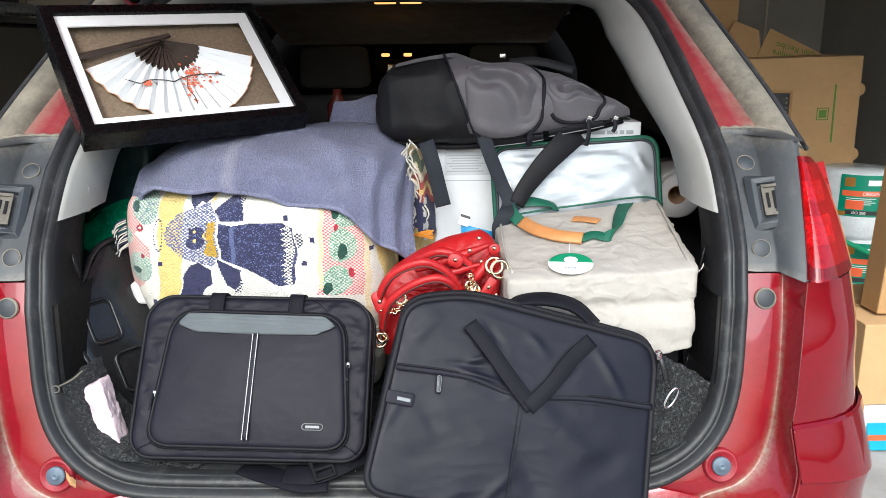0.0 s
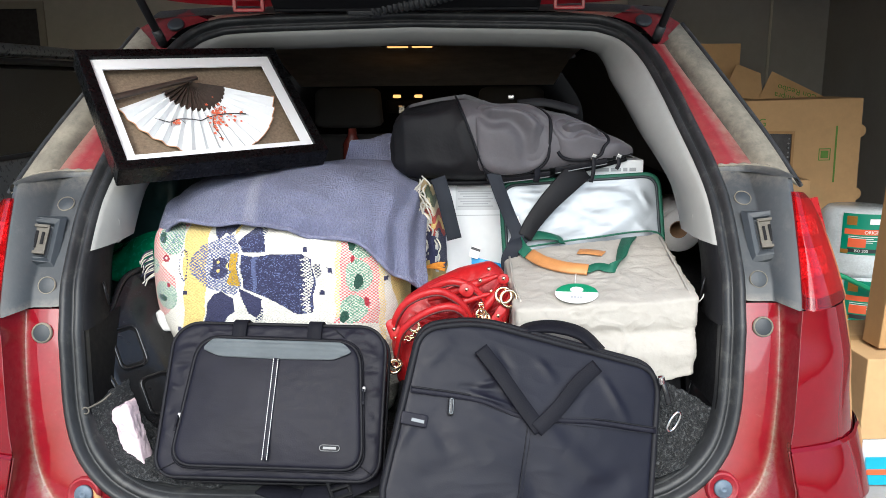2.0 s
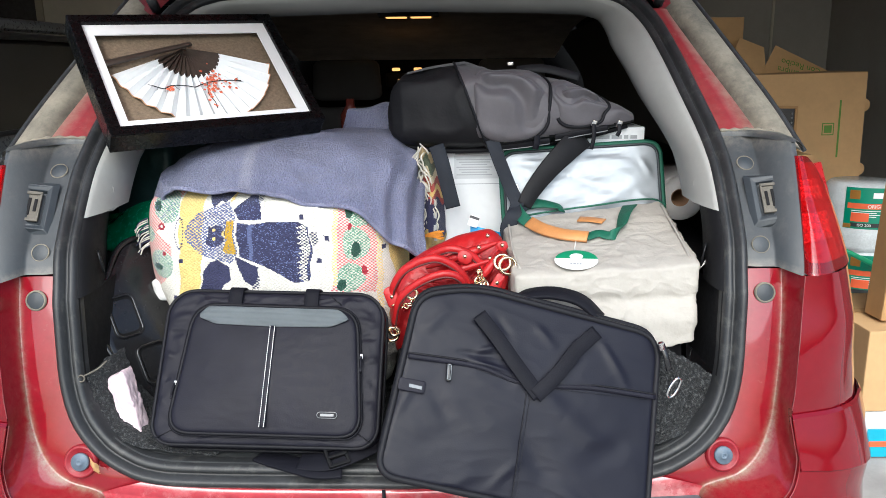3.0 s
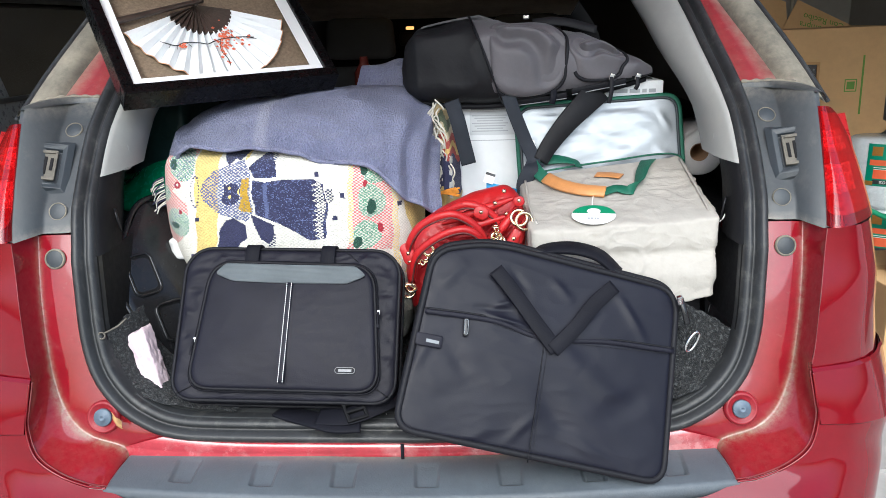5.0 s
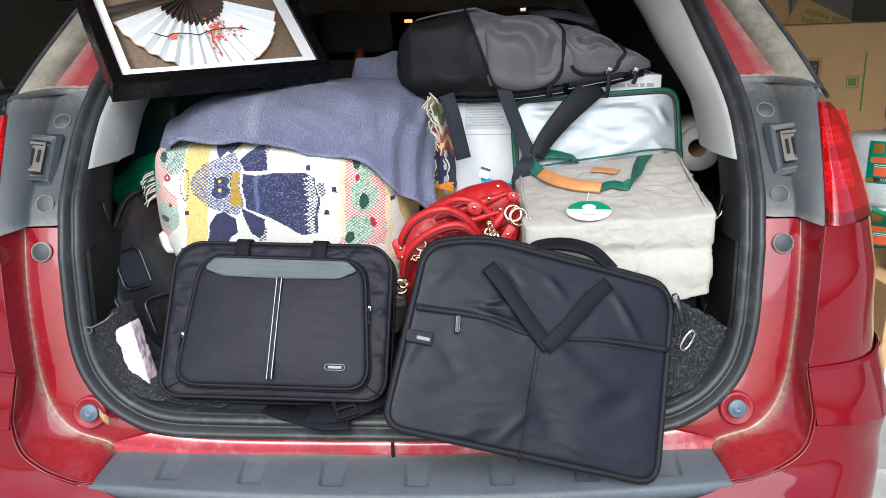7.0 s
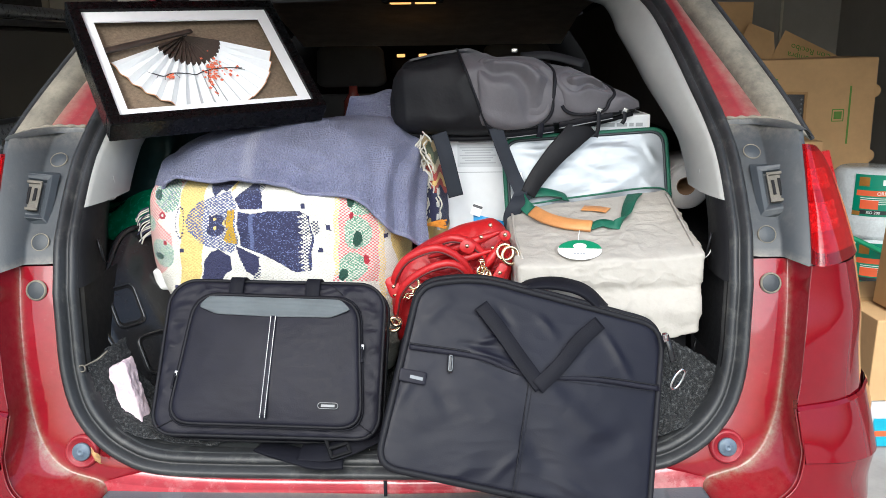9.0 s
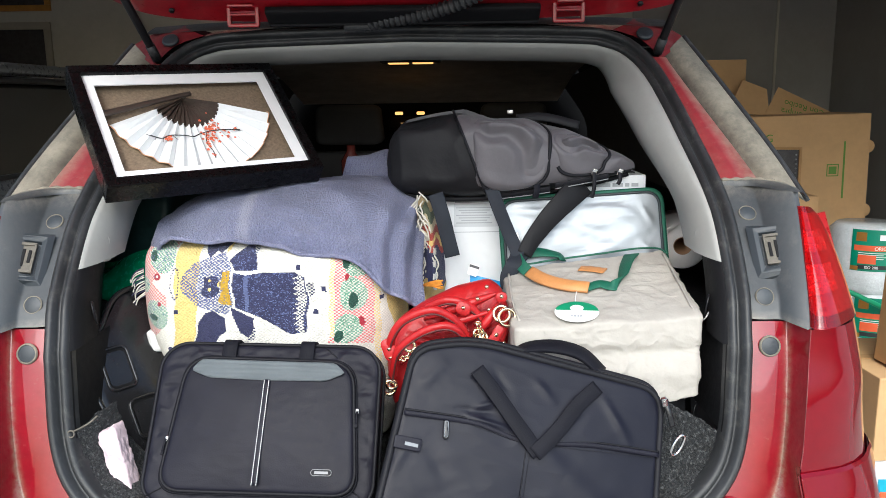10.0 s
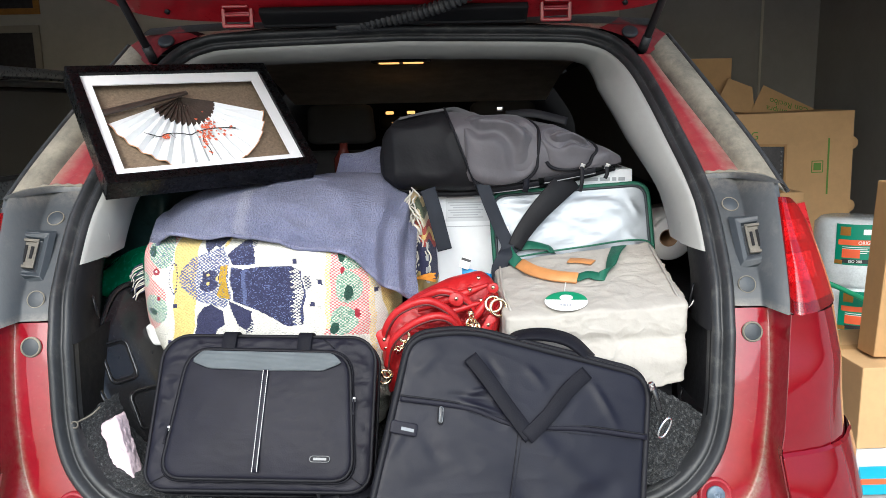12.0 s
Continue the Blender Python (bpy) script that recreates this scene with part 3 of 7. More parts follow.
def step_pad():
    nx, ny, verts = 380, 46, []
    for i in range(nx):
        u = 2 * i / (nx - 1) - 1
        u2 = u * u
        yb, yf = 0.002 + 0.048 * u2, -0.108 + 0.040 * u2
        for j in range(ny):
            v = j / (ny - 1)
            y = yb + (yf - yb) * v
            half = 0.545 + 0.008 * v
            x = half * u
            z = 0.6155 - 0.009 * v ** 3
            w = min((abs(x - gx), gx) for gx in GRIPS)
            wide = 0.0235 - 0.0055 * v
            inside_k = soft_step(wide + 0.0015 - w[0], 0, 0.004) * soft_step(v, 0.16, 0.30) * (1 - soft_step(v, 0.80, 0.825))
            z -= inside_k * (0.0022 + 0.0065 * soft_step(v, 0.2, 0.8))
            verts.append((x, y, z - 0.006 * soft_step(abs(u), 0.985, 1.0)))
        verts.append((half * u, yf - 0.0035, 0.6040))
        verts.append((half * u, yf - 0.0060, 0.6000))
        verts.append((half * u * 0.996, yf - 0.0080, 0.5830))
        verts.append((half * u * 0.992, yf + 0.004, 0.5790))
    m = ny + 4
    bm = build(verts, grid_faces(nx, m))
    bmesh.ops.holes_fill(bm, edges=[e for e in bm.edges if e.is_boundary and abs(e.verts[0].co.x) > 0.53 and abs(e.verts[1].co.x) > 0.53], sides=200)
    return dust_shaded(part("step_pad", bm, PAD_PLASTIC, bumper, "textured dark grey plastic step pad"), np.tile(np.concatenate([0.9 * np.exp(-np.linspace(0, 12, ny)), np.zeros(4)]), nx))


step_pad()

# upper pillars: red strip, dust-covered band, dark edge
def pillar(side, which):
    a = catmull([(0.640, 0.338, 1.245), (0.632, 0.41, 1.30), (0.609, 0.52, 1.395), (0.583, 0.612, 1.476), (0.569, 0.645, 1.505)], 24)
    b = catmull([(0.716, 0.332, 1.246), (0.692, 0.405, 1.305), (0.652, 0.515, 1.395), (0.618, 0.610, 1.474), (0.606, 0.640, 1.503)], 24)
    c = catmull([(0.800, 0.300, 1.205), (0.772, 0.395, 1.290), (0.733, 0.505, 1.385), (0.690, 0.635, 1.49), (0.662, 0.715, 1.555)], 24)
    d = c + (0.010, 0.004, 0.004)
    e = c + (0.016, 0.03, 0.0)
    f = catmull([(0.85, 0.55, 1.205), (0.82, 0.6, 1.29), (0.765, 0.68, 1.39), (0.70, 0.78, 1.50), (0.66, 0.83, 1.56)], 24)
    if which == 0:
        rows = np.stack([a + (-0.004, 0.004, 0), a, a * 0.5 + b * 0.5 + (0, -0.004, 0), b, b + (0.002, 0.040, 0)], 1)
    elif which == 1:
        m1, m2, m3 = b * 0.8 + c * 0.2, b * 0.5 + c * 0.5, b * 0.2 + c * 0.8
        rows = np.stack([b + (0.001, 0.040, 0), b + (0.004, 0.042, 0), m1 + (0, 0.020, 0.004), m2 + (0, 0.002, 0.006), m3 + (0, -0.002, 0.003), c], 1)
    else:
        rows = np.stack([c, c + (0.003, -0.004, 0.002), d, e, f], 1)
    bm = build(rows.reshape(-1, 3), grid_faces(24, rows.shape[1]))
    return bm if side > 0 else mirrored(bm)


for sd in (1, -1):
    strip = part("pillar_strip", pillar(sd, 0), RED_DUSTY, car, "red pillar under a film of dust")
    dust_shaded(strip, np.tile((0.25, 0.12, 0.03, 0.5, 0.5), 24))
    cover = part("pillar_cover", pillar(sd, 1), DUST_BAND, car, "dust-covered pillar band, groove shade and stain painted dark")
    # gap shade and stain darken the groove side, fading towards the band
    dust_shaded(cover, np.outer(np.interp(np.arange(24), (0, 5, 23), (0.2, 0.9, 1.0)), (1.0, 1.0, 0.45, 0.0, 0.0, 0.0)).ravel())
    part("window_edge", pillar(sd, 2), RUBBER, car, "black edge of the side window")
    front = [(0.640, 0.334, 1.2345), (0.70, 0.314, 1.2355), (0.738, 0.218, 1.2345), (0.756, 0.236, 1.2335)]
    rear = [(0.640, 0.345, 1.247), (0.705, 0.335, 1.249), (0.765, 0.312, 1.240), (0.802, 0.302, 1.212)]
    mid = [tuple(Vector(p) * 0.5 + Vector(q) * 0.5 + Vector((0, -0.003, 0.004))) for p, q in zip(front, rear)]
    ledge = patch([[(sd * x, y, z) for x, y, z in row] for row in (rear, mid, front)], 10, 16)
    ob = part("pillar_ledge", ledge, GREY_PLASTIC, car, "dusty grey ledge below the pillar")
    dust_shaded(ob, np.repeat(np.interp(np.arange(10), (0, 2, 9), (0.9, 0.35, 0.05)), 16))
    part("ledge_dirt", tube([(sd * 0.645, 0.338, 1.2465), (sd * 0.705, 0.330, 1.2485), (sd * 0.745, 0.318, 1.2440), (sd * 0.785, 0.306, 1.226)], lambda k: 0.0035 + 0.0012 * math.sin(41 * k), 6, 50), DUST_BAND, car, "dirt caked along the ledge")

# roof, header, sides and cabin shell
part("roof", patch([[(x, 0.80, 1.612 - 0.06 * abs(x / 0.62) ** 3), (x, 1.3, 1.665 - 0.05 * abs(x / 0.62) ** 3), (x, 2.4, 1.67 - 0.05 * abs(x / 0.62) ** 3), (x, 3.2, 1.56 - 0.05 * abs(x / 0.62) ** 3)] for x in (-0.68, -0.5, 0, 0.5, 0.68)], 30, 20), RED, car)
part("headliner", patch([[(x, 0.80, 1.535), (x, 1.3, 1.565), (x, 2.2, 1.54), (x, 2.9, 1.40)] for x in (-0.66, -0.3, 0, 0.3, 0.66)], 12, 14), LINER, car, "dark fabric headliner")
for sd in (1, -1):
    part("body_side", patch([[(sd * 0.90, 1.2, 1.05), (sd * 0.92, 2.2, 1.04), (sd * 0.91, 3.2, 1.02), (sd * 0.75, 4.3, 0.95)], [(sd * 0.92, 1.0, 0.7), (sd * 0.93, 2.2, 0.7), (sd * 0.92, 3.2, 0.7), (sd * 0.78, 4.4, 0.7)],
                             [(sd * 0.90, 1.0, 0.3), (sd * 0.91, 2.2, 0.3), (sd * 0.90, 3.2, 0.3), (sd * 0.76, 4.35, 0.3)]], 10, 20), RED, car)
    part("cabin_side", patch([[(sd * 0.86, 0.50, 1.21), (sd * 0.75, 0.66, 1.38), (sd * 0.63, 0.84, 1.58)], [(sd * 0.89, 1.2, 1.03), (sd * 0.82, 1.2, 1.38), (sd * 0.68, 1.2, 1.64)], [(sd * 0.89, 2.9, 1.03), (sd * 0.80, 2.6, 1.36), (sd * 0.66, 2.5, 1.62)]], 12, 12), TRIM_BLACK, car, "dark tinted side glass")
    side = [[(0.60, 0.80, 1.52), (0.68, 0.56, 1.28), (0.70, 0.42, 1.12), (0.70, 0.36, 0.98), (0.59, 0.30, 0.95), (0.58, 0.22, 0.66)],
            [(0.64, 1.1, 1.55), (0.78, 1.0, 1.3), (0.80, 0.9, 1.12), (0.78, 0.9, 0.98), (0.60, 0.9, 0.95), (0.58, 0.9, 0.66)],
            [(0.66, 2.8, 1.5), (0.79, 2.8, 1.3), (0.80, 2.8, 1.12), (0.79, 2.8, 0.98), (0.7, 2.8, 0.9), (0.7, 2.8, 0.5)]]
    part("inner_side", patch([[(sd * x, y, z) for x, y, z in row[:3]] for row in side], 14, 14), INNER, car, "dark grey inner side panel")
    part("wheel_arch_cover", patch([[(sd * x, y, z) for x, y, z in row[2:]] for row in side], 14, 14), TRIM_BLACK, car, "black cover over the wheel arch")
    part("trim_bracket", moved(cushion(rounded_rect(0.030, 0.056, 0.010), 0.012, 0.003, 0.001, 48, 5), pose(sd * 0.606, 0.315, 1.128, 90, 0, -sd * 22)), TRIM_GREY, car, "grey bracket of the pillar trim")
    part("bracket_hole", moved(cushion(rounded_rect(0.008, 0.017, 0.0038), 0.001, 0.0004, 0, 30, 3), pose(sd * 0.600, 0.3005, 1.118, 90, 0, -sd * 22)), INNER, car, "dark hole in the bracket")
part("cabin_front", box(1.7, 0.05, 1.35, 0.01, (0, 2.95, 0.3)), TRIM_BLACK, car)
part("load_floor", box(1.16, 2.3, 0.03, 0.005, (0, 1.22, 0.640)), CARPET, car, "black speckled load floor carpet")
part("front_end", patch([[(-0.85, 2.9, 1.03), (0, 2.9, 1.08), (0.85, 2.9, 1.03)], [(-0.82, 3.6, 0.98), (0, 3.6, 1.02), (0.82, 3.6, 0.98)], [(-0.75, 4.3, 0.85), (0, 4.45, 0.88), (0.75, 4.3, 0.85)], [(-0.75, 4.35, 0.3), (0, 4.5, 0.3), (0.75, 4.35, 0.3)]], 16, 12), RED, car)


TYRE = mat("tyre_rubber", (0.02, 0.02, 0.021), 0.85, 0, 0.2, 12, 0.4, 120, 0.002)
for wx in (-0.80, 0.80):
    for wy in (0.95, 3.6):
        w = part("wheel", moved(lathe([(0.20, -0.10), (0.33, -0.11), (0.355, -0.07), (0.36, 0), (0.355, 0.07), (0.33, 0.11), (0.20, 0.10)], 32), pose(wx, wy, 0.36, 0, 90, 0)), TYRE, car, "dark tyre")
        part("rim", moved(disc(0.21, 0.16, 24, 0.02), pose(wx - 0.08, wy, 0.36, 0, 90, 0)), STEEL_DUSTY, w, "grey wheel rim")

# plugs, strikers, hooks
for sd in (1, -1):
    nrm = pose(0, 0, 0, 75, 0, 0)
    def stuck(x, y, z, bm, material, name, label="", parent=car):
        return part(name, moved(bm, Matrix.Translation((sd * x, y, z)) @ nrm), material, parent, label)
    stuck(0.667, 0.1085, 0.972, disc(0.0160, 0.003, 28, 0.001), GREY_PLASTIC, "plug", "round grey plastic plug")
    stuck(0.667, 0.1085, 0.972, lathe([(0.0158, 0.0), (0.0158, 0.0042), (0.0172, 0.0046), (0.0186, 0.0036), (0.0192, 0.0)], 28), DUST_BAND, "plug_ring", "dusty ring round the plug")
    stuck(0.583, 0.028, 0.690, lathe([(0, 0), (0.0165, 0), (0.0165, 0.005), (0.0145, 0.0068), (0.0075, 0.0062), (0.0065, 0.0095), (0.003, 0.0098), (0.002, 0.0075), (0, 0.0075)], 28), STOP_BLUE, "bump_stop", "grey rubber bump stop")
    stuck(0.583, 0.029, 0.690, lathe([(0.013, 0.0005), (0.020, 0.0015), (0.024, 0.0052), (0.0262, 0.0064), (0.029, 0.0052), (0.031, 0.0)], 36), RED_DUSTY, "stop_recess", "dusty red recess round the stop")
    nrm = pose(0, 0, 0, 48, 0, 0)
    stuck(0.676, 0.2720, 1.188, disc(0.0150, 0.0016, 28, 0.0006), GREY_PLASTIC, "cover_cap")
    stuck(0.676, 0.2725, 1.188, lathe([(0.0150, 0), (0.0152, 0.0022), (0.0166, 0.0022), (0.0170, 0)], 28), DUST_BAND, "cap_ring", "dusty ring")
    nrm = pose(0, 0, 0, 66, 0, 0)
    stuck(0.668, 0.1462, 1.053, disc(0.0150, 0.0016, 28, 0.0006), GREY_PLASTIC, "cover_cap")
    stuck(0.668, 0.1467, 1.053, lathe([(0.0150, 0), (0.0152, 0.0022), (0.0166, 0.0022), (0.0170, 0)], 28), DUST_BAND, "cap_ring", "dusty ring")
    base = on((sd * 0.706 - 0.034, 0.180, 1.082), (sd * 0.706 + 0.034, 0.180, 1.082), (sd * 0.706 - 0.034, 0.238, 1.158)) @ pose(0, 0, 0.012)
    lo, hi = (0.003, 0.021) if sd > 0 else (0.021, 0.003)
    hood = build([(-0.010, -0.008, -0.006), (0.078, -0.008, -0.006), (0.078, 0.106, -0.006), (-0.010, 0.106, -0.006),
                  (-0.001, 0.004, lo), (0.069, 0.004, hi), (0.069, 0.096, hi), (-0.001, 0.096, lo),
                  (0.008, 0.014, lo), (0.060, 0.014, hi - 0.002), (0.060, 0.086, hi - 0.002), (0.008, 0.086, lo),
                  (0.011, 0.017, lo - 0.007), (0.057, 0.017, hi - 0.009), (0.057, 0.083, hi - 0.009), (0.011, 0.083, lo - 0.007)],
                 [(0, 1, 5, 4), (1, 2, 6, 5), (2, 3, 7, 6), (3, 0, 4, 7), (4, 5, 9, 8), (5, 6, 10, 9), (6, 7, 11, 10), (7, 4, 8, 11),
                  (8, 9, 13, 12), (9, 10, 14, 13), (10, 11, 15, 14), (11, 8, 12, 15), (12, 13, 14, 15)], False)
    bmesh.ops.bevel(hood, geom=[e for e in hood.edges], offset=0.0012, segments=2, affect="EDGES", profile=0.6)
    st = part("striker_box", moved(hood, base @ pose(0, 0, -0.004)), GREY_PLASTIC, car, "dusty grey striker socket")
    slope = base @ pose(0.034, 0.050, 0.002, 0, -sd * 13, 0)
    part("latch_plate", moved(joined(box(0.038, 0.058, 0.003, 0.001), box(0.042, 0.006, 0.006, 0.001, (0, 0.028, 0.001)), box(0.042, 0.006, 0.006, 0.001, (0, -0.028, 0.001)), box(0.004, 0.058, 0.006, 0.001, (-sd * 0.019, 0, 0.001))), slope), STEEL_DUSTY, st, "dust-caked steel latch plate")
    for dx, dh in ((-0.011, 0.030), (0.0, 0.036), (0.011, 0.026)):
        part("slot", moved(box(0.0055, dh, 0.003, 0.001, (dx, 0.003 * (dx > 0), 0.0018)), slope), TRIM_BLACK, st)
    part("tie_ring", moved(tube([(0, 0, 0.022), (0.009, 0, 0.014), (0.011, 0, 0), (0.007, 0, -0.016), (0, 0, -0.022), (-0.007, 0, -0.016), (-0.011, 0, 0), (-0.009, 0, 0.014)], 0.0022, 6, 40, True), pose(sd * 0.582, 0.20, 1.022, 8, 0, sd * 68)), BLACK_METAL, car, "cargo tie-down ring")
    part("tie_ring", moved(tube([(0, 0, 0.022), (0.009, 0, 0.014), (0.011, 0, 0), (0.007, 0, -0.016), (0, 0, -0.022), (-0.007, 0, -0.016), (-0.011, 0, 0), (-0.009, 0, 0.014)], 0.0022, 6, 40, True), pose(sd * 0.574, 0.22, 0.80, 8, 0, sd * 68)), BLACK_METAL, car, "cargo tie-down ring")

# header parts above the opening
part("header_panel", patch([[(x, 0.742 - 0.02 * abs(x), 1.592 - 0.05 * abs(x) ** 3), (x, 0.768, 1.606 - 0.05 * abs(x) ** 3), (x, 0.80, 1.618 - 0.06 * abs(x) ** 3)] for x in (-0.64, -0.5, -0.25, 0, 0.25, 0.5, 0.64)], 40, 8), RUBBER, car, "black header trim above the opening")
for sd in (1, -1):
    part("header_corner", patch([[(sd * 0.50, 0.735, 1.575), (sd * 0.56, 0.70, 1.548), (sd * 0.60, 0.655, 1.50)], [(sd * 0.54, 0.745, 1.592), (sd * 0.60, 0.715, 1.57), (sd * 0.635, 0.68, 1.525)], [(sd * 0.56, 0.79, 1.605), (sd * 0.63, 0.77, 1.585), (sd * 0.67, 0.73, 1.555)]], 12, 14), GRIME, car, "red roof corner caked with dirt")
    part("rubber_stop", moved(disc(0.020, 0.008, 24, 0.004), Matrix.Translation((sd * 0.569, 0.700, 1.560)) @ pose(0, 0, 0, 45, 0, 0)), GREY_PLASTIC, car, "round rubber stop")

# open tailgate overhead
gate = part("tailgate", patch([[(-0.70, 0.64, 1.660), (-0.60, 0.672, 1.620), (-0.40, 0.692, 1.603), (0, 0.702, 1.600), (0.40, 0.692, 1.603), (0.60, 0.672, 1.620), (0.70, 0.64, 1.660)],
                              [(-0.74, 0.50, 1.72), (-0.66, 0.56, 1.672), (-0.42, 0.62, 1.645), (0, 0.635, 1.64), (0.42, 0.62, 1.645), (0.66, 0.56, 1.672), (0.74, 0.50, 1.72)],
                              [(-0.76, 0.2, 1.80), (-0.70, 0.25, 1.76), (-0.45, 0.25, 1.75), (0, 0.25, 1.75), (0.45, 0.25, 1.75), (0.70, 0.25, 1.76), (0.76, 0.2, 1.80)],
                              [(-0.72, -0.25, 1.93), (-0.66, -0.28, 1.90), (-0.42, -0.3, 1.89), (0, -0.3, 1.89), (0.42, -0.3, 1.89), (0.66, -0.28, 1.90), (0.72, -0.25, 1.93)]], 30, 60), RED_GATE, car, "open red tailgate raised over the bay")
part("gate_outer", patch([[(-0.72, 0.72, 1.70), (0, 0.78, 1.66), (0.72, 0.72, 1.70)], [(-0.78, 0.3, 1.85), (0, 0.3, 1.84), (0.78, 0.3, 1.85)], [(-0.74, -0.28, 2.0), (0, -0.34, 1.98), (0.74, -0.28, 2.0)], [(-0.72, -0.25, 1.93), (0, -0.3, 1.89), (0.72, -0.25, 1.93)]], 20, 20), RED, gate)
part("gate_trim", joined(box(0.64, 0.022, 0.020, 0.006, (-0.006, 0.690, 1.588)), moved(box(0.64, 0.05, 0.018, 0.006), pose(-0.006, 0.655, 1.604, -28, 0, 0))), TRIM_BLACK, gate, "black plastic trim of the tailgate")
gait = part("wiring_gaiter", tube([(-0.10, 0.700, 1.592), (-0.05, 0.680, 1.597), (0.03, 0.650, 1.606), (0.12, 0.61, 1.626), (0.20, 0.57, 1.655)], lambda s: 0.0145 + 0.0028 * math.sin(s * 150), 12, 170), RUBBER, gate, "ribbed black wiring gaiter")
part("gaiter_base", moved(box(0.10, 0.04, 0.014, 0.005), pose(-0.10, 0.705, 1.584, 20, 0, 0)), RUBBER, gait)
for sd in (1, -1):
    hx = sd * 0.381
    hg = part("hinge", joined(box(0.009, 0.016, 0.050, 0.003, (hx - 0.033, 0.664, 1.588)), box(0.009, 0.016, 0.050, 0.003, (hx + 0.033, 0.664, 1.588)), box(0.072, 0.016, 0.009, 0.003, (hx, 0.664, 1.586)),
                              box(0.060, 0.014, 0.010, 0.003, (hx, 0.661, 1.612)), box(0.060, 0.030, 0.006, 0.002, (hx, 0.650, 1.630))), RED_GATE, gate, "red tailgate hinge bracket")
    part("hinge_pin", moved(disc(0.004, 0.056, 12, 0.001), pose(hx - 0.028, 0.655, 1.620, 0, 90, 0)), RED_JAMB, hg)
    part("hinge_bolt", moved(disc(0.007, 0.006, 6), pose(sd * 0.545, 0.655, 1.628, 130, 0, 0)), BLACK_METAL, hg)
    stt = part("gas_strut", tube([(sd * 0.591, 0.660, 1.517), (sd * 0.617, 0.56, 1.642), (sd * 0.642, 0.46, 1.755)], 0.0095, 12), BLACK_METAL, car, "black gas strut")
    part("strut_sleeve", tube([(sd * 0.591, 0.661, 1.515), (sd * 0.597, 0.637, 1.546)], 0.0115, 12), RUBBER, stt, "strut end fitting")

# cabin lamps and mirror
GLOW = bpy.data.materials.new("warm_lamp")
GLOW.use_nodes = True
GLOW.node_tree.nodes["Principled BSDF"].inputs["Emission Color"].default_value = (1.0, 0.45, 0.12, 1)
GLOW.node_tree.nodes["Principled BSDF"].inputs["Emission Strength"].default_value = 0.9
dome = part("dome_lamp", moved(box(0.22, 0.10, 0.015, 0.005), pose(-0.04, 1.70, 1.548)), SEAT, car, "roof lamp")
for x in (-0.085, 0.005):
    part("lamp_lens", moved(box(0.075, 0.05, 0.008, 0.003), pose(x, 1.70, 1.544)), GLOW, dome, "glowing warm lamp lens")
mir = part("rear_mirror", moved(box(0.20, 0.03, 0.06, 0.012), pose(-0.08, 2.4, 1.28)), TRIM_BLACK, car, "inside mirror")
for x in (-0.127, -0.030):
    part("map_lamp", moved(box(0.036, 0.02, 0.014, 0.005), pose(x, 2.32, 1.350)), GLOW, car, "small warm reading lamp")
part("mirror_glint", moved(box(0.035, 0.01, 0.04, 0.006), pose(-0.11, 2.38, 1.275)), CHROME, mir)

# ---- fabrics and goods ----
NYLON = mat("black_nylon", (0.0090, 0.0088, 0.0145), 0.48, 0, 0.16, 14, 0.3, 420, 0.0009, spec=0.15)
NYLON_SHINY = mat("satin_black_nylon", (0.0060, 0.0062, 0.0120), 0.42, 0, 0.12, 10, 0.22, 420, 0.0008, spec=0.18)
WEBBING = mat("black_webbing", (0.0075, 0.0076, 0.0110), 0.6, 0, 0.15, 20, 0.5, 500, 0.0008, spec=0.11)
PIPING = mat("dark_piping", (0.010, 0.010, 0.0125), 0.55, 0, 0.15, 20, 0.2, 900, 0.0005, spec=0.16)
BAND_GREY = mat("ribbed_grey_fabric", (0.085, 0.098, 0.105), 0.7, 0, 0.1, 20, 0.5, 500, 0.001, waves=("Z", 160))
STEEL_BRIGHT = mat("zip_metal", (0.45, 0.45, 0.44), 0.35, 1.0, 0.1, 30, 0.05)
THREAD = mat("white_thread", (0.72, 0.72, 0.70), 0.8, 0, 0.05, 30, 0.2)
BADGE = mat("grey_badge", (0.14, 0.15, 0.16), 0.4, 0.3, 0.05, 30, 0.05)
SILVER_INK = mat("silver_print", (0.20, 0.205, 0.21), 0.5, 0.1, 0.03, 30, 0.0)
BAG_WHITE = mat("crumpled_off_white_fabric", (0.37, 0.348, 0.31), 0.8, 0, 0.06, 8, 0.4, 45, 0.006)
FOIL = mat("silver_insulating_foil", (0.27, 0.29, 0.31), 0.47, 0.75, 0.04, 8, 0.12, 60, 0.003, spec=0.3)
GREEN = mat("dark_green_webbing", (0.008, 0.095, 0.055), 0.6, 0, 0.12, 20, 0.5, 700, 0.001)
TAN = mat("tan_leather", (0.50, 0.225, 0.075), 0.5, 0, 0.1, 30, 0.25, 300, 0.0008)
PAPER = mat("white_paper", (0.78, 0.78, 0.77), 0.6, 0, 0.03, 10, 0.08, 100, 0.001)
BOX_WHITE = mat("white_printed_carton", (0.74, 0.76, 0.78), 0.5, 0, 0.04, 5, 0.06, 100, 0.001)
INK_GREY = mat("grey_print", (0.36, 0.38, 0.40), 0.6, 0, 0.02, 30, 0.0)
INK_BLACK = mat("black_print", (0.02, 0.02, 0.022), 0.5, 0, 0.02, 30, 0.0)
INK_GREEN = mat("green_print", (0.01, 0.22, 0.10), 0.6, 0, 0.05, 30, 0.0)
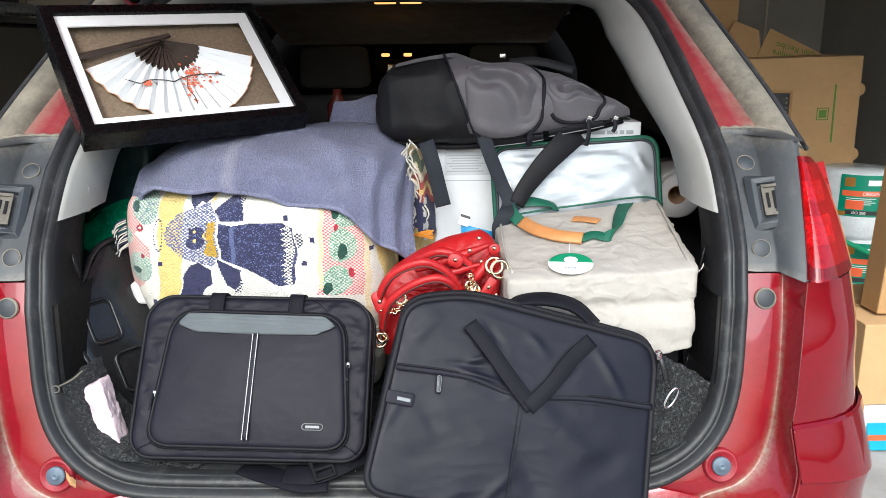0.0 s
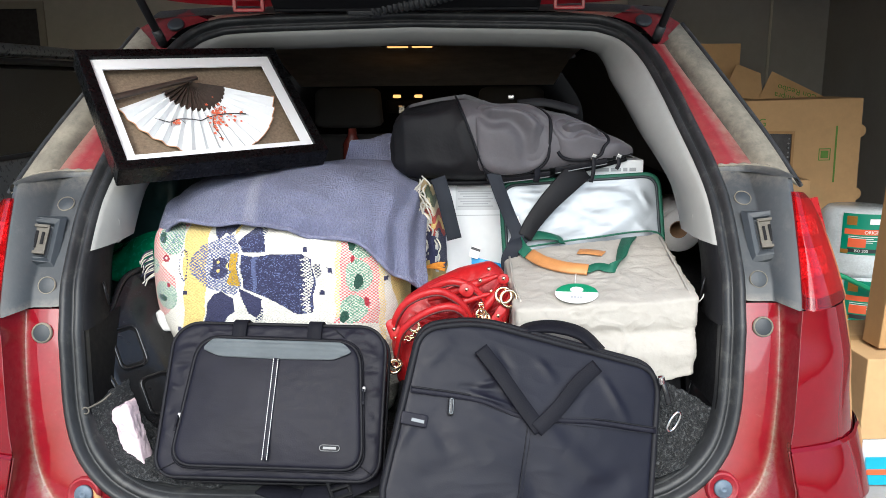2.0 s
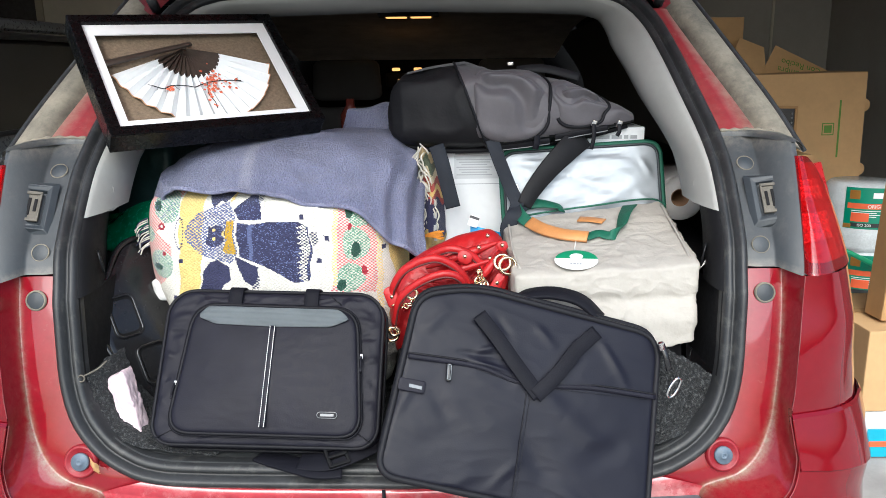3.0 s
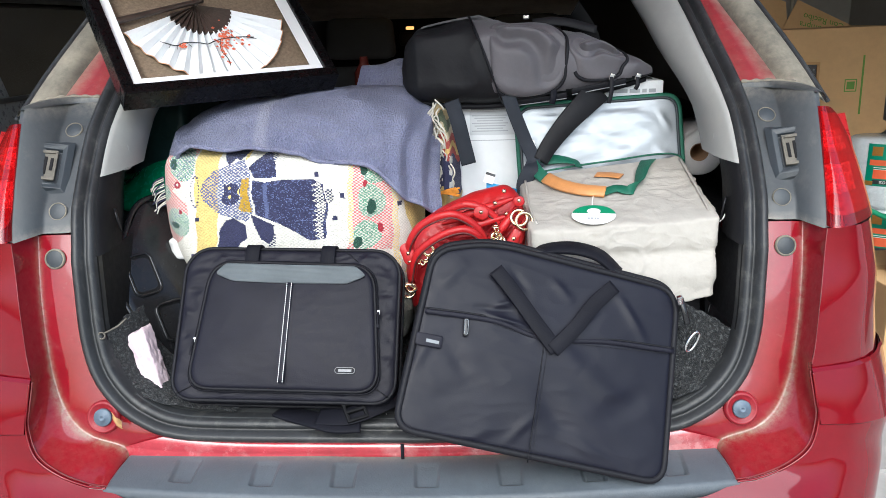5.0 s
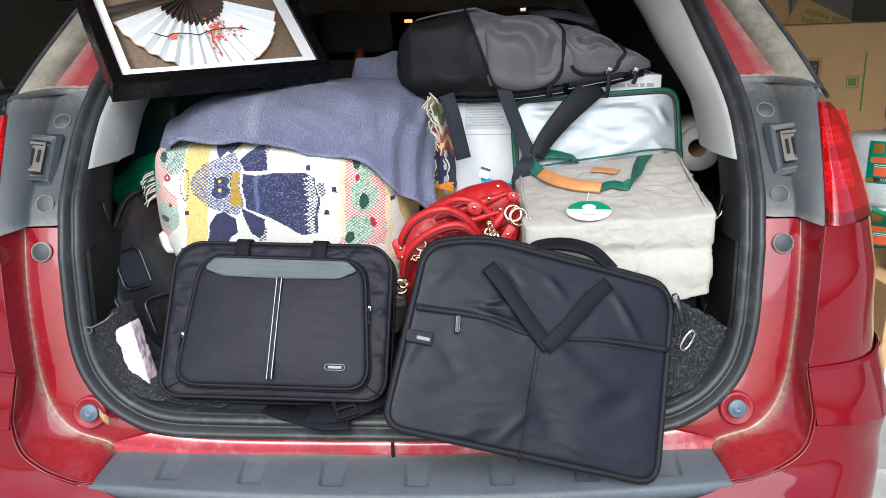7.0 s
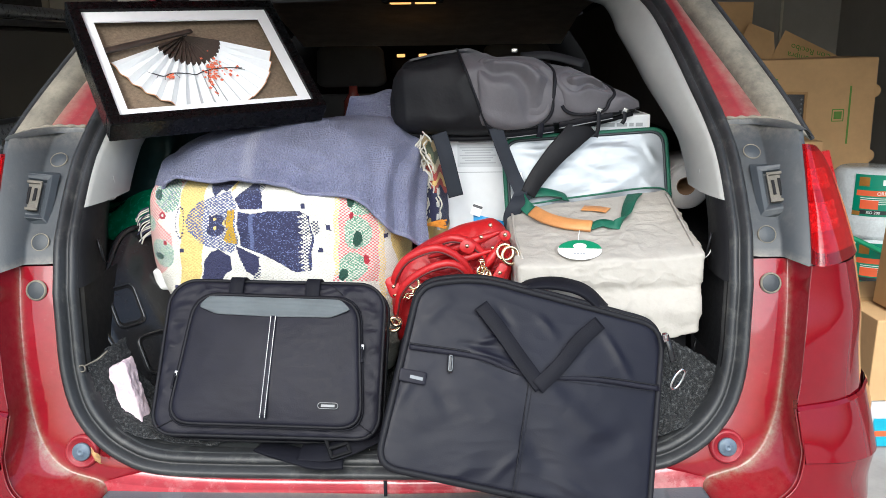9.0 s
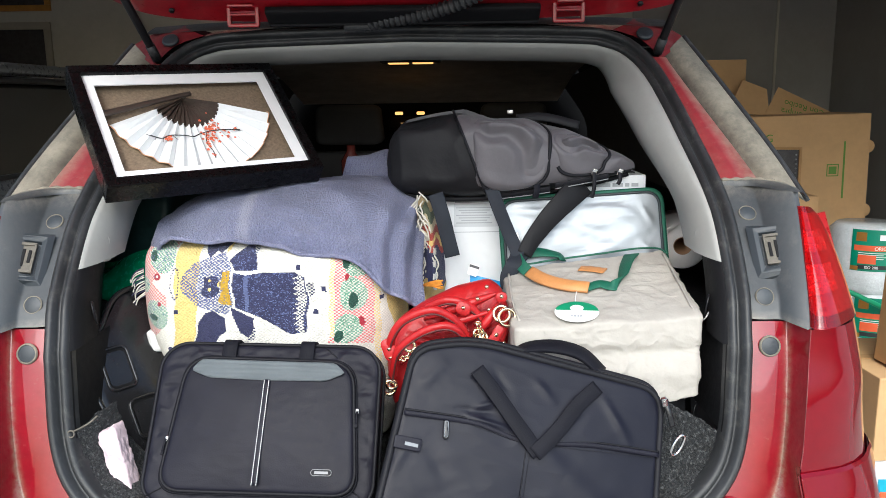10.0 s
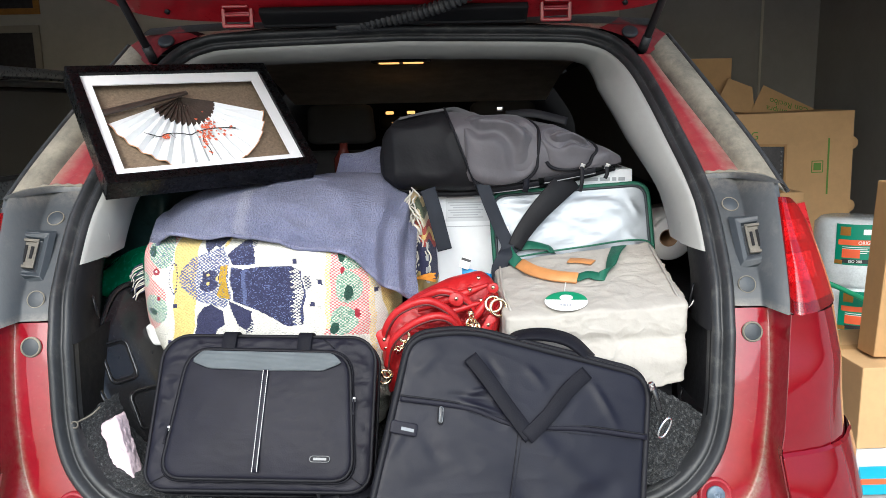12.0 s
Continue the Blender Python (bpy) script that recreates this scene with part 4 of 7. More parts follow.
PACK_GREY = mat("grey_nylon", (0.088, 0.082, 0.09), 0.55, 0, 0.10, 12, 0.3, 300, 0.0015, sheen=0.1, spec=0.35)
PACK_BLACK = mat("backpack_black_nylon", (0.012, 0.012, 0.0135), 0.55, 0, 0.15, 12, 0.3, 40, 0.004, spec=0.14)
STRAP_NAVY = mat("dark_slate_webbing", (0.018, 0.021, 0.028), 0.7, 0, 0.15, 20, 0.6, 300, 0.001, spec=0.2)
LEATHER_RED = mat("red_leather", (0.36, 0.009, 0.011), 0.42, 0, 0.15, 14, 0.5, 60, 0.003, spec=0.4)
LEATHER_EDGE = mat("dark_leather_edge", (0.07, 0.012, 0.012), 0.6, 0, 0.1, 30, 0.2)
TOWEL = mat("blue_grey_terry", (0.2, 0.2, 0.35), 0.95, 0, 0.16, 14, 1.0, 240, 0.013, sheen=0.2, attr="tint")
WOVEN = mat("woven_cotton", (0.8, 0.8, 0.8), 0.9, 0, 0.08, 30, 0.9, 330, 0.004, sheen=0.1, attr="tint")
FRAME_BLACK = mat("black_lacquered_wood", (0.003, 0.003, 0.0032), 0.28, 0, 0.1, 10, 0.02, 100, 0.0003, spec=0.2)
MATBOARD = mat("white_mat_board", (0.80, 0.80, 0.79), 0.8, 0, 0.02, 10, 0.1, 200, 0.0006)
BACKING = mat("brown_swirled_paper", (0.19, 0.14, 0.092), 0.8, 0, 0.28, 170, 0.3, 190, 0.001)
FAN_WHITE = mat("white_pleated_fan_paper", (0.78, 0.80, 0.80), 0.6, 0, 0.03, 20, 0.1, 200, 0.0006)
FAN_DARK = mat("dark_brown_fan_ribs", (0.045, 0.032, 0.024), 0.5, 0, 0.2, 30, 0.2)
FAN_EDGE = mat("peach_fan_edge", (0.60, 0.32, 0.17), 0.6, 0, 0.05, 30, 0.0)
CORAL = mat("coral_blossom_ink", (0.72, 0.16, 0.075), 0.6, 0, 0.25, 160, 0.0)
TRAY = mat("moulded_black_plastic", (0.012, 0.012, 0.013), 0.22, 0, 0.1, 12, 0.06, 300, 0.0005, spec=0.5)
PINK_PAPER = mat("pale_pink_tissue", (0.54, 0.43, 0.47), 0.8, 0, 0.12, 20, 0.8, 60, 0.006)
GREEN_FILM = mat("green_plastic_film", (0.004, 0.17, 0.075), 0.25, 0, 0.15, 10, 0.5, 18, 0.012)
TEAL_FILM = mat("dark_teal_film", (0.02, 0.055, 0.055), 0.4, 0, 0.2, 10, 0.4, 18, 0.01)
BLUE_FILM = mat("bright_blue_film", (0.02, 0.26, 0.56), 0.3, 0, 0.05, 20, 0.2, 40, 0.003)
TISSUE_ROLL = mat("paper_roll", (0.62, 0.60, 0.58), 0.9, 0, 0.05, 20, 0.4, 120, 0.002)
ROLL_CORE = mat("cardboard_core", (0.30, 0.18, 0.10), 0.8, 0, 0.1, 30, 0.2)
WHITE_PLASTIC = mat("white_plastic", (0.72, 0.72, 0.70), 0.35, 0, 0.04, 20, 0.05)
YARN_ORANGE = mat("orange_yarn", (0.70, 0.27, 0.03), 0.9, 0, 0.2, 60, 0.5)
YARN_WHITE = mat("cream_yarn", (0.60, 0.57, 0.50), 0.95, 0, 0.25, 60, 0.5)
YARN_NAVY = mat("navy_yarn", (0.025, 0.027, 0.06), 0.95, 0, 0.25, 60, 0.5)


def rounded_poly(pts, r, n=7):
    """An outline through the corners pts (anticlockwise), each rounded with its radius."""
    out, k = [], len(pts)
    for i in range(k):
        p, a, b = (Vector(pts[j % k]) for j in (i, i - 1, i + 1))
        rr = r[i] if isinstance(r, (list, tuple)) else r
        u, v = (a - p).normalized(), (b - p).normalized()
        p0, p1 = p + u * rr, p + v * rr
        for j in range(n + 1):
            t = j / n
            q = p0 * (1 - t) ** 2 + p * 2 * t * (1 - t) + p1 * t * t
            out.append((q.x, q.y))
    return out


def zip_pull(m, parent, material=CHROME, long=0.022):
    z = part("zip_slider", moved(box(0.0055, 0.010, 0.004, 0.0018), m), material, parent, "metal zip slider")
    part("zip_pull", moved(joined(tube([(0, 0, 0.004), (0, -long * 0.5, 0.006), (0, -long, 0.004)], 0.0022, 6), box(0.005, 0.008, 0.003, 0.001, (0, -long - 0.003, 0.002))), m), WEBBING, z)


def stitches(a, b, m, parent, material=THREAD, pitch=0.0042, w=0.0011):
    """A row of stitches from a to b on the pose m."""
    a, b = Vector(a), Vector(b)
    n = int((b - a).length / pitch)
    d = (b - a).normalized()
    ang = math.degrees(math.atan2(d.y, d.x))
    bits = [moved(box(pitch * 0.68, w, 0.0008, 0), Matrix.Translation(a.lerp(b, (i + 0.5) / n)) @ pose(0, 0, 0, 0, 0, ang)) for i in range(n)]
    return part("stitching", moved(joined(*bits), m), material, parent, "row of stitches")


def briefcase():
    """The smaller laptop bag, with a front pocket."""
    m = on((-0.457, 0.022, 0.725), (-0.041, 0.014, 0.713), (-0.442, 0.185, 0.972)) @ pose(0.208, 0.147, -0.095)
    t = thing("laptop_bag", "black nylon laptop bag with grey band and white stitching", "bag", at=(-0.25, 0.06, 0.67))
    D = 0.095
    puckers = [(sx * a, b, sx * c, d, w, h) for sx in (-1, 1) for a, b, c, d, w, h in ((0.196, 0.082, 0.166, 0.092, 0.006, 0.0034), (0.200, 0.058, 0.168, 0.060, 0.005, -0.003), (0.202, 0.020, 0.180, 0.014, 0.006, 0.0032),
               (0.202, -0.030, 0.182, -0.022, 0.005, -0.003), (0.202, -0.062, 0.182, -0.074, 0.006, 0.0034), (0.120, -0.142, 0.100, -0.134, 0.006, 0.002), (0.150, 0.138, 0.128, 0.118, 0.007, 0.003))]
    body = part("body", moved(cushion(rounded_rect(0.416, 0.294, (0.038, 0.05, 0.05, 0.038)), D, 0.014, 0.006, 260, 80, 0.0020, 14, 3, folds=puckers), m), NYLON, t)
    for x0, y0, x1, y1 in ((-0.160, -0.116, -0.194, -0.134), (0.166, -0.116, 0.194, -0.134), (0.100, 0.142, 0.130, 0.116)):
        part("corner_seam", moved(tube([(x0, y0, D + 0.0035), (x1, y1, D + 0.001)], 0.0009, 5), m), PIPING, body)
    part("piping", ribbon_outline(rounded_rect(0.411, 0.289, (0.038, 0.05, 0.05, 0.038)), 0.0035, m, D - 0.003, 140), PIPING, body, "dark piping")
    part("piping", ribbon_outline(rounded_rect(0.418, 0.296, (0.038, 0.05, 0.05, 0.038)), 0.0035, m, D - 0.05, 140), PIPING, body, "dark piping")
    part("zip_tape", moved(strap([(-0.16, 0.148, D - 0.030), (0, 0.150, D - 0.030), (0.16, 0.148, D - 0.030)], (0, 0, 1), 0.016, 0.003), m), WEBBING, body, "zip along the top")
    pk = m @ pose(0, -0.007, D + 0.002)
    ring = lambda g: rounded_poly([(-0.173 - g, -0.118 - g), (0.176 + g, -0.120 - g), (0.157 + g, 0.117 + g), (-0.150 - g, 0.121 + g)], (0.042, 0.042, 0.048, 0.048), 9)
    po = ring(0)
    pocket = part("front_pocket", moved(cushion(po, 0.016, 0.010, 0.010, 200, 46, 0.0007, 10, 11), pk), NYLON, t, "zipped front pocket")
    part("piping", ribbon_outline(po, 0.0032, pk, 0.011, 130), PIPING, pocket, "dark piping")
    part("zip_track", ribbon_outline(ring(0.0035), 0.0022, pk, 0.006, 130, 5), WEBBING, pocket, "zip teeth round the pocket")
    band = rounded_poly([(-0.140, 0.094), (-0.105, 0.080), (0.0, 0.077), (0.11, 0.078), (0.146, 0.094), (0.125, 0.1125), (-0.122, 0.1145)][::1], 0.006, 3)
    part("band", moved(cushion(band, 0.004, 0.002, 0.002, 80, 6), pk @ pose(0, 0, 0.0205)), BAND_GREY, pocket, "ribbed grey band")
    for dx in (-0.0042, 0.0042):
        stitches((0.004 + dx, 0.077, 0), (0.002 + dx, -0.108, 0), pk @ pose(0, 0, 0.0300), pocket, THREAD, 0.0040, 0.0011)
    part("seam", moved(strap([(0.004, 0.078, 0.0265), (0.003, -0.02, 0.0285), (0.002, -0.108, 0.0265)], (1, 0, 0), 0.011, 0.0016), pk), NYLON, pocket)
    bd = part("badge", moved(cushion(rounded_rect(0.037, 0.0115, 0.0055), 0.003, 0.001, 0.0, 40, 3), pk @ pose(0.116, -0.083, 0.0205)), PIPING, pocket, "small oval badge")
    part("badge_rim", ribbon_outline(rounded_rect(0.036, 0.0105, 0.005), 0.0007, pk @ pose(0.116, -0.083, 0.0205), 0.0035, 40), SILVER_INK, bd)
    part("badge_mark", moved(box(0.024, 0.0045, 0.0006, 0), pk @ pose(0.116, -0.083, 0.0236)), SILVER_INK, bd)
    for x in (-0.077, 0.068):
        part("handle_strap", moved(strap([(x, 0.112, D + 0.010), (x, 0.142, D + 0.007), (x + 0.002, 0.151, D - 0.004), (x + 0.003, 0.151, D - 0.04)], (1, 0, 0), 0.027, 0.004), m), WEBBING, t, "black webbing handle end")
    part("handle", moved(strap([(-0.075, 0.149, D - 0.05), (-0.05, 0.149, D - 0.065), (0.04, 0.149, D - 0.065), (0.068, 0.149, D - 0.05)], (0, 0, 1), 0.024, 0.006), m), WEBBING, t, "black webbing handle")
    zip_pull(pk @ pose(0.170, 0.027, 0.010), pocket, STEEL_BRIGHT)
    zip_pull(pk @ pose(-0.168, -0.030, 0.010, 0, 0, -8), pocket, STEEL_BRIGHT)
    s = thing("shoulder_strap", "black webbing shoulder strap lying on the sill", "strap", at=(-0.15, 0.03, 0.66))
    part("pad", strap([(-0.265, 0.058, 0.683), (-0.20, 0.022, 0.684), (-0.15, 0.002, 0.682), (-0.105, 0.004, 0.682)], [(0.5, 0.85, 0.1), (0.45, 0.9, 0.15), (0.3, 0.95, 0.2), (0.1, 1, 0.3)], 0.040, 0.006), WEBBING, s, "padded end of the strap")
    part("webbing", strap([(-0.185, 0.020, 0.690), (-0.135, 0.010, 0.694), (-0.10, 0.020, 0.700), (-0.055, 0.050, 0.708), (-0.02, 0.09, 0.71)], [(0.3, 0.9, 0.3), (0.1, 0.9, 0.5), (-0.35, 0.8, 0.6), (-0.4, 0.8, 0.6), (-0.4, 0.8, 0.6)], 0.038, 0.003), WEBBING, s)
    bk = on((-0.124, -0.004, 0.690), (-0.084, 0.014, 0.694), (-0.134, 0.026, 0.710)) @ Matrix.Scale(0.85, 4)
    part("buckle", moved(joined(box(0.042, 0.007, 0.008, 0.002, (0.02, 0.0, 0)), box(0.042, 0.007, 0.008, 0.002, (0.02, 0.040, 0)), box(0.042, 0.007, 0.010, 0.002, (0.02, 0.020, 0)), box(0.007, 0.046, 0.008, 0.002, (0.0, 0.020, 0)), box(0.007, 0.046, 0.008, 0.002, (0.04, 0.020, 0))), bk), TRIM_BLACK, s, "black plastic slide buckle")
    part("strap_end", strap([(-0.032, 0.005, 0.640), (-0.031, -0.004, 0.620), (-0.030, -0.006, 0.600)], (1, 0.2, 0), 0.006, 0.003), WEBBING, s)


# soft dents and pulls in the front of the case: from, to, width, height
CASE_FOLDS = [
    (0.118, 0.218, 0.186, 0.213, 0.006, 0.0032), (0.098, 0.228, 0.164, 0.234, 0.007, -0.0025), (0.125, 0.232, 0.164, 0.255, 0.007, 0.0025), (0.230, 0.122, 0.291, 0.037, 0.026, -0.0032),
    (0.295, 0.153, 0.380, 0.124, 0.022, 0.0028), (0.047, 0.056, 0.146, 0.105, 0.024, -0.0028), (0.271, 0.228, 0.306, 0.264, 0.008, 0.0030), (0.347, 0.301, 0.401, 0.238, 0.010, 0.0028),
    (0.190, 0.016, 0.232, 0.071, 0.010, 0.0022), (0.012, 0.106, 0.032, 0.162, 0.012, 0.0022), (0.027, 0.247, 0.060, 0.294, 0.014, 0.0022), (0.217, 0.200, 0.303, 0.166, 0.020, 0.0026),
    (0.291, 0.037, 0.373, 0.020, 0.016, 0.0022), (0.354, 0.096, 0.419, 0.144, 0.022, -0.0026), (0.116, 0.001, 0.164, 0.034, 0.014, 0.0022), (0.061, 0.156, 0.106, 0.108, 0.018, -0.0022),
    (0.224, 0.304, 0.258, 0.277, 0.010, 0.0022), (0.146, 0.306, 0.182, 0.273, 0.010, -0.0022)]


def laptop_case():
    """The larger laptop case leaning out over the bumper."""
    bl, br, tl, tr, t1 = Vector((-0.035, -0.112, 0.737)), Vector((0.420, -0.091, 0.611)), Vector((0.035, 0.045, 0.996)), Vector((0.474, 0.079, 0.901)), Vector((0.137, 0.068, 1.001))
    f = on(bl, br, tl)
    inv = f.inverted()
    pts = [(inv @ p)[:2] for p in (bl, br, tr, t1, tl)]
    rad = (0.035, 0.035, 0.045, 0.05, 0.035)
    D = 0.05
    m = f @ pose(0, 0, -D - 0.002)
    t = thing("laptop_case", "large black nylon laptop case leaning over the bumper", "bag", at=(0.2, -0.05, 0.62))
    out = rounded_poly(pts, rad)
    cx, cy = np.mean([p[0] for p in pts[:3] + pts[4:]]), np.mean([p[1] for p in pts[:3] + pts[4:]])
    grow = lambda k: [(cx + (x - cx) * k, cy + (y - cy) * k) for x, y in out]
    body = part("body", moved(cushion(out, D, 0.012, 0.006, 320, 110, 0.0013, 5.0, 5, folds=[(a, b, c, d, w * 0.8, h * 1.05) for a, b, c, d, w, h in CASE_FOLDS]), m), NYLON_SHINY, t)
    part("edge_binding", ribbon_outline(grow(0.992), 0.006, m, D - 0.003, 170, 8), PIPING, body, "thick dark edge binding")
    part("edge_binding", ribbon_outline(grow(1.004), 0.006, m @ pose(0.004, 0.012, 0), D - 0.032, 170, 8), PIPING, body, "thick dark edge binding")
    back = part("rear_panel", moved(cushion(grow(1.0), 0.03, 0.010, 0.004, 120, 8), f @ pose(0.012, 0.022, -D - 0.034)), NYLON, t)

    def loc(p):
        return inv @ Vector(p)
    z = 0.0045

    def lifted(p, h=0.0):
        q = loc(p)
        return (q.x, q.y, z + h)
    seam = [lifted(p) for p in ((0.018, -0.010, 0.902), (0.134, -0.001, 0.878), (0.221, -0.003, 0.845), (0.34, 0.01, 0.83), (0.452, 0.022, 0.806))]
    part("pocket_edge", moved(strap(seam, (0.3, 1, 0.15), 0.008, 0.0022, 60), f), NYLON, body, "edge of the open front pocket")
    part("pocket_shadow_gap", moved(tube([(x, y + 0.006, zz - 0.003) for x, y, zz in seam], 0.0020, 6, 60), f), PIPING, body)
    stitches(lifted((0.134, -0.001, 0.873), 0.001), lifted((0.225, -0.003, 0.838), 0.001), f, body, PIPING)
    stitches(lifted((0.25, 0.0, 0.836), 0.001), lifted((0.44, 0.02, 0.803), 0.001), f, body, PIPING)
    part("centre_seam", moved(tube([lifted((0.221, -0.003, 0.838)), lifted((0.203, -0.055, 0.75)), lifted((0.185, -0.108, 0.668))], 0.0010, 5, 40), f), PIPING, body, "vertical seam")
    stitches(lifted((0.228, -0.003, 0.836), 0.001), lifted((0.192, -0.108, 0.668), 0.001), f, body, PIPING)
    v = [lifted((0.140, 0.041, 0.957), 0.006), lifted((0.17, 0.03, 0.915), 0.009), lifted((0.205, 0.01, 0.868), 0.010), lifted((0.240, -0.006, 0.822), 0.008)]
    v2 = [lifted((0.232, -0.007, 0.823), 0.0095), lifted((0.272, 0.014, 0.853), 0.012), lifted((0.31, 0.04, 0.888), 0.009), lifted((0.350, 0.061, 0.915), 0.006)]
    dv, dv2 = Vector(v[-1]) - Vector(v[0]), Vector(v2[-1]) - Vector(v2[0])
    hd = part("hanging_handle", moved(strap(v, (-dv.y, dv.x, 0), 0.026, 0.0028), f), WEBBING, t, "black handle hanging down in a V")
    part("handle_arm", moved(strap(v2, (-dv2.y, dv2.x, 0), 0.026, 0.0028), f), WEBBING, hd)
    part("rear_handle", strap([(0.205, 0.105, 0.955), (0.235, 0.12, 0.969), (0.285, 0.125, 0.970), (0.335, 0.125, 0.955), (0.372, 0.115, 0.922)], [(0.2, 1, 0.1), (0.3, 1, 0.3), (0.3, 1, 0.3), (0.4, 1, 0.3), (0.4, 1, 0.2)], 0.036, 0.007), WEBBING, t, "padded black carrying handle")
    q = loc((0.024, -0.034, 0.857))
    bd = part("badge", moved(cushion(rounded_rect(0.046, 0.021, 0.003), 0.003, 0.001, 0, 40, 3), f @ pose(q.x, q.y + 0.001, z, 0, 0, 2)), NYLON, body, "dark rubber badge")
    part("badge_mark", moved(box(0.022, 0.0055, 0.0006, 0), f @ pose(q.x + 0.006, q.y, z + 0.0032)), BADGE, bd)
    q = loc((0.088, -0.010, 0.877))
    part("zip_pull", moved(cushion(rounded_rect(0.010, 0.032, 0.0045), 0.005, 0.002, 0.001, 40, 3), f @ pose(q.x, q.y - 0.006, z, 0, 0, 8)), TRAY, body, "long black zip pull")
    part("zip_pull_tip", ribbon_outline(rounded_rect(0.006, 0.026, 0.003), 0.0008, f @ pose(q.x, q.y - 0.006, z, 0, 0, 8), 0.0062, 40), BADGE, body)
    part("side_zip_pull", strap([(0.470, 0.058, 0.893), (0.476, 0.050, 0.872), (0.482, 0.046, 0.848)], (1, 0.2, 0.2), 0.010, 0.004), TRAY, t, "zip pull on the edge")
    part("side_zip_slider", moved(box(0.010, 0.008, 0.020, 0.003), pose(0.470, 0.056, 0.882, 20, -15, 0)), CHROME, t, "bright zip slider")
    part("clip_ring", moved(tube([(0.010, 0, 0), (0.006, 0, 0.016), (-0.004, 0, 0.018), (-0.010, 0, 0.006), (-0.009, 0, -0.014), (0.0, 0, -0.020), (0.008, 0, -0.014)], 0.0024, 8, 50, True), pose(0.486, 0.024, 0.824, 10, 25, 30)), CHROME, t, "bright metal strap ring")


def cooler_bag():
    t = thing("cooler_bag", "off-white crumpled cooler bag with green straps, lid open", "bag", at=(0.4, 0.3, 0.80))
    c8 = [(0.212, 0.135, 0.80), (0.560, 0.145, 0.862), (0.600, 0.48, 0.86), (0.205, 0.48, 0.80), (0.216, 0.168, 0.990), (0.570, 0.172, 1.010), (0.580, 0.49, 1.078), (0.214, 0.475, 1.036)]
    skin = soft_box(c8, 110, 0.06, 0.0062, 15, 2.0)
    for v in skin.verts:
        if v.co.y < 0.26:
            sag = 0.006 * math.sin(9 * v.co.x) + 0.05 * (v.co.x - 0.4)
            k = max(0.0, min(1.0, (0.26 - v.co.y) / 0.06))
            v.co.y += k * (0.007 * math.exp(-((v.co.z - 0.944 - sag) / 0.014) ** 2) - 0.003 * math.exp(-((v.co.z - 0.905 - sag) / 0.020) ** 2))
    body = part("body", skin, BAG_WHITE, t)
    part("seam", tube([(0.228, 0.20, 0.997), (0.222, 0.30, 1.012), (0.225, 0.43, 1.036)], 0.0028, 6), BAG_WHITE, body)
    part("seam", tube([(0.556, 0.19, 1.013), (0.562, 0.32, 1.043), (0.568, 0.46, 1.073)], 0.0028, 6), BAG_WHITE, body)
    part("zip_edge", tube([(0.22, 0.478, 1.040), (0.34, 0.49, 1.056), (0.44, 0.492, 1.068), (0.51, 0.500, 1.076), (0.562, 0.496, 1.078), (0.578, 0.46, 1.072)], 0.0022, 6), GREEN, body, "green zip edge")
    lidm = on((0.218, 0.500, 1.000), (0.588, 0.505, 1.035), (0.205, 0.555, 1.185))
    inv = lidm.inverted()
    pts = [(inv @ Vector(p))[:2] for p in ((0.222, 0.50, 1.00), (0.590, 0.505, 1.035), (0.583, 0.55, 1.207), (0.212, 0.545, 1.188))]
    out = rounded_poly(pts, (0.01, 0.01, 0.035, 0.035))
    creases = ((0.06, 0.10, 0.20, 0.07, 0.012, 0.005), (0.14, 0.13, 0.30, 0.06, 0.010, -0.004), (0.18, 0.03, 0.33, 0.09, 0.012, 0.005), (0.25, 0.15, 0.345, 0.11, 0.009, 0.004), (0.05, 0.16, 0.14, 0.15, 0.008, 0.004),
                (0.02, 0.13, 0.05, 0.10, 0.006, 0.004), (0.02, 0.08, 0.05, 0.06, 0.006, -0.004), (0.335, 0.14, 0.355, 0.10, 0.005, 0.004), (0.32, 0.06, 0.352, 0.03, 0.006, 0.004), (0.20, 0.165, 0.29, 0.158, 0.006, -0.004), (0.10, 0.05, 0.16, 0.02, 0.010, -0.004))
    lid = part("lid", moved(cushion(out, 0.022, 0.008, 0.004, 180, 60, 0.0010, 7.0, 9, folds=[(a, b, c, d, w * 1.5, h * 0.6) for a, b, c, d, w, h in creases]), lidm @ pose(0, 0, -0.022)), FOIL, t, "open lid lined with silver foil")
    part("binding", ribbon_outline(out, 0.006, lidm, -0.002, 120), GREEN, lid, "dark green binding")
    part("zip_track", ribbon_outline([(0.185 + (x - 0.185) * 0.965, 0.095 + (y - 0.095) * 0.94) for x, y in out], 0.0035, lidm, 0.001, 120, 5), GREY_PLASTIC, lid, "grey zip inside the lid")
    part("care_label", moved(box(0.022, 0.05, 0.001, 0, (0, 0, 0)), lidm @ pose(0.038, 0.085, 0.006, 0, 0, 8)), PAPER, lid, "white care label")
    # carrying handle
    part("handle_strap", strap([(0.270, 0.420, 1.040), (0.253, 0.445, 1.055), (0.258, 0.485, 1.068), (0.296, 0.495, 1.072), (0.340, 0.490, 1.066), (0.350, 0.480, 1.055)], [(0.7, 0.5, 0.6), (0.3, 0.3, 1), (0, 0.5, 1), (0, 1, 0.5), (0, 1, 0.3), (0.3, 1, 0.2)], 0.026, 0.003), GREEN, t, "green webbing strap")
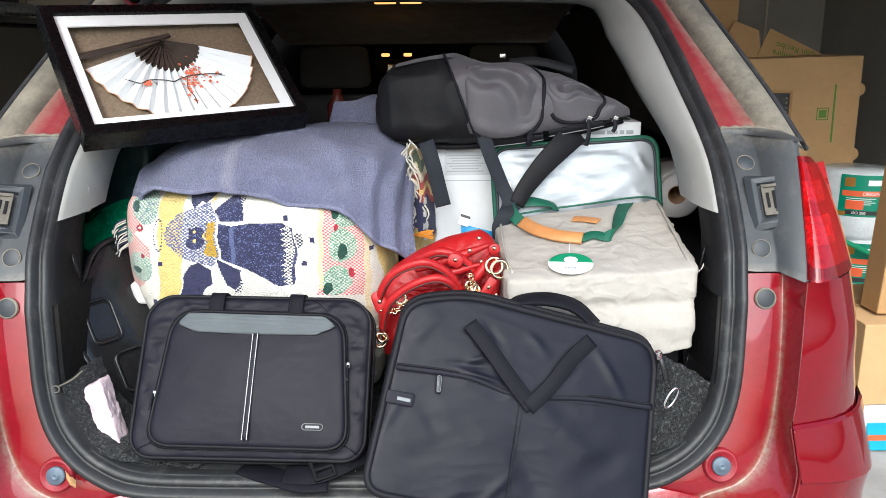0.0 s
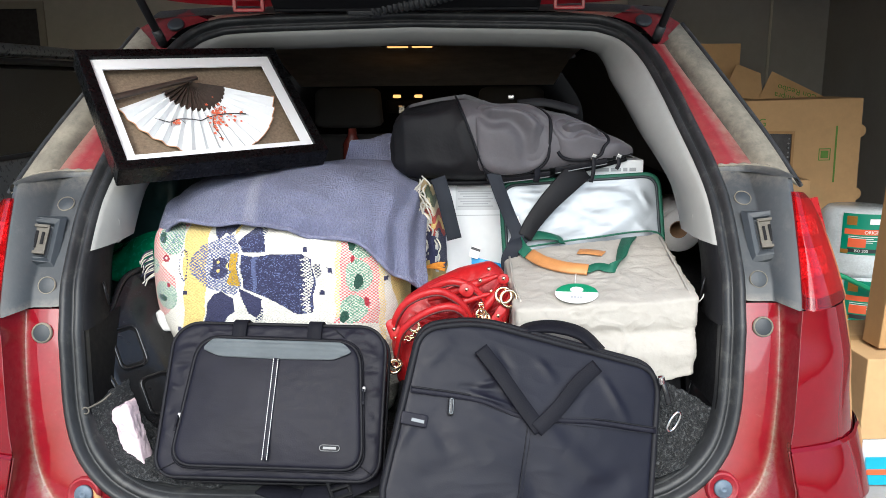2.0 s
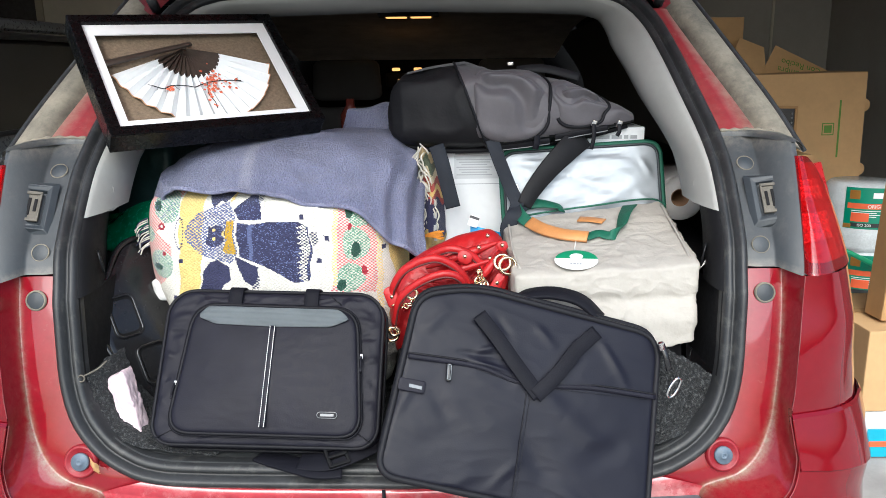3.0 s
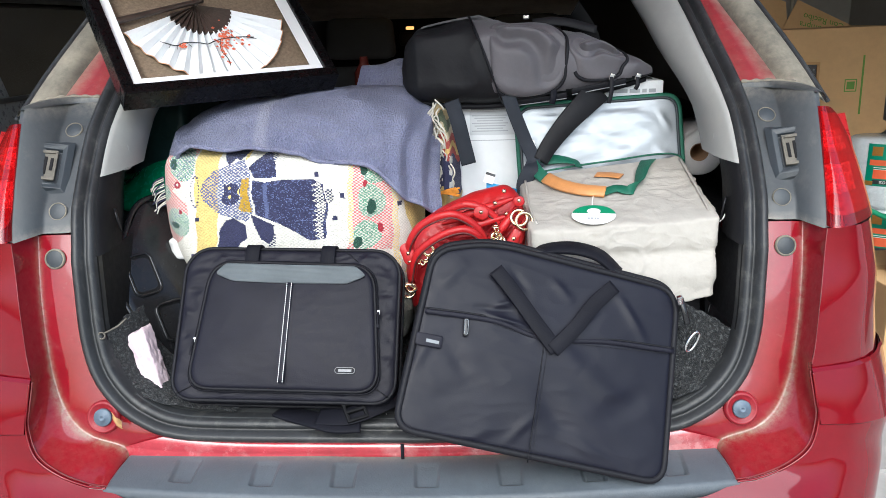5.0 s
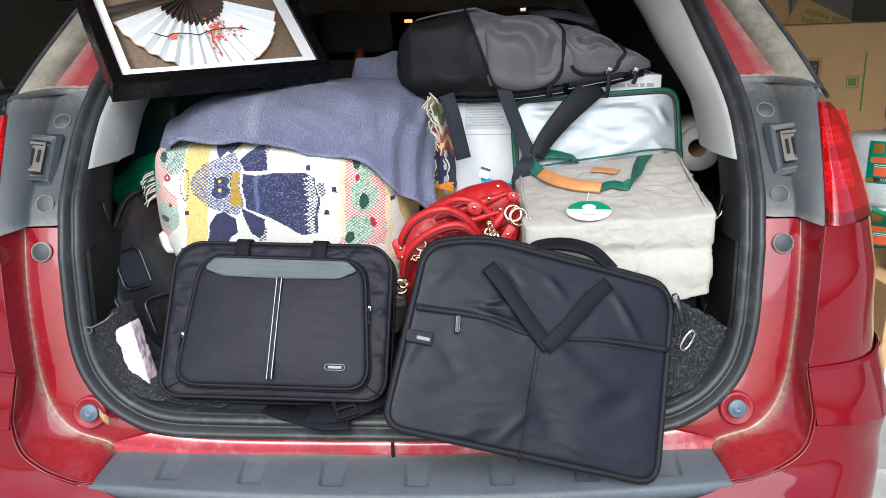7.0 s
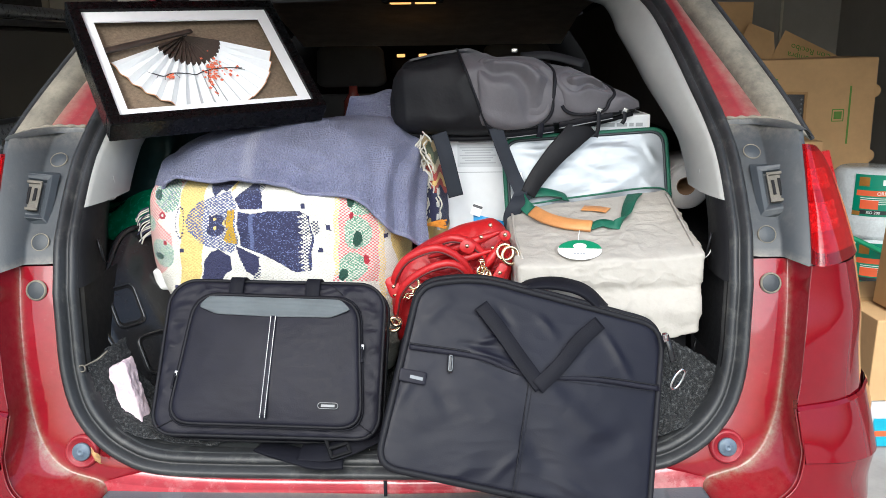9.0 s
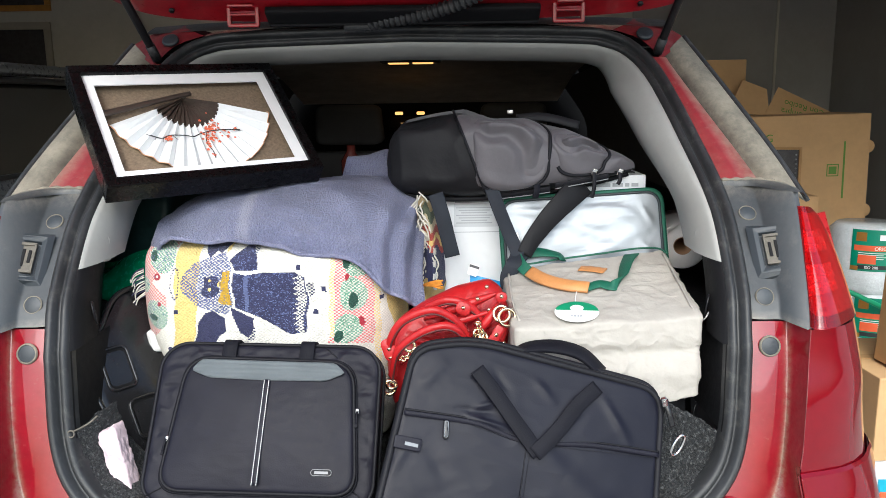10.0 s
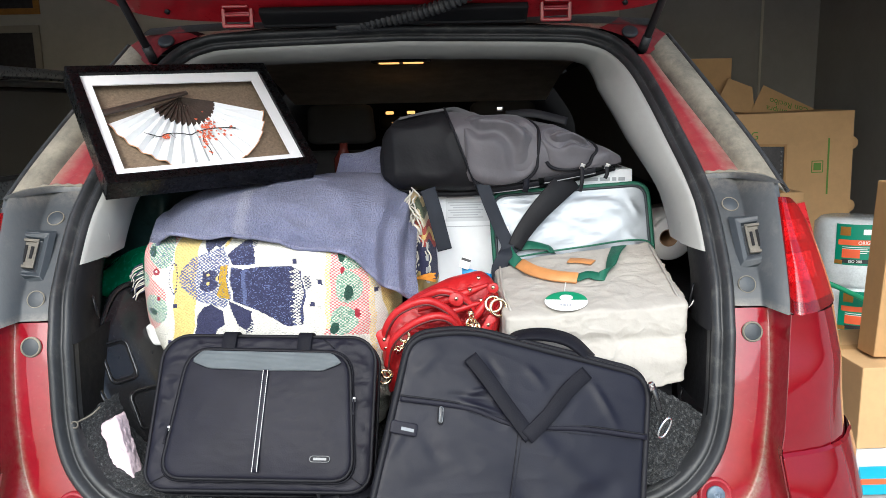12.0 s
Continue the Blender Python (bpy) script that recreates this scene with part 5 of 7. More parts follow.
    part("handle_strap", strap([(0.374, 0.310, 1.032), (0.403, 0.325, 1.038), (0.427, 0.312, 1.036), (0.452, 0.345, 1.043), (0.476, 0.41, 1.062), (0.500, 0.468, 1.070)], [(0.1, 1, 0.4), (0.3, 1, 0.6), (0.6, 0.6, 0.6), (1, -0.3, 0.3), (1, -0.3, 0.2), (1, -0.3, 0.2)], lambda s: 0.018 + 0.016 * s, 0.003), GREEN, t, "green webbing strap")
    part("handle_grip", strap([(0.268, 0.412, 1.046), (0.293, 0.364, 1.040), (0.331, 0.328, 1.036), (0.378, 0.310, 1.034)], (0.3, 0.7, 0.55), 0.027, 0.007), TAN, t, "tan leather handle grip")
    part("leather_patch", strap([(0.378, 0.424, 1.049), (0.402, 0.412, 1.050), (0.428, 0.396, 1.049)], (0.3, 1, 0.2), 0.026, 0.002), TAN, t, "small tan leather patch")
    tm = on((0.295, 0.205, 1.002), (0.380, 0.190, 1.003), (0.300, 0.27, 1.017)) @ pose(0.042, 0.012, 0.006)
    oval = [(0.042 * math.cos(a), 0.040 * math.sin(a)) for a in np.linspace(0, 2 * math.pi, 48, endpoint=False)]
    tag = part("hang_tag", moved(cushion(oval, 0.0012, 0.0005, 0.0, 48, 4), tm), PAPER, t, "oval white and green hang tag")
    top = [(0.0415 * math.cos(a), 0.0395 * math.sin(a)) for a in np.linspace(0.12, math.pi - 0.12, 30)]
    part("tag_top", moved(cushion(top, 0.0008, 0.0003, 0.0, 40, 4), tm @ pose(0, 0, 0.0013)), INK_GREEN, tag, "green upper half of the tag")
    small = [(0.013 * math.cos(a), 0.012 + 0.012 * math.sin(a)) for a in np.linspace(0, 2 * math.pi, 30, endpoint=False)]
    part("tag_emblem", moved(cushion(small, 0.0006, 0.0003, 0.0, 30, 3), tm @ pose(0, 0, 0.0022)), PAPER, tag)
    part("tag_print", bars((0.004, 0.005, 0.003, 0.004), 0.006, 0.0018, tm @ pose(-0.011, -0.018, 0.0018)), INK_GREY, tag)
    part("tag_loop", tube([(0.352, 0.30, 1.028), (0.346, 0.275, 1.020), (0.342, 0.245, 1.016)], 0.0011, 5), WHITE_PLASTIC, tag, "thin plastic loop")
    for dx, dz in ((0, 0), (0.012, 0.006)):
        part("side_tie", strap([(0.578 + dx, 0.20, 0.996 + dz), (0.590 + dx, 0.21, 1.006 + dz), (0.598 + dx, 0.215, 1.026 + dz)], (0.5, 0.5, 0.3), 0.006, 0.002), WHITE_PLASTIC, t, "white tie end")


def printer_box():
    t = thing("printer_carton", "white printed printer carton under the backpack", "box", at=(0.3, 0.75, 0.9))
    part("carton", box(0.505, 0.38, 0.335, 0.003, (0.303, 0.775, 0.900)), BOX_WHITE, t)
    face = on((0.05, 0.585, 0.90), (0.555, 0.585, 0.90), (0.05, 0.585, 1.235)) @ pose(0, 0, 0.0006)
    part("panel", moved(box(0.115, 0.055, 0.0006, 0), face @ pose(0.115, 0.245, 0)), mat("pale_grey_print", (0.56, 0.58, 0.60), 0.6, 0, 0.02, 30, 0), t, "pale grey text panel")
    for i in range(7):
        part("print_line", moved(box(0.085 - 0.012 * (i % 3), 0.0025, 0.0004, 0), face @ pose(0.105, 0.263 - 0.006 * i, 0.0008)), INK_GREY, t)
    part("carton_flap_line", moved(box(0.50, 0.0016, 0.0005, 0), face @ pose(0.2525, 0.205, 0)), INK_GREY, t)
    part("brand_bar", moved(box(0.075, 0.020, 0.0006, 0), face @ pose(0.075, 0.296, 0)), INK_BLACK, t, "black lettering block")
    part("brand_bar_small", moved(box(0.05, 0.006, 0.0006, 0), face @ pose(0.085, 0.281, 0)), INK_GREY, t)
    part("product_line", bars((0.048, 0.024, 0.010, 0.016), 0.0085, 0.005, face @ pose(0.375, 0.312, 0)), INK_GREY, t, "line of grey lettering")
    part("top_print", box(0.46, 0.30, 0.002, 0, (0.31, 0.78, 1.2352)), INK_BLACK, t, "dark printed top")
    part("blue_corner", box(0.05, 0.03, 0.002, 0, (0.42, 0.60, 1.2375)), BLUE_FILM, t)


PK = [(-0.046, 1.232, 1.285, 0.58, 0.09), (-0.036, 1.210, 1.332, 0.54, 0.15), (-0.01, 1.194, 1.360, 0.515, 0.185), (0.07, 1.186, 1.378, 0.500, 0.20), (0.14, 1.184, 1.386, 0.49, 0.21),
      (0.20, 1.188, 1.366, 0.49, 0.21), (0.28, 1.194, 1.364, 0.50, 0.20), (0.36, 1.205, 1.343, 0.51, 0.19), (0.43, 1.220, 1.310, 0.52, 0.17), (0.49, 1.235, 1.285, 0.53, 0.14), (0.52, 1.246, 1.266, 0.55, 0.08)]


def pack_surface(x, a, lift=0.0):
    """The backpack's skin: x along it, a the angle round its section (0 front, 90 top)."""
    cols = list(zip(*PK))
    lo, hi, yf, dp = (float(np.interp(x, cols[0], c)) for c in cols[1:])
    cz, h, cy = (lo + hi) / 2, (hi - lo) / 2, yf + dp
    ca, sa = math.cos(a), math.sin(a)
    e = 0.52
    y = cy - (dp + lift) * math.copysign(abs(ca) ** e, ca)
    z = cz + (h + lift) * math.copysign(abs(sa) ** e, sa)
    return Vector((x, y, z))


def backpack():
    t = thing("backpack", "grey and black nylon backpack lying on its side", "backpack", at=(0.25, 0.7, 1.19))
    na, ns = 72, 50

    def border(a):
        z = pack_surface(0.15, a).z
        return 0.150 - 0.40 * (z - 1.28)

    def skin(s0, s1, name, material, label, keep):
        g = []
        for i in range(ns):
            for k in range(na):
                a = 2 * math.pi * k / na
                x = s0(a) + (s1(a) - s0(a)) * i / (ns - 1)
                p = pack_surface(x, a)
                crease = 0.020 * (0.22 - abs(noise.noise(Vector((p.x * 11, p.y * 9, p.z * 16)) + Vector((2, 0, 5)))))
                g.append(p + noise.noise_vector(p * 9) * 0.005 + noise.noise_vector(p * 34) * 0.0012 + Vector((0, -crease, crease * 0.5)))
        f = [q for q in grid_faces(ns, na, False, True) if keep(q[0] % na, q[0] // na)]
        part(name, build(g, f), material, t, label)
    start, stop = lambda a: PK[0][0], lambda a: PK[-1][0]
    low = lambda k: 0.60 * na < k < 0.835 * na or 0.30 * na < k <= 0.60 * na
    skin(start, border, "end_panel", PACK_BLACK, "black nylon base", lambda k, i: True)
    lower = lambda k, i: (-60 + 52 * (i / ns) ** 0.8) > ((360 * k / na + 180) % 360 - 180) or low(k)
    skin(border, stop, "front_panel", PACK_GREY, "grey nylon front", lambda k, i: not lower(k, i))
    skin(border, stop, "back_panel", PACK_BLACK, "black nylon back", lower)
    part("border_piping", tube([pack_surface(border(radians(a)), radians(a), 0.004) for a in range(-50, 100, 10)], 0.0028, 6, 60), PIPING, t, "dark seam")

    def pocket(x0, x1, a0, a1, lift, name, seed, c0):
        nu, nv = 60, 50
        rows = []
        creases = [(float(a), float(b)) for a, b in zip(np.linspace(c0[0], c0[2], 18), np.linspace(c0[1], c0[3], 18) + 0.22 * np.sin(np.linspace(0, math.pi, 18)))]
        for i in range(nu):
            for j in range(nv):
                u, v = 2 * i / (nu - 1) - 1, 2 * j / (nv - 1) - 1
                k = max(0.0, 1 - (abs(u) ** 3.2 + abs(v) ** 3.2))
                uu = u * math.sqrt(1 - 0.28 * v * v)
                vv = v * math.sqrt(1 - 0.28 * u * u)
                x = (x0 + x1) / 2 + (x1 - x0) / 2 * uu
                a = (a0 + a1) / 2 + (a1 - a0) / 2 * vv
                p = pack_surface(x, radians(a), -0.004 + (lift + 0.004) * k ** 0.3)
                fold = 0.014 * k ** 0.5 * (0.2 - abs(noise.noise(Vector((p.x * 10 + p.z * 9, p.y * 6, p.z * 14)) + Vector((seed * 3, 1, 0)))))
                bend = min((Vector((u, v)) - Vector(q)).length for q in creases) if creases else 9.0
                fold += 0.015 * math.exp(-(bend / 0.16) ** 2) - 0.010 * math.exp(-((bend - 0.30) / 0.14) ** 2)
                p = p + Vector((0, -fold, 0.4 * fold))
                rows.append(p + noise.noise_vector(p * 16 + Vector((seed, 0, 0))) * 0.003 * k + noise.noise_vector(p * 36) * 0.0012 * k)
        ob = part(name, build(rows, grid_faces(nu, nv)), PACK_GREY, t, "puffed grey pocket")
        rim = []
        for q in np.linspace(-0.75 * math.pi, 0.42 * math.pi, 50):
            c, s = math.cos(q), math.sin(q)
            k = (abs(c) ** 4 + abs(s) ** 4) ** -0.25
            u, v = c * k, s * k
            x = (x0 + x1) / 2 + (x1 - x0) / 2 * u * math.sqrt(1 - 0.28 * v * v)
            a = (a0 + a1) / 2 + (a1 - a0) / 2 * v * math.sqrt(1 - 0.28 * u * u)
            rim.append(pack_surface(x, radians(a), 0.003))
        part("zip_edge", tube(rim, 0.0042, 6, 110), PIPING, ob, "black zip edge")
    pocket(0.150, 0.322, -34, 74, 0.014, "large_pocket", 2, (-0.55, 0.25, 0.55, -0.15))
    pocket(0.322, 0.458, -12, 72, 0.011, "small_pocket", 7, (-0.4, -0.2, 0.5, 0.15))
    for x0, x1, a0, a1 in ((0.20, 0.325, -46, -40), (0.335, 0.455, -30, -20)):
        slit = part("zip_slit", strap([pack_surface(x, radians(a), 0.007) for x, a in zip(np.linspace(x0, x1, 6), np.linspace(a0, a1, 6))], (0, -0.4, 1), 0.016, 0.003), PIPING, t, "open zip pocket edge")
        part("zip_teeth", tube([pack_surface(x, radians(a - 3), 0.012) for x, a in zip(np.linspace(x0, x1, 6), np.linspace(a0, a1, 6))], 0.0012, 5, 30), SILVER_INK, slit, "pale zip teeth")
    part("lower_binding", tube([pack_surface(x, radians(-62), 0.004) for x in (-0.02, 0.05, 0.12, 0.20, 0.28, 0.36, 0.44, 0.51)], 0.0065, 8, 80), PIPING, t, "black binding")
    part("reflective_strip", strap([pack_surface(x, radians(-66), 0.009) for x in (0.11, 0.15, 0.19)], (0, 0, 1), 0.006, 0.002), SILVER_INK, t, "grey reflective edge")
    part("top_flap", patch([[pack_surface(x, radians(a), 0.004) for x in (0.0, 0.05, 0.10, 0.135)] for a in (64, 82, 110, 140)], 12, 16), PACK_GREY, t, "grey edge of the top")
    part("compression_strap", strap([(0.255, 0.60, 1.368), (0.32, 0.60, 1.370), (0.40, 0.60, 1.350)], (0, 0.4, 1), 0.020, 0.004), PACK_BLACK, t)
    for x, a, ln in ((0.418, -8, 0.05), (0.477, -12, 0.02)):
        p = pack_surface(x, radians(a), 0.014)
        zp = part("zip_slider", moved(box(0.012, 0.010, 0.016, 0.003), Matrix.Translation(p) @ pose(0, 0, 0, 15, 20, 0)), CHROME, t, "bright zip slider")
        part("zip_pull", strap([p + Vector((0.001, -0.006, 0.006)), p + Vector((0.001, -0.010, -ln * 0.5)), p + Vector((-0.004, -0.010, -ln))], (1, 0.2, 0), 0.009, 0.003), PIPING, zp)
    p = pack_surface(0.245, radians(88), 0.012)
    part("zip_slider", moved(box(0.014, 0.010, 0.010, 0.003), Matrix.Translation(p)), CHROME, t, "bright zip slider")
    part("strap_keeper", strap([(0.293, 0.505, 1.225), (0.292, 0.498, 1.210), (0.289, 0.50, 1.195)], (1, 0.2, 0), 0.014, 0.003), WEBBING, t)
    # straps that hang down in front
    part("thin_strap", strap([(0.190, 0.500, 1.222), (0.206, 0.485, 1.175), (0.230, 0.480, 1.115), (0.246, 0.468, 1.078), (0.236, 0.45, 1.055)], [(1, 0.1, 0.3), (1, 0.1, 0.35), (1, 0.1, 0.3), (1, 0.1, 0.2), (1, 0, 0)], 0.030, 0.003), STRAP_NAVY, t, "dark slate webbing strap")
    part("strap_tail", strap([(0.256, 0.462, 1.072), (0.238, 0.445, 1.055), (0.224, 0.440, 1.030), (0.225, 0.44, 1.002)], [(1, 0.1, 0.3), (1, 0.1, 0.2), (1, 0.1, 0), (1, 0.2, 0)], 0.034, 0.003), STRAP_NAVY, t, "loose strap end")
    part("shoulder_strap", strap([(0.400, 0.535, 1.222), (0.360, 0.505, 1.190), (0.318, 0.488, 1.150), (0.282, 0.480, 1.105), (0.262, 0.470, 1.072)], [(0.75, 0.1, -0.6), (0.8, 0.1, -0.55), (0.8, 0.1, -0.5), (0.85, 0.1, -0.4), (0.9, 0.1, -0.3)], lambda s: 0.060 - 0.026 * s, 0.007), PACK_BLACK, t, "padded black shoulder strap")
    part("waist_strap", strap([(0.066, 0.515, 1.205), (0.080, 0.505, 1.16), (0.092, 0.50, 1.11), (0.103, 0.498, 1.064)], (1, 0.05, 0.2), 0.034, 0.004), STRAP_NAVY, t, "hanging dark slate strap")


briefcase()
laptop_case()
cooler_bag()
printer_box()
backpack()


# ---- blanket and towel ----
def tinted(ob, colours):
    """Gives each face of a mesh its colour, in the attribute that the cloth materials read."""
    at = ob.data.attributes.new("tint", "FLOAT_COLOR", "FACE")
    c = np.ones((len(colours), 4), np.float32)
    c[:, :3] = colours
    at.data.foreach_set("color", c.ravel())
    return ob


def inside(px, pz, poly):
    """Which of the points lie in the polygon."""
    p = np.array(poly, float)
    hit = np.zeros(len(px), bool)
    for (x0, z0), (x1, z1) in zip(p, np.roll(p, -1, 0)):
        cross = ((z0 > pz) != (z1 > pz)) & (px < (x1 - x0) * (pz - z0) / (z1 - z0 + 1e-9) + x0)
        hit ^= cross
    return hit


CREAM, NAVY, YEL, PINK, MINT, DGREEN, GREYBLUE, GOLDC, CRIMSON = (0.65, 0.63, 0.56), (0.026, 0.028, 0.075), (0.64, 0.49, 0.17), (0.55, 0.12, 0.13), (0.14, 0.30, 0.20), (0.015, 0.06, 0.04), (0.09, 0.11, 0.22), (0.42, 0.26, 0.02), (0.30, 0.015, 0.03)


def woven_colour(cx, cy, check):
    """The woven motif, in thousandths across and down the front; stitches of two colours alternate."""
    n = len(cx)
    col = np.tile(np.array(CREAM), (n, 1))
    rng = np.random.default_rng(4)
    rand = rng.random(n)
    wob = 5 * np.sin(cy / 17.0) + 4 * np.sin(cx / 23.0)
    cx, cy = cx + wob * 0.6, cy + wob * 0.5

    def lay(mask, colour, share=1.0):
        m = mask & (np.ones(n, bool) if share > 0.75 else (check | (rand < (share - 0.5) * 2)))
        col[m] = np.array(colour) * (0.9 + 0.2 * rand[m][:, None])

    def oval(x, y, a, b):
        return ((cx - x) / a) ** 2 + ((cy - y) / b) ** 2 < 1
    lay(inside(cx, cy, [(150, 40), (240, 40), (232, 200), (225, 330), (210, 430), (190, 560), (130, 560), (148, 300)]), YEL, 0.9)
    lay(inside(cx, cy, [(330, 90), (350, 90), (345, 130), (335, 140)]), YEL, 0.9)
    left = inside(cx, cy, [(-60, 40), (150, 40), (140, 130), (100, 190), (60, 240), (110, 270), (120, 340), (60, 420), (-60, 470)])
    lay(left, PINK, 0.5)
    lay(oval(95, 150, 52, 48) | oval(72, 340, 48, 50) | oval(20, 250, 30, 26), MINT, 0.6)
    lay(oval(60, 152, 14, 15) | oval(62, 356, 18, 11), DGREEN)
    lay(oval(78, 215, 13, 13) | oval(85, 300, 8, 8), CRIMSON)
    lay(oval(78, 213, 5, 5), CREAM)
    ring = ((cx - 148) / 17) ** 2 + ((cy - 232) / 52) ** 2
    lay((ring > 0.72) & (ring < 1.15), NAVY, 0.5)
    lay(inside(cx, cy, [(230, 20), (330, 30), (345, 105), (320, 140), (300, 132), (275, 150), (245, 115)]), NAVY, 0.95)
    lay(inside(cx, cy, [(172, 235), (182, 200), (215, 165), (262, 150), (330, 138), (348, 170), (352, 300), (335, 342), (270, 322), (215, 300), (180, 265)]), GREYBLUE, 0.62)
    lay(inside(cx, cy, [(318, 192), (345, 190), (347, 305), (312, 300), (302, 288), (320, 262)]), GOLDC, 0.85)
    lay(inside(cx, cy, [(250, 203), (262, 212), (276, 204), (300, 210), (319, 232), (314, 262), (292, 274), (262, 276), (240, 266), (254, 240)]), NAVY, 0.97)
    lay(oval(274, 222, 6, 6) | oval(275, 252, 6, 6) | oval(312, 238, 4, 9), YEL)
    lay(inside(cx, cy, [(345, 160), (405, 108), (424, 122), (440, 150), (438, 187), (360, 186)]), NAVY, 0.95)
    lay(inside(cx, cy, [(408, 98), (440, 84), (447, 130), (436, 146), (420, 118)]), NAVY, 0.5)
    lay(inside(cx, cy, [(355, 195), (395, 202), (470, 198), (560, 196), (605, 222), (618, 300), (606, 402), (545, 406), (440, 345), (360, 312)]), NAVY, 0.96)
    speck = (rand < 0.13) & (np.abs(col - np.array(CREAM)).sum(1) > 1.2)
    col[speck] = np.array(GREYBLUE) * 1.3
    lay(inside(cx, cy, [(393, 202), (408, 202), (404, 325), (391, 320)]), GREYBLUE, 0.85)
    tooth = 560 + 22 * np.abs(((cy + 400) / 17.0) % 1.0 - 0.5) * 2
    lay((cx > tooth) & inside(cx, cy, [(552, 205), (590, 212), (606, 240), (608, 300), (596, 402), (552, 400)]), CREAM, 0.62)
    lay(inside(cx, cy, [(612, 240), (638, 240), (640, 270), (620, 285)]), NAVY, 0.5)
    lay(inside(cx, cy, [(345, 312), (428, 352), (420, 385), (400, 412), (372, 395)]), NAVY, 0.95)
    lay(inside(cx, cy, [(400, 400), (425, 380), (425, 420), (400, 430)]), NAVY, 0.5)
    lay(inside(cx, cy, [(255, 332), (282, 324), (330, 355), (326, 395), (300, 410), (280, 460), (205, 470), (225, 372)]), NAVY, 0.95)
    lay(inside(cx, cy, [(706, 30), (840, 30), (862, 210), (838, 300), (836, 460), (680, 440), (700, 270)]), PINK, 0.5)
    lay((np.abs(cx - 700 + 0.02 * cy) < 9) & (cy < 420), YEL, 0.5)
    lay(oval(785, 175, 48, 52) | oval(768, 285, 46, 56) | oval(748, 400, 50, 48), MINT, 0.62)
    lay(oval(745, 170, 13, 26) | oval(768, 305, 15, 28) | oval(716, 420, 18, 22), DGREEN)
    lay(oval(752, 226, 8, 13) | oval(796, 378, 9, 14), CRIMSON)
    lay((cx > 838) & (cx < 860), YEL, 0.5)
    lay(inside(cx, cy, [(872, 250), (930, 280), (990, 300), (990, 560), (880, 560), (905, 420), (885, 330)]), YEL, 0.9)
    lay(oval(960, 330, 30, 36) | oval(930, 290, 22, 14), NAVY, 0.9)
    for x, y in ((540, 112), (578, 183), (668, 258), (643, 338), (152, 330), (862, 303), (122, 460)):
        lay((np.abs(cx - x) < 8) & (np.abs(cy - y) < 8), NAVY, 0.9)
    return col * (0.84 + 0.16 * check + 0.14 * rand)[:, None]


def blanket():
    t = thing("blanket", "cream woven cotton blanket with navy and yellow motifs over a pile", "blanket", at=(-0.28, 0.55, 0.67))
    shift = ((1.132, 0.085), (1.108, 0.026), (1.05, 0.0), (0.96, -0.010), (0.87, -0.016), (0.78, -0.012))
    rows = []
    for i, (z, dy) in enumerate(shift):
        pinch = (0.0, 0.0, 0.0, 0.004, 0.04, 0.08)[i]
        rows.append([(-0.55 + pinch, 0.50, z - 0.03), (-0.550 + pinch, 0.40 + dy, z - 0.012), (-0.530 + pinch, 0.335 + dy, z), (-0.46 + pinch * 0.5, 0.298 + dy, z), (-0.30, 0.292 + dy, z), (-0.15, 0.303 + dy, z - 0.004), (-0.07, 0.328 + dy, z - 0.008), (-0.03, 0.365 + dy, z - 0.012), (-0.010, 0.42 + dy, z - 0.03), (0.0, 0.50, z - 0.05)])
    nu, nv = 250, 390
    g = net(rows, nu, nv).reshape(-1, 3)
    for k in range(len(g)):
        v = Vector(g[k])
        g[k] += np.array((0, 1, 0)) * (0.011 * noise.noise(v * 7 + Vector((3, 0, 0))) + 0.004 * noise.noise(v * 19)) + np.array((0, 0, 0.3)) * 0.004 * noise.noise(v * 15)
    faces = grid_faces(nu, nv)
    ob = part("woven_cover", build(g, faces), WOVEN, t, "cream cloth with a woven motif")
    c = g[np.array(faces)].mean(1)
    tinted(ob, woven_colour((c[:, 0] + 0.5456) / 0.000578, (1.1977 - c[:, 2] - 0.004) / 0.000597, (np.add.outer(np.arange(nu - 1) // 2, np.arange(nv - 1) // 2) % 2 == 0).ravel()))
    # side and stuffing under the cover
    rng = random.Random(5)
    lower = soft_box([(-0.52, 0.36, 0.672), (-0.03, 0.36, 0.672), (-0.01, 0.95, 0.672), (-0.54, 0.95, 0.672), (-0.52, 0.40, 1.12), (-0.04, 0.40, 1.11), (-0.02, 0.9, 1.17), (-0.52, 0.9, 1.15)], 14, 0.2, 0.006)
    core = part("folded_core", lower, WOVEN, t, "folded bedding under the cover")
    tinted(core, np.tile(np.array(CREAM), (len(core.data.polygons), 1)))
    # fringe on the far left edge
    for i in range(16):
        z0 = 1.075 - 0.004 * i
        part("fringe", tube([(-0.545, 0.36, z0), (-0.556 - 0.008 * rng.random(), 0.352, z0 - 0.008), (-0.562 - 0.01 * rng.random(), 0.35, z0 - 0.022)], 0.0014, 5, 8), YARN_WHITE if i % 3 else YARN_NAVY, ob)
    return t


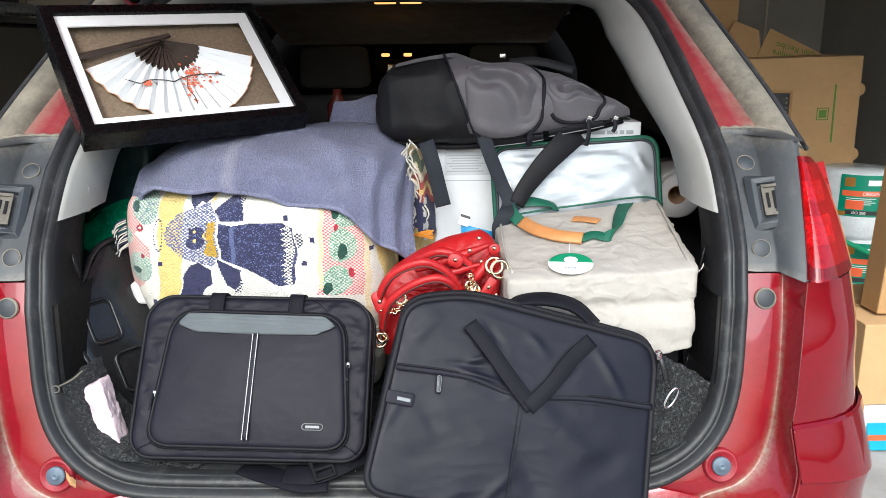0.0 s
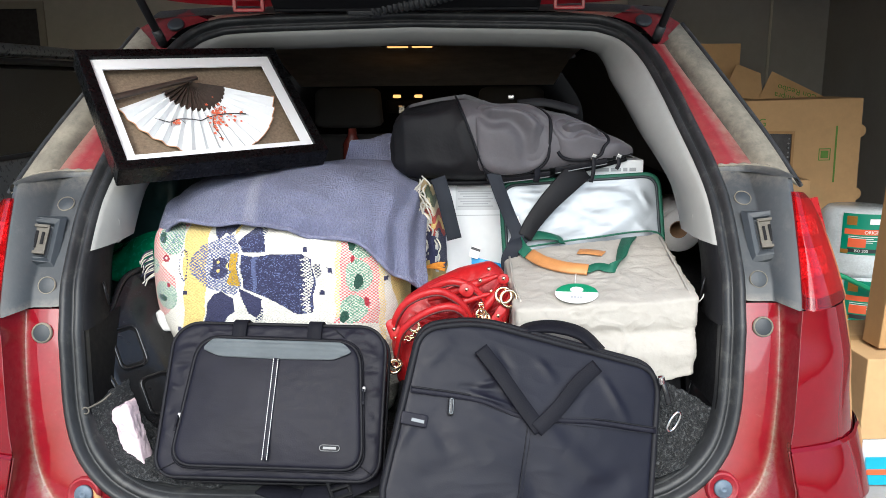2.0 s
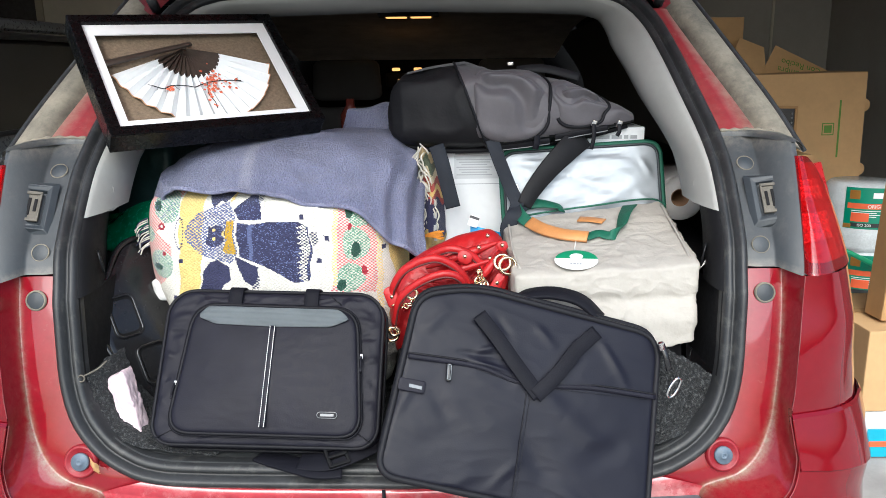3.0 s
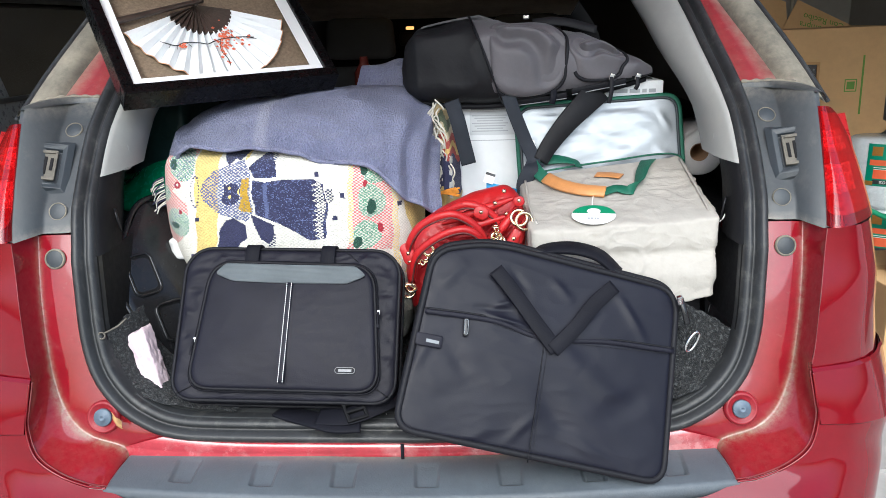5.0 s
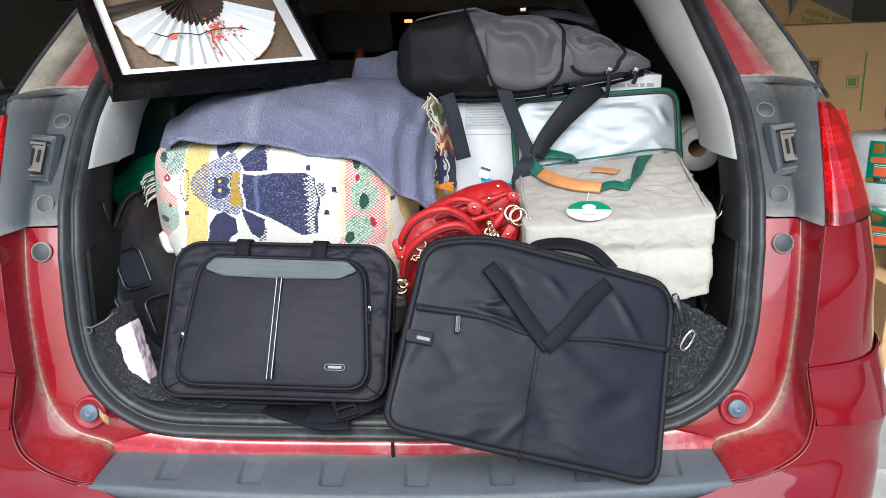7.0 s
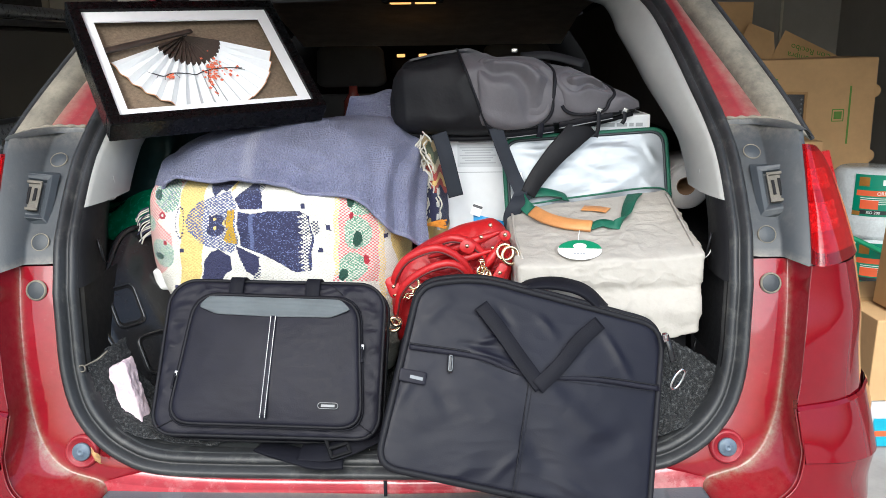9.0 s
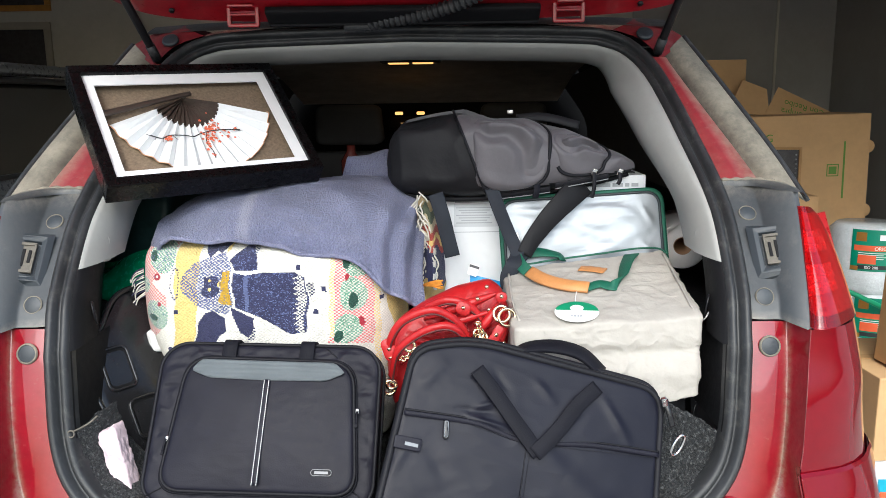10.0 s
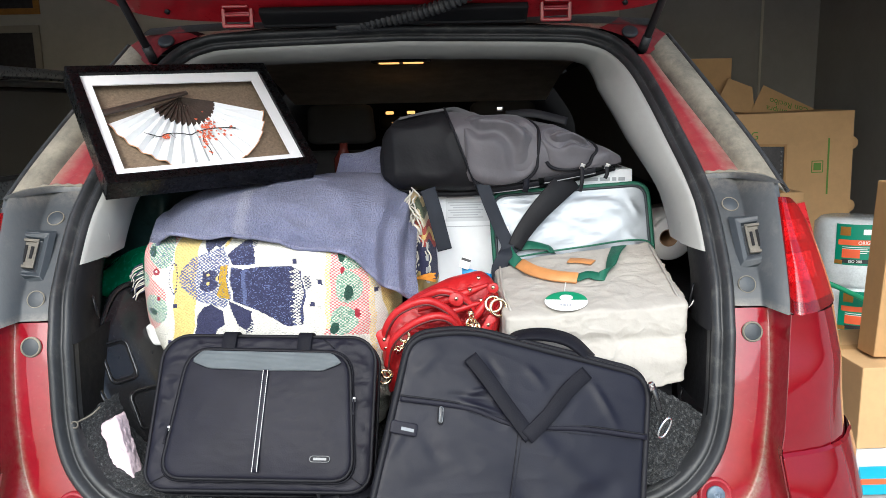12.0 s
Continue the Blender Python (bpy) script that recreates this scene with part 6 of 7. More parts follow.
def towel():
    t = thing("towel", "faded blue-grey terry towel draped over the blanket", "towel", at=(-0.25, 0.55, 1.2))
    rows = [[(-0.545, 0.80, 1.06), (-0.47, 0.84, 1.17), (-0.30, 0.85, 1.195), (-0.15, 0.85, 1.205), (-0.05, 0.83, 1.215), (0.01, 0.74, 1.20), (0.04, 0.66, 1.13)],
            [(-0.568, 0.60, 1.09), (-0.505, 0.60, 1.19), (-0.30, 0.60, 1.227), (-0.15, 0.60, 1.232), (-0.05, 0.60, 1.228), (0.008, 0.57, 1.202), (0.036, 0.54, 1.11)],
            [(-0.570, 0.47, 1.085), (-0.520, 0.44, 1.172), (-0.30, 0.43, 1.214), (-0.15, 0.43, 1.210), (-0.06, 0.43, 1.198), (0.0, 0.44, 1.165), (0.032, 0.45, 1.07)],
            [(-0.560, 0.41, 1.085), (-0.505, 0.365, 1.145), (-0.30, 0.350, 1.178), (-0.18, 0.350, 1.165), (-0.08, 0.352, 1.142), (-0.018, 0.37, 1.10), (0.036, 0.395, 1.03)],
            [(-0.538, 0.378, 1.088), (-0.470, 0.322, 1.142), (-0.32, 0.314, 1.140), (-0.19, 0.316, 1.114), (-0.088, 0.318, 1.086), (-0.030, 0.325, 1.030), (0.048, 0.35, 0.978)]]
    nu, nv = 120, 200
    g = net(rows, nu, nv)
    flat = g.reshape(-1, 3)
    for k in range(len(flat)):
        v = Vector(flat[k])
        j = (k % nv) / nv
        fold = 0.010 * math.sin(j * 62 + 5 * v.y + 2 * noise.noise(v * 6)) * min(1, max(0, j - 0.70) * 6)
        flat[k] += np.array(noise.noise_vector(Vector((v.x * 9, v.y * 5, v.z * 9)))) * 0.008 + np.array(noise.noise_vector(v * 26)) * 0.0025 + np.array((0, -0.5, 0.8)) * (0.026 * (0.2 - abs(noise.noise(Vector((v.x * 5 + v.z * 6, v.y * 4, v.z * 13 + v.x * 3))))) + 0.013 * (0.18 - abs(noise.noise(Vector((v.x * 15 + v.z * 9 + 4, v.y * 8, v.z * 24 + v.x * 5)))))) + np.array((0.3, -1, 0.3)) * fold
    faces = grid_faces(nu, nv)
    bm = build(flat, faces)
    bmesh.ops.recalc_face_normals(bm, faces=bm.faces[:])
    ob = part("cloth", bm, TOWEL, t)
    fc = flat[np.array(faces)].mean(1)
    tint = np.array((0.165, 0.177, 0.295)) * np.random.default_rng(6).uniform(0.9, 1.1, (len(faces), 1))
    band = np.exp(-((fc[:, 0] + 0.325) / 0.014) ** 4) * 0.45
    tint = tint * (1 - band[:, None]) + np.array((0.34, 0.34, 0.42)) * band[:, None]
    tinted(ob, tint)
    hem = g[-1]
    h = part("hem", tube(hem[::3], 0.0046, 6, 140), TOWEL, ob, "stitched hem")
    tinted(h, np.tile(np.array((0.22, 0.23, 0.37)), (len(h.data.polygons), 1)))
    flap = [[(-0.175, 0.74, 1.222), (-0.130, 0.72, 1.226), (-0.08, 0.70, 1.222), (-0.02, 0.68, 1.21)], [(-0.165, 0.735, 1.252), (-0.12, 0.73, 1.262), (-0.06, 0.73, 1.262), (-0.015, 0.72, 1.232)],
            [(-0.157, 0.74, 1.276), (-0.11, 0.755, 1.278), (-0.06, 0.77, 1.290), (-0.030, 0.76, 1.262)], [(-0.145, 0.79, 1.262), (-0.10, 0.81, 1.268), (-0.05, 0.83, 1.276), (-0.02, 0.82, 1.25)]]
    f = patch(flap, 24, 34)
    k = len(f.faces)
    ob2 = part("folded_corner", f, TOWEL, t, "turned-up corner of the towel")
    tinted(ob2, np.tile(np.array((0.165, 0.177, 0.295)), (len(ob2.data.polygons), 1)))
    return t


def knit_throw():
    """The patterned throw with tassels that hangs beside the towel."""
    t = thing("knit_throw", "multicoloured woven throw with cream tassels hanging beside the towel", "throw", at=(0.05, 0.6, 0.95))
    rows = [[(0.012, 0.60, 1.225), (0.035, 0.585, 1.222), (0.055, 0.60, 1.215)], [(0.015, 0.555, 1.16), (0.047, 0.530, 1.155), (0.070, 0.57, 1.15)], [(0.018, 0.545, 1.09), (0.054, 0.515, 1.085), (0.082, 0.57, 1.08)],
            [(0.015, 0.53, 1.02), (0.056, 0.510, 1.01), (0.086, 0.57, 1.0)], [(0.012, 0.52, 0.92), (0.05, 0.505, 0.92), (0.084, 0.57, 0.92)]]
    nu, nv = 100, 40
    g = net(rows, nu, nv).reshape(-1, 3)
    for k in range(len(g)):
        g[k] += np.array(noise.noise_vector(Vector(g[k]) * 28)) * 0.007
    faces = grid_faces(nu, nv)
    ob = part("cloth", build(g, faces), WOVEN, t, "red, cream and navy woven cloth")
    c = g[np.array(faces)].mean(1)
    col = np.tile(np.array(NAVY), (len(c), 1))
    s = c[:, 2] + 0.35 * (c[:, 0] - 0.05) + 0.01 * np.sin(c[:, 0] * 260)
    for lo, hi, cc in ((1.17, 1.20, (0.40, 0.30, 0.15)), (1.145, 1.17, (0.08, 0.10, 0.06)), (1.125, 1.145, (0.50, 0.42, 0.28)), (1.108, 1.125, (0.30, 0.05, 0.04)), (1.095, 1.108, (0.58, 0.40, 0.14)), (1.08, 1.095, (0.32, 0.05, 0.04)), (0.90, 1.0, (0.45, 0.33, 0.12))):
        col[(s > lo) & (s <= hi)] = cc
    spots = (np.floor(c[:, 2] / 0.014) % 2 == 0) & (np.abs(c[:, 0] - 0.062) < 0.004) & (s < 1.08)
    col[spots] = (0.5, 0.5, 0.5)
    tinted(ob, col)
    rng = random.Random(9)
    for i in range(46):
        z0 = 1.205 - 0.0045 * i + 0.006 * rng.random()
        x0 = 0.022 + 0.018 * rng.random() + (0.012 if i > 18 else 0)
        y0 = 0.522 + 0.01 * rng.random()
        dx, ln = rng.uniform(-0.016, 0.020), rng.uniform(0.022, 0.05)
        part("tassel", tube([(x0, y0, z0), (x0 + dx * 0.5 + rng.uniform(-0.006, 0.006), y0 - 0.012, z0 - ln * 0.25), (x0 + dx, y0 - 0.010, z0 - ln * 0.6), (x0 + dx * rng.uniform(0.4, 1.4), y0 - 0.006, z0 - ln)], 0.0019, 5, 12), YARN_WHITE, ob)
    for i in range(12):
        a = rng.uniform(-0.2, 0.5)
        part("tassel", tube([(0.030, 0.49, 0.998), (0.050, 0.475, 1.004 + 0.012 * a), (0.072 + 0.012 * rng.random(), 0.47, 1.002 + 0.03 * a)], 0.0019, 5, 10), YARN_ORANGE, ob, "orange tassel")


def handbag():
    t = thing("handbag", "slouchy red leather handbag with gold rings and chain", "handbag", at=(0.1, 0.3, 0.82))
    m = on((-0.04, 0.255, 0.80), (0.225, 0.262, 0.80), (-0.04, 0.325, 1.06))
    inv = m.inverted()
    pts = [(inv @ Vector(p))[:2] for p in ((-0.02, 0.27, 0.80), (0.22, 0.27, 0.80), (0.224, 0.29, 0.93), (0.222, 0.30, 0.985), (0.205, 0.32, 1.035), (0.180, 0.32, 1.056), (0.11, 0.32, 1.040), (0.045, 0.31, 1.012), (-0.004, 0.30, 0.982), (-0.028, 0.29, 0.945), (-0.034, 0.28, 0.88))]
    body = part("body", moved(cushion(rounded_poly(pts, 0.012, 4), 0.11, 0.045, 0.020, 130, 22, 0.014, 17, 4), m @ pose(0, 0, -0.09)), LEATHER_RED, t, "crumpled red leather body")
    rng = random.Random(3)
    for a, b, c, w in (((0.045, 0.262, 0.985), (0.11, 0.245, 1.012), (0.19, 0.255, 1.038), 0.010), ((0.03, 0.25, 0.955), (0.10, 0.232, 0.985), (0.175, 0.24, 1.005), 0.009), ((0.13, 0.235, 0.95), (0.165, 0.23, 0.985), (0.20, 0.25, 1.03), 0.009), ((0.185, 0.235, 0.92), (0.195, 0.235, 0.955), (0.21, 0.25, 1.0), 0.010), ((0.0, 0.24, 0.90), (0.03, 0.232, 0.93), (0.08, 0.23, 0.955), 0.008)):
        part("gather", tube([a, b, c], lambda s, w=w: w * (0.35 + 0.65 * math.sin(math.pi * s)), 10, 24), LEATHER_RED, body)
    for pts3, r in (([(-0.024, 0.225, 0.925), (-0.016, 0.212, 0.965), (0.009, 0.205, 1.000), (0.058, 0.200, 1.020), (0.092, 0.205, 1.008), (0.116, 0.21, 0.985), (0.130, 0.22, 0.955)], 0.0085),
                    ([(-0.018, 0.215, 0.885), (-0.004, 0.200, 0.940), (0.036, 0.192, 0.976), (0.082, 0.190, 0.992), (0.111, 0.195, 0.980), (0.124, 0.205, 0.95)], 0.0080),
                    ([(0.050, 0.25, 1.012), (0.090, 0.238, 1.030), (0.125, 0.236, 1.022), (0.150, 0.24, 1.000), (0.158, 0.245, 0.975)], 0.0085)):
        h = part("handle", tube(pts3, r, 12, 60), LEATHER_RED, t, "rolled red leather handle")
        part("handle_edge", tube([(x + 0.001, y - r * 0.75, z - r * 0.72) for x, y, z in pts3], 0.0022, 6, 60), LEATHER_EDGE, h, "dark raw edge")
    for x, y, z, w, hgt, rz in ((-0.022, 0.215, 0.938, 0.026, 0.044, 20), (0.122, 0.228, 1.015, 0.030, 0.026, -25), (0.185, 0.222, 0.962, 0.020, 0.045, -30), (0.196, 0.235, 1.035, 0.022, 0.02, 10)):
        tb = part("tab", moved(cushion(rounded_rect(w, hgt, w * 0.4), 0.005, 0.002, 0.002, 40, 5), Matrix.Translation((x, y, z)) @ pose(0, 0, 0, 78, 0, 0) @ pose(0, 0, 0, 0, 0, rz)), LEATHER_RED, body, "stitched leather tab")
        part("rivet", moved(lathe([(0, 0), (0.0042, 0), (0.0036, 0.0025), (0, 0.0034)], 14), Matrix.Translation((x, y - 0.006, z + 0.003)) @ pose(0, 0, 0, 80, 0, 0)), GOLD, tb, "gold rivet")
    ring = [(0.0165 * math.cos(a), 0.0165 * math.sin(a), 0) for a in np.linspace(0, 2 * math.pi, 14, endpoint=False)]
    for (x, y, z), k, rot in (((0.206, 0.222, 0.998), 1.0, (70, 40, 0)), ((0.196, 0.226, 1.004), 0.95, (60, -20, 20)), ((0.151, 0.215, 0.968), 0.62, (80, 0, 20)), ((0.160, 0.213, 0.962), 0.55, (40, 50, 0)), ((0.018, 0.205, 0.948), 0.60, (75, 30, 0)), ((-0.024, 0.20, 0.866), 0.80, (80, 50, 0)), ((-0.018, 0.20, 0.872), 0.6, (30, 10, 0))):
        part("gold_ring", moved(tube(ring, 0.0033 / k, 8, 40, True), Matrix.Translation((x, y, z)) @ pose(0, 0, 0, *rot) @ Matrix.Scale(k, 4)), GOLD, t, "pale gold ring")
    link = [(0.0058 * math.cos(a), 0.0038 * math.sin(a), 0) for a in np.linspace(0, 2 * math.pi, 10, endpoint=False)]
    path1 = catmull([(0.150, 0.214, 0.990), (0.152, 0.212, 0.978), (0.148, 0.212, 0.962), (0.158, 0.212, 0.956)], 8)
    path2 = catmull([(-0.018, 0.205, 0.926), (0.002, 0.200, 0.924), (0.020, 0.198, 0.932), (0.030, 0.20, 0.945)], 8)
    for i, p in enumerate(list(path1) + list(path2)):
        part("chain_link", moved(tube(link, 0.0017, 6, 20, True), Matrix.Translation(p) @ pose(0, 0, 0, 70 if i % 2 else 20, 40 * (i % 2), 30 * i)), GOLD, t, "gold chain link")
    for x, y, z in ((0.168, 0.243, 1.054), (0.172, 0.236, 1.01), (0.200, 0.228, 0.945), (0.066, 0.208, 0.955), (0.150, 0.236, 1.032)):
        part("rivet", moved(lathe([(0, 0), (0.0042, 0), (0.0036, 0.0025), (0, 0.0034)], 14), Matrix.Translation((x, y, z)) @ pose(0, 0, 0, 75, 0, 0)), GOLD, body, "gold rivet")


def shadow_box():
    t = thing("shadow_box_frame", "black shadow-box frame holding a white folding fan", "picture frame", at=(-0.45, 0.5, 1.24))
    K = 0.95
    W, H = 0.43 * K, 0.321 * K
    m = on((-0.545, 0.269, 1.271), (-0.212, 0.506, 1.282), (-0.681, 0.450, 1.475))
    B, Dp = 0.024, 0.048

    def rail(w, h, cx, cy):
        return moved(box(w, h, Dp, 0.0025), m @ pose(cx, cy, -Dp + 0.006))
    for w, h, cx, cy in ((W + 2 * B, B, W / 2, -B / 2), (W + 2 * B, B, W / 2, H + B / 2), (B, H, -B / 2, H / 2), (B, H, W + B / 2, H / 2)):
        part("frame_rail", rail(w, h, cx, cy), FRAME_BLACK, t, "black lacquered rail")
    part("back_board", moved(box(W, H, 0.003, 0), m @ pose(W / 2, H / 2, -Dp + 0.004)), FRAME_BLACK, t)
    part("backing", moved(box(W - 0.004, H - 0.004, 0.002, 0), m @ pose(W / 2, H / 2, -0.027)), BACKING, t, "brown swirl-patterned backing paper")
    for w, h, cx, cy in ((W, 0.020, W / 2, 0.010), (W, 0.031, W / 2, H - 0.0155), (0.020, H - 0.051, 0.010, H / 2 - 0.0055), (0.026, H - 0.051, W - 0.013, H / 2 - 0.0055)):
        part("mat_board", moved(box(w, h, 0.003, 0), m @ pose(cx, cy, -0.006)), MATBOARD, t, "white mat board")
    px, py = 0.211, 0.253
    m = m @ Matrix.Scale(K, 4)
    a0, a1, n = 198, 346, 16
    fan = part("fan", moved(lathe([(0, 0), (0.006, 0), (0.006, 0.006), (0, 0.007)], 16), m @ pose(px, py, -0.018)), FAN_DARK, t, "folding fan with dark ribs and white leaf")

    def at(a, k, h):
        rx, ry = 0.192, 0.238
        return (px + k * rx * math.cos(radians(a)), py + k * ry * math.sin(radians(a)), h)
    for i in range(n):
        for half in range(2):
            c0, c1 = (0.0, 0.64) if half == 0 else (0.64, 1.0)
            b0, b1 = a0 + (a1 - a0) * (i + c0) / n, a0 + (a1 - a0) * (i + c1) / n
            h0, h1 = (-0.0230, -0.0120) if half == 0 else (-0.0120, -0.0230)
            k0, k1 = (1.0, 1.013) if half == 0 else (1.013, 1.0)
            part("pleat", moved(build([at(b0, 0.40, h0), at(b1, 0.40, h1), at(b1, k1, h1), at(b0, k0, h0)], [(0, 1, 2, 3)], False), m), FAN_WHITE, fan, normals=False)
        b0, b1 = a0 + (a1 - a0) * (i + 0.05) / n, a0 + (a1 - a0) * (i + 0.85) / n
        part("rib", moved(build([at(b0, 0.03, -0.020), at(b1, 0.03, -0.017), at(b1, 0.412, -0.0125), at(b0, 0.412, -0.0165), at(b0, 0.03, -0.022), at(b1, 0.03, -0.022), at(b1, 0.412, -0.022), at(b0, 0.412, -0.022)], [(0, 1, 2, 3), (0, 1, 5, 4), (1, 2, 6, 5), (2, 3, 7, 6), (3, 0, 4, 7)], False), m), FAN_DARK, fan)
    part("leaf_edge", moved(tube([at(a0 + (a1 - a0) * (i // 2 + 0.64 * (i % 2)) / n, 1.002 + 0.013 * (i % 2), -0.0215 + 0.010 * (i % 2)) for i in range(2 * n + 1)], 0.0012, 5, 150), m), FAN_EDGE, fan, "peach paper edge")
    part("guard_stick", moved(strap([(px + 0.018, py + 0.006, -0.010), (px - 0.07, py - 0.018, -0.010), (px - 0.193, py - 0.052, -0.010)], (0.3, 1, 0), lambda s: 0.010 + 0.006 * s, 0.006), m), FAN_DARK, fan, "dark guard stick")
    br = [(0.102, 0.130), (0.125, 0.121), (0.145, 0.126), (0.178, 0.124), (0.195, 0.120), (0.211, 0.125), (0.240, 0.132), (0.275, 0.135), (0.307, 0.130)]
    part("branch", moved(tube([(x, y + 0.002 * math.sin(90 * x), -0.0122) for x, y in br], 0.0013, 5, 60), m), INK_BLACK, fan, "painted black branch")
    part("branch", moved(tube([(x, y, -0.0125) for x, y in ((0.226, 0.128), (0.218, 0.095), (0.224, 0.070), (0.223, 0.048))], 0.0010, 5, 30), m), INK_BLACK, fan, "painted black branch")
    for tw in (((0.102, 0.130), (0.094, 0.136)), ((0.115, 0.125), (0.108, 0.115)), ((0.128, 0.121), (0.124, 0.108)), ((0.150, 0.126), (0.158, 0.112)), ((0.29, 0.134), (0.302, 0.142)), ((0.298, 0.131), (0.312, 0.126)), ((0.24, 0.134), (0.236, 0.165)), ((0.256, 0.135), (0.262, 0.16))):
        part("twig", moved(tube([(x, y, -0.0125) for x, y in tw], 0.0006, 5), m), INK_BLACK, fan)
    rng = random.Random(8)

    def blossoms(cx, cy, sx, sy, k):
        for _ in range(k):
            r = rng.uniform(0.0016, 0.0040)
            x, y = cx + rng.gauss(0, sx), cy + rng.gauss(0, sy)
            o = [(r * (1 + 0.3 * math.cos(5 * a)) * math.cos(a), r * (1 + 0.3 * math.cos(5 * a)) * math.sin(a)) for a in np.linspace(0, 2 * math.pi, 20, endpoint=False)]
            part("blossom", moved(cushion(o, 0.0005, 0.0002, 0.0003, 20, 3), m @ pose(x, y, -0.0128 + rng.uniform(0, 0.0008))), CORAL, fan)
    blossoms(0.245, 0.140, 0.014, 0.014, 44)
    blossoms(0.230, 0.112, 0.009, 0.009, 14)
    blossoms(0.137, 0.120, 0.007, 0.004, 9)
    blossoms(0.262, 0.118, 0.008, 0.008, 6)
    blossoms(0.222, 0.075, 0.003, 0.014, 5)
    blossoms(0.295, 0.136, 0.004, 0.003, 3)


def side_things():
    t = thing("plastic_tray", "moulded black plastic tray standing on edge", "tray", at=(-0.55, 0.25, 0.68))
    m = on((-0.525, 0.180, 0.715), (-0.410, 0.330, 0.715), (-0.600, 0.270, 0.935))
    base = moved(cushion(rounded_poly([(0.01, -0.04), (0.20, -0.04), (0.22, 0.345), (0.085, 0.345), (-0.035, 0.215)], 0.02), 0.010, 0.004, 0, 90, 6), m)
    part("shell", base, TRAY, t, "black moulded shell")
    for cx, cy, w, h in ((0.030, 0.195, 0.058, 0.085), (0.060, 0.085, 0.066, 0.080)):
        cup = part("cup", moved(cushion(rounded_rect(w, h, 0.014), 0.003, 0.001, -0.006, 60, 8), m @ pose(cx, cy, 0.009)), TRIM_BLACK, t, "moulded recess")
        part("cup_rim", ribbon_outline(rounded_rect(w, h, 0.014), 0.0038, m @ pose(cx, cy, 0.009), 0.002, 60), TRAY, cup)
    part("rim", moved(tube([(0.0, -0.01, 0.012), (-0.020, 0.10, 0.012), (-0.034, 0.205, 0.012), (0.02, 0.28, 0.012), (0.085, 0.345, 0.012), (0.20, 0.348, 0.012)], 0.006, 8, 50), m), TRAY, t)
    crumple = soft_box([(-0.523, 0.085, 0.712), (-0.490, 0.085, 0.714), (-0.486, 0.120, 0.712), (-0.519, 0.120, 0.710), (-0.562, 0.112, 0.815), (-0.526, 0.112, 0.830), (-0.522, 0.147, 0.830), (-0.556, 0.147, 0.815)], 26, 0.16, 0.0045, 42, 1)
    solid("tissue_pack", crumple, PINK_PAPER, "crumpled pale pink paper packet beside the tray", "packet")
    for sd in (1, -1):
        rows = [[(-0.592, 0.078, 0.826), (-0.567, 0.10, 0.848), (-0.53, 0.14, 0.870)], [(-0.582, 0.060, 0.775), (-0.555, 0.10, 0.785), (-0.528, 0.17, 0.79)], [(-0.545, 0.052, 0.738), (-0.515, 0.10, 0.735), (-0.50, 0.20, 0.735)], [(-0.49, 0.048, 0.711), (-0.47, 0.10, 0.710), (-0.45, 0.20, 0.705)], [(-0.42, 0.046, 0.697), (-0.40, 0.10, 0.697), (-0.38, 0.20, 0.69)], [(-0.34, 0.048, 0.688), (-0.33, 0.10, 0.688), (-0.32, 0.20, 0.68)]]
        if sd > 0:
            rows = [[(0.592, 0.090, 0.806), (0.552, 0.105, 0.835), (0.49, 0.12, 0.865)], [(0.580, 0.068, 0.765), (0.54, 0.10, 0.775), (0.48, 0.11, 0.795)], [(0.545, 0.055, 0.736), (0.52, 0.085, 0.735), (0.47, 0.09, 0.735)], [(0.49, 0.048, 0.710), (0.47, 0.075, 0.706), (0.45, 0.08, 0.70)], [(0.40, 0.046, 0.692), (0.39, 0.07, 0.69), (0.38, 0.10, 0.69)]]
        g = net(rows, 60, 50).reshape(-1, 3)
        for k in range(len(g)):
            g[k] += np.array(noise.noise_vector(Vector(g[k]) * 40)) * 0.005 + np.array(noise.noise_vector(Vector(g[k]) * 160)) * 0.003
        solid("carpet_flap", build(g, grid_faces(60, 50)), CARPET, "speckled black carpet flap pushed up in the corner", "carpet", "carpet flaps")
    clip = thing("carpet_clip", "frayed metal clip on the carpet corner", "clip", at=(-0.58, 0.07, 0.835))
    part("ring", moved(tube([(0.006 * math.cos(a), 0.006 * math.sin(a), 0) for a in np.linspace(0, 6.28, 10, endpoint=False)], 0.0016, 6, 24, True), pose(-0.584, 0.070, 0.834, 80, 0, 0)), STEEL_DUSTY, clip)
    part("wire", tube([(-0.580, 0.072, 0.838), (-0.56, 0.085, 0.846), (-0.545, 0.095, 0.858)], 0.0018, 6), STEEL_DUSTY, clip)
    g = net([[(-0.72, 0.56, 1.05), (-0.64, 0.52, 1.07), (-0.57, 0.50, 1.10)], [(-0.71, 0.50, 1.01), (-0.63, 0.47, 1.035), (-0.56, 0.45, 1.05)], [(-0.70, 0.48, 0.985), (-0.62, 0.45, 0.975), (-0.555, 0.43, 0.985)], [(-0.69, 0.52, 0.96), (-0.62, 0.50, 0.94), (-0.55, 0.50, 0.92)]], 40, 40).reshape(-1, 3)
    for k in range(len(g)):
        g[k] += np.array(noise.noise_vector(Vector(g[k]) * 22)) * 0.010
    solid("plastic_bag", build(g, grid_faces(40, 40)), GREEN_FILM, "crumpled glossy green plastic bag beside the blanket", "bag")
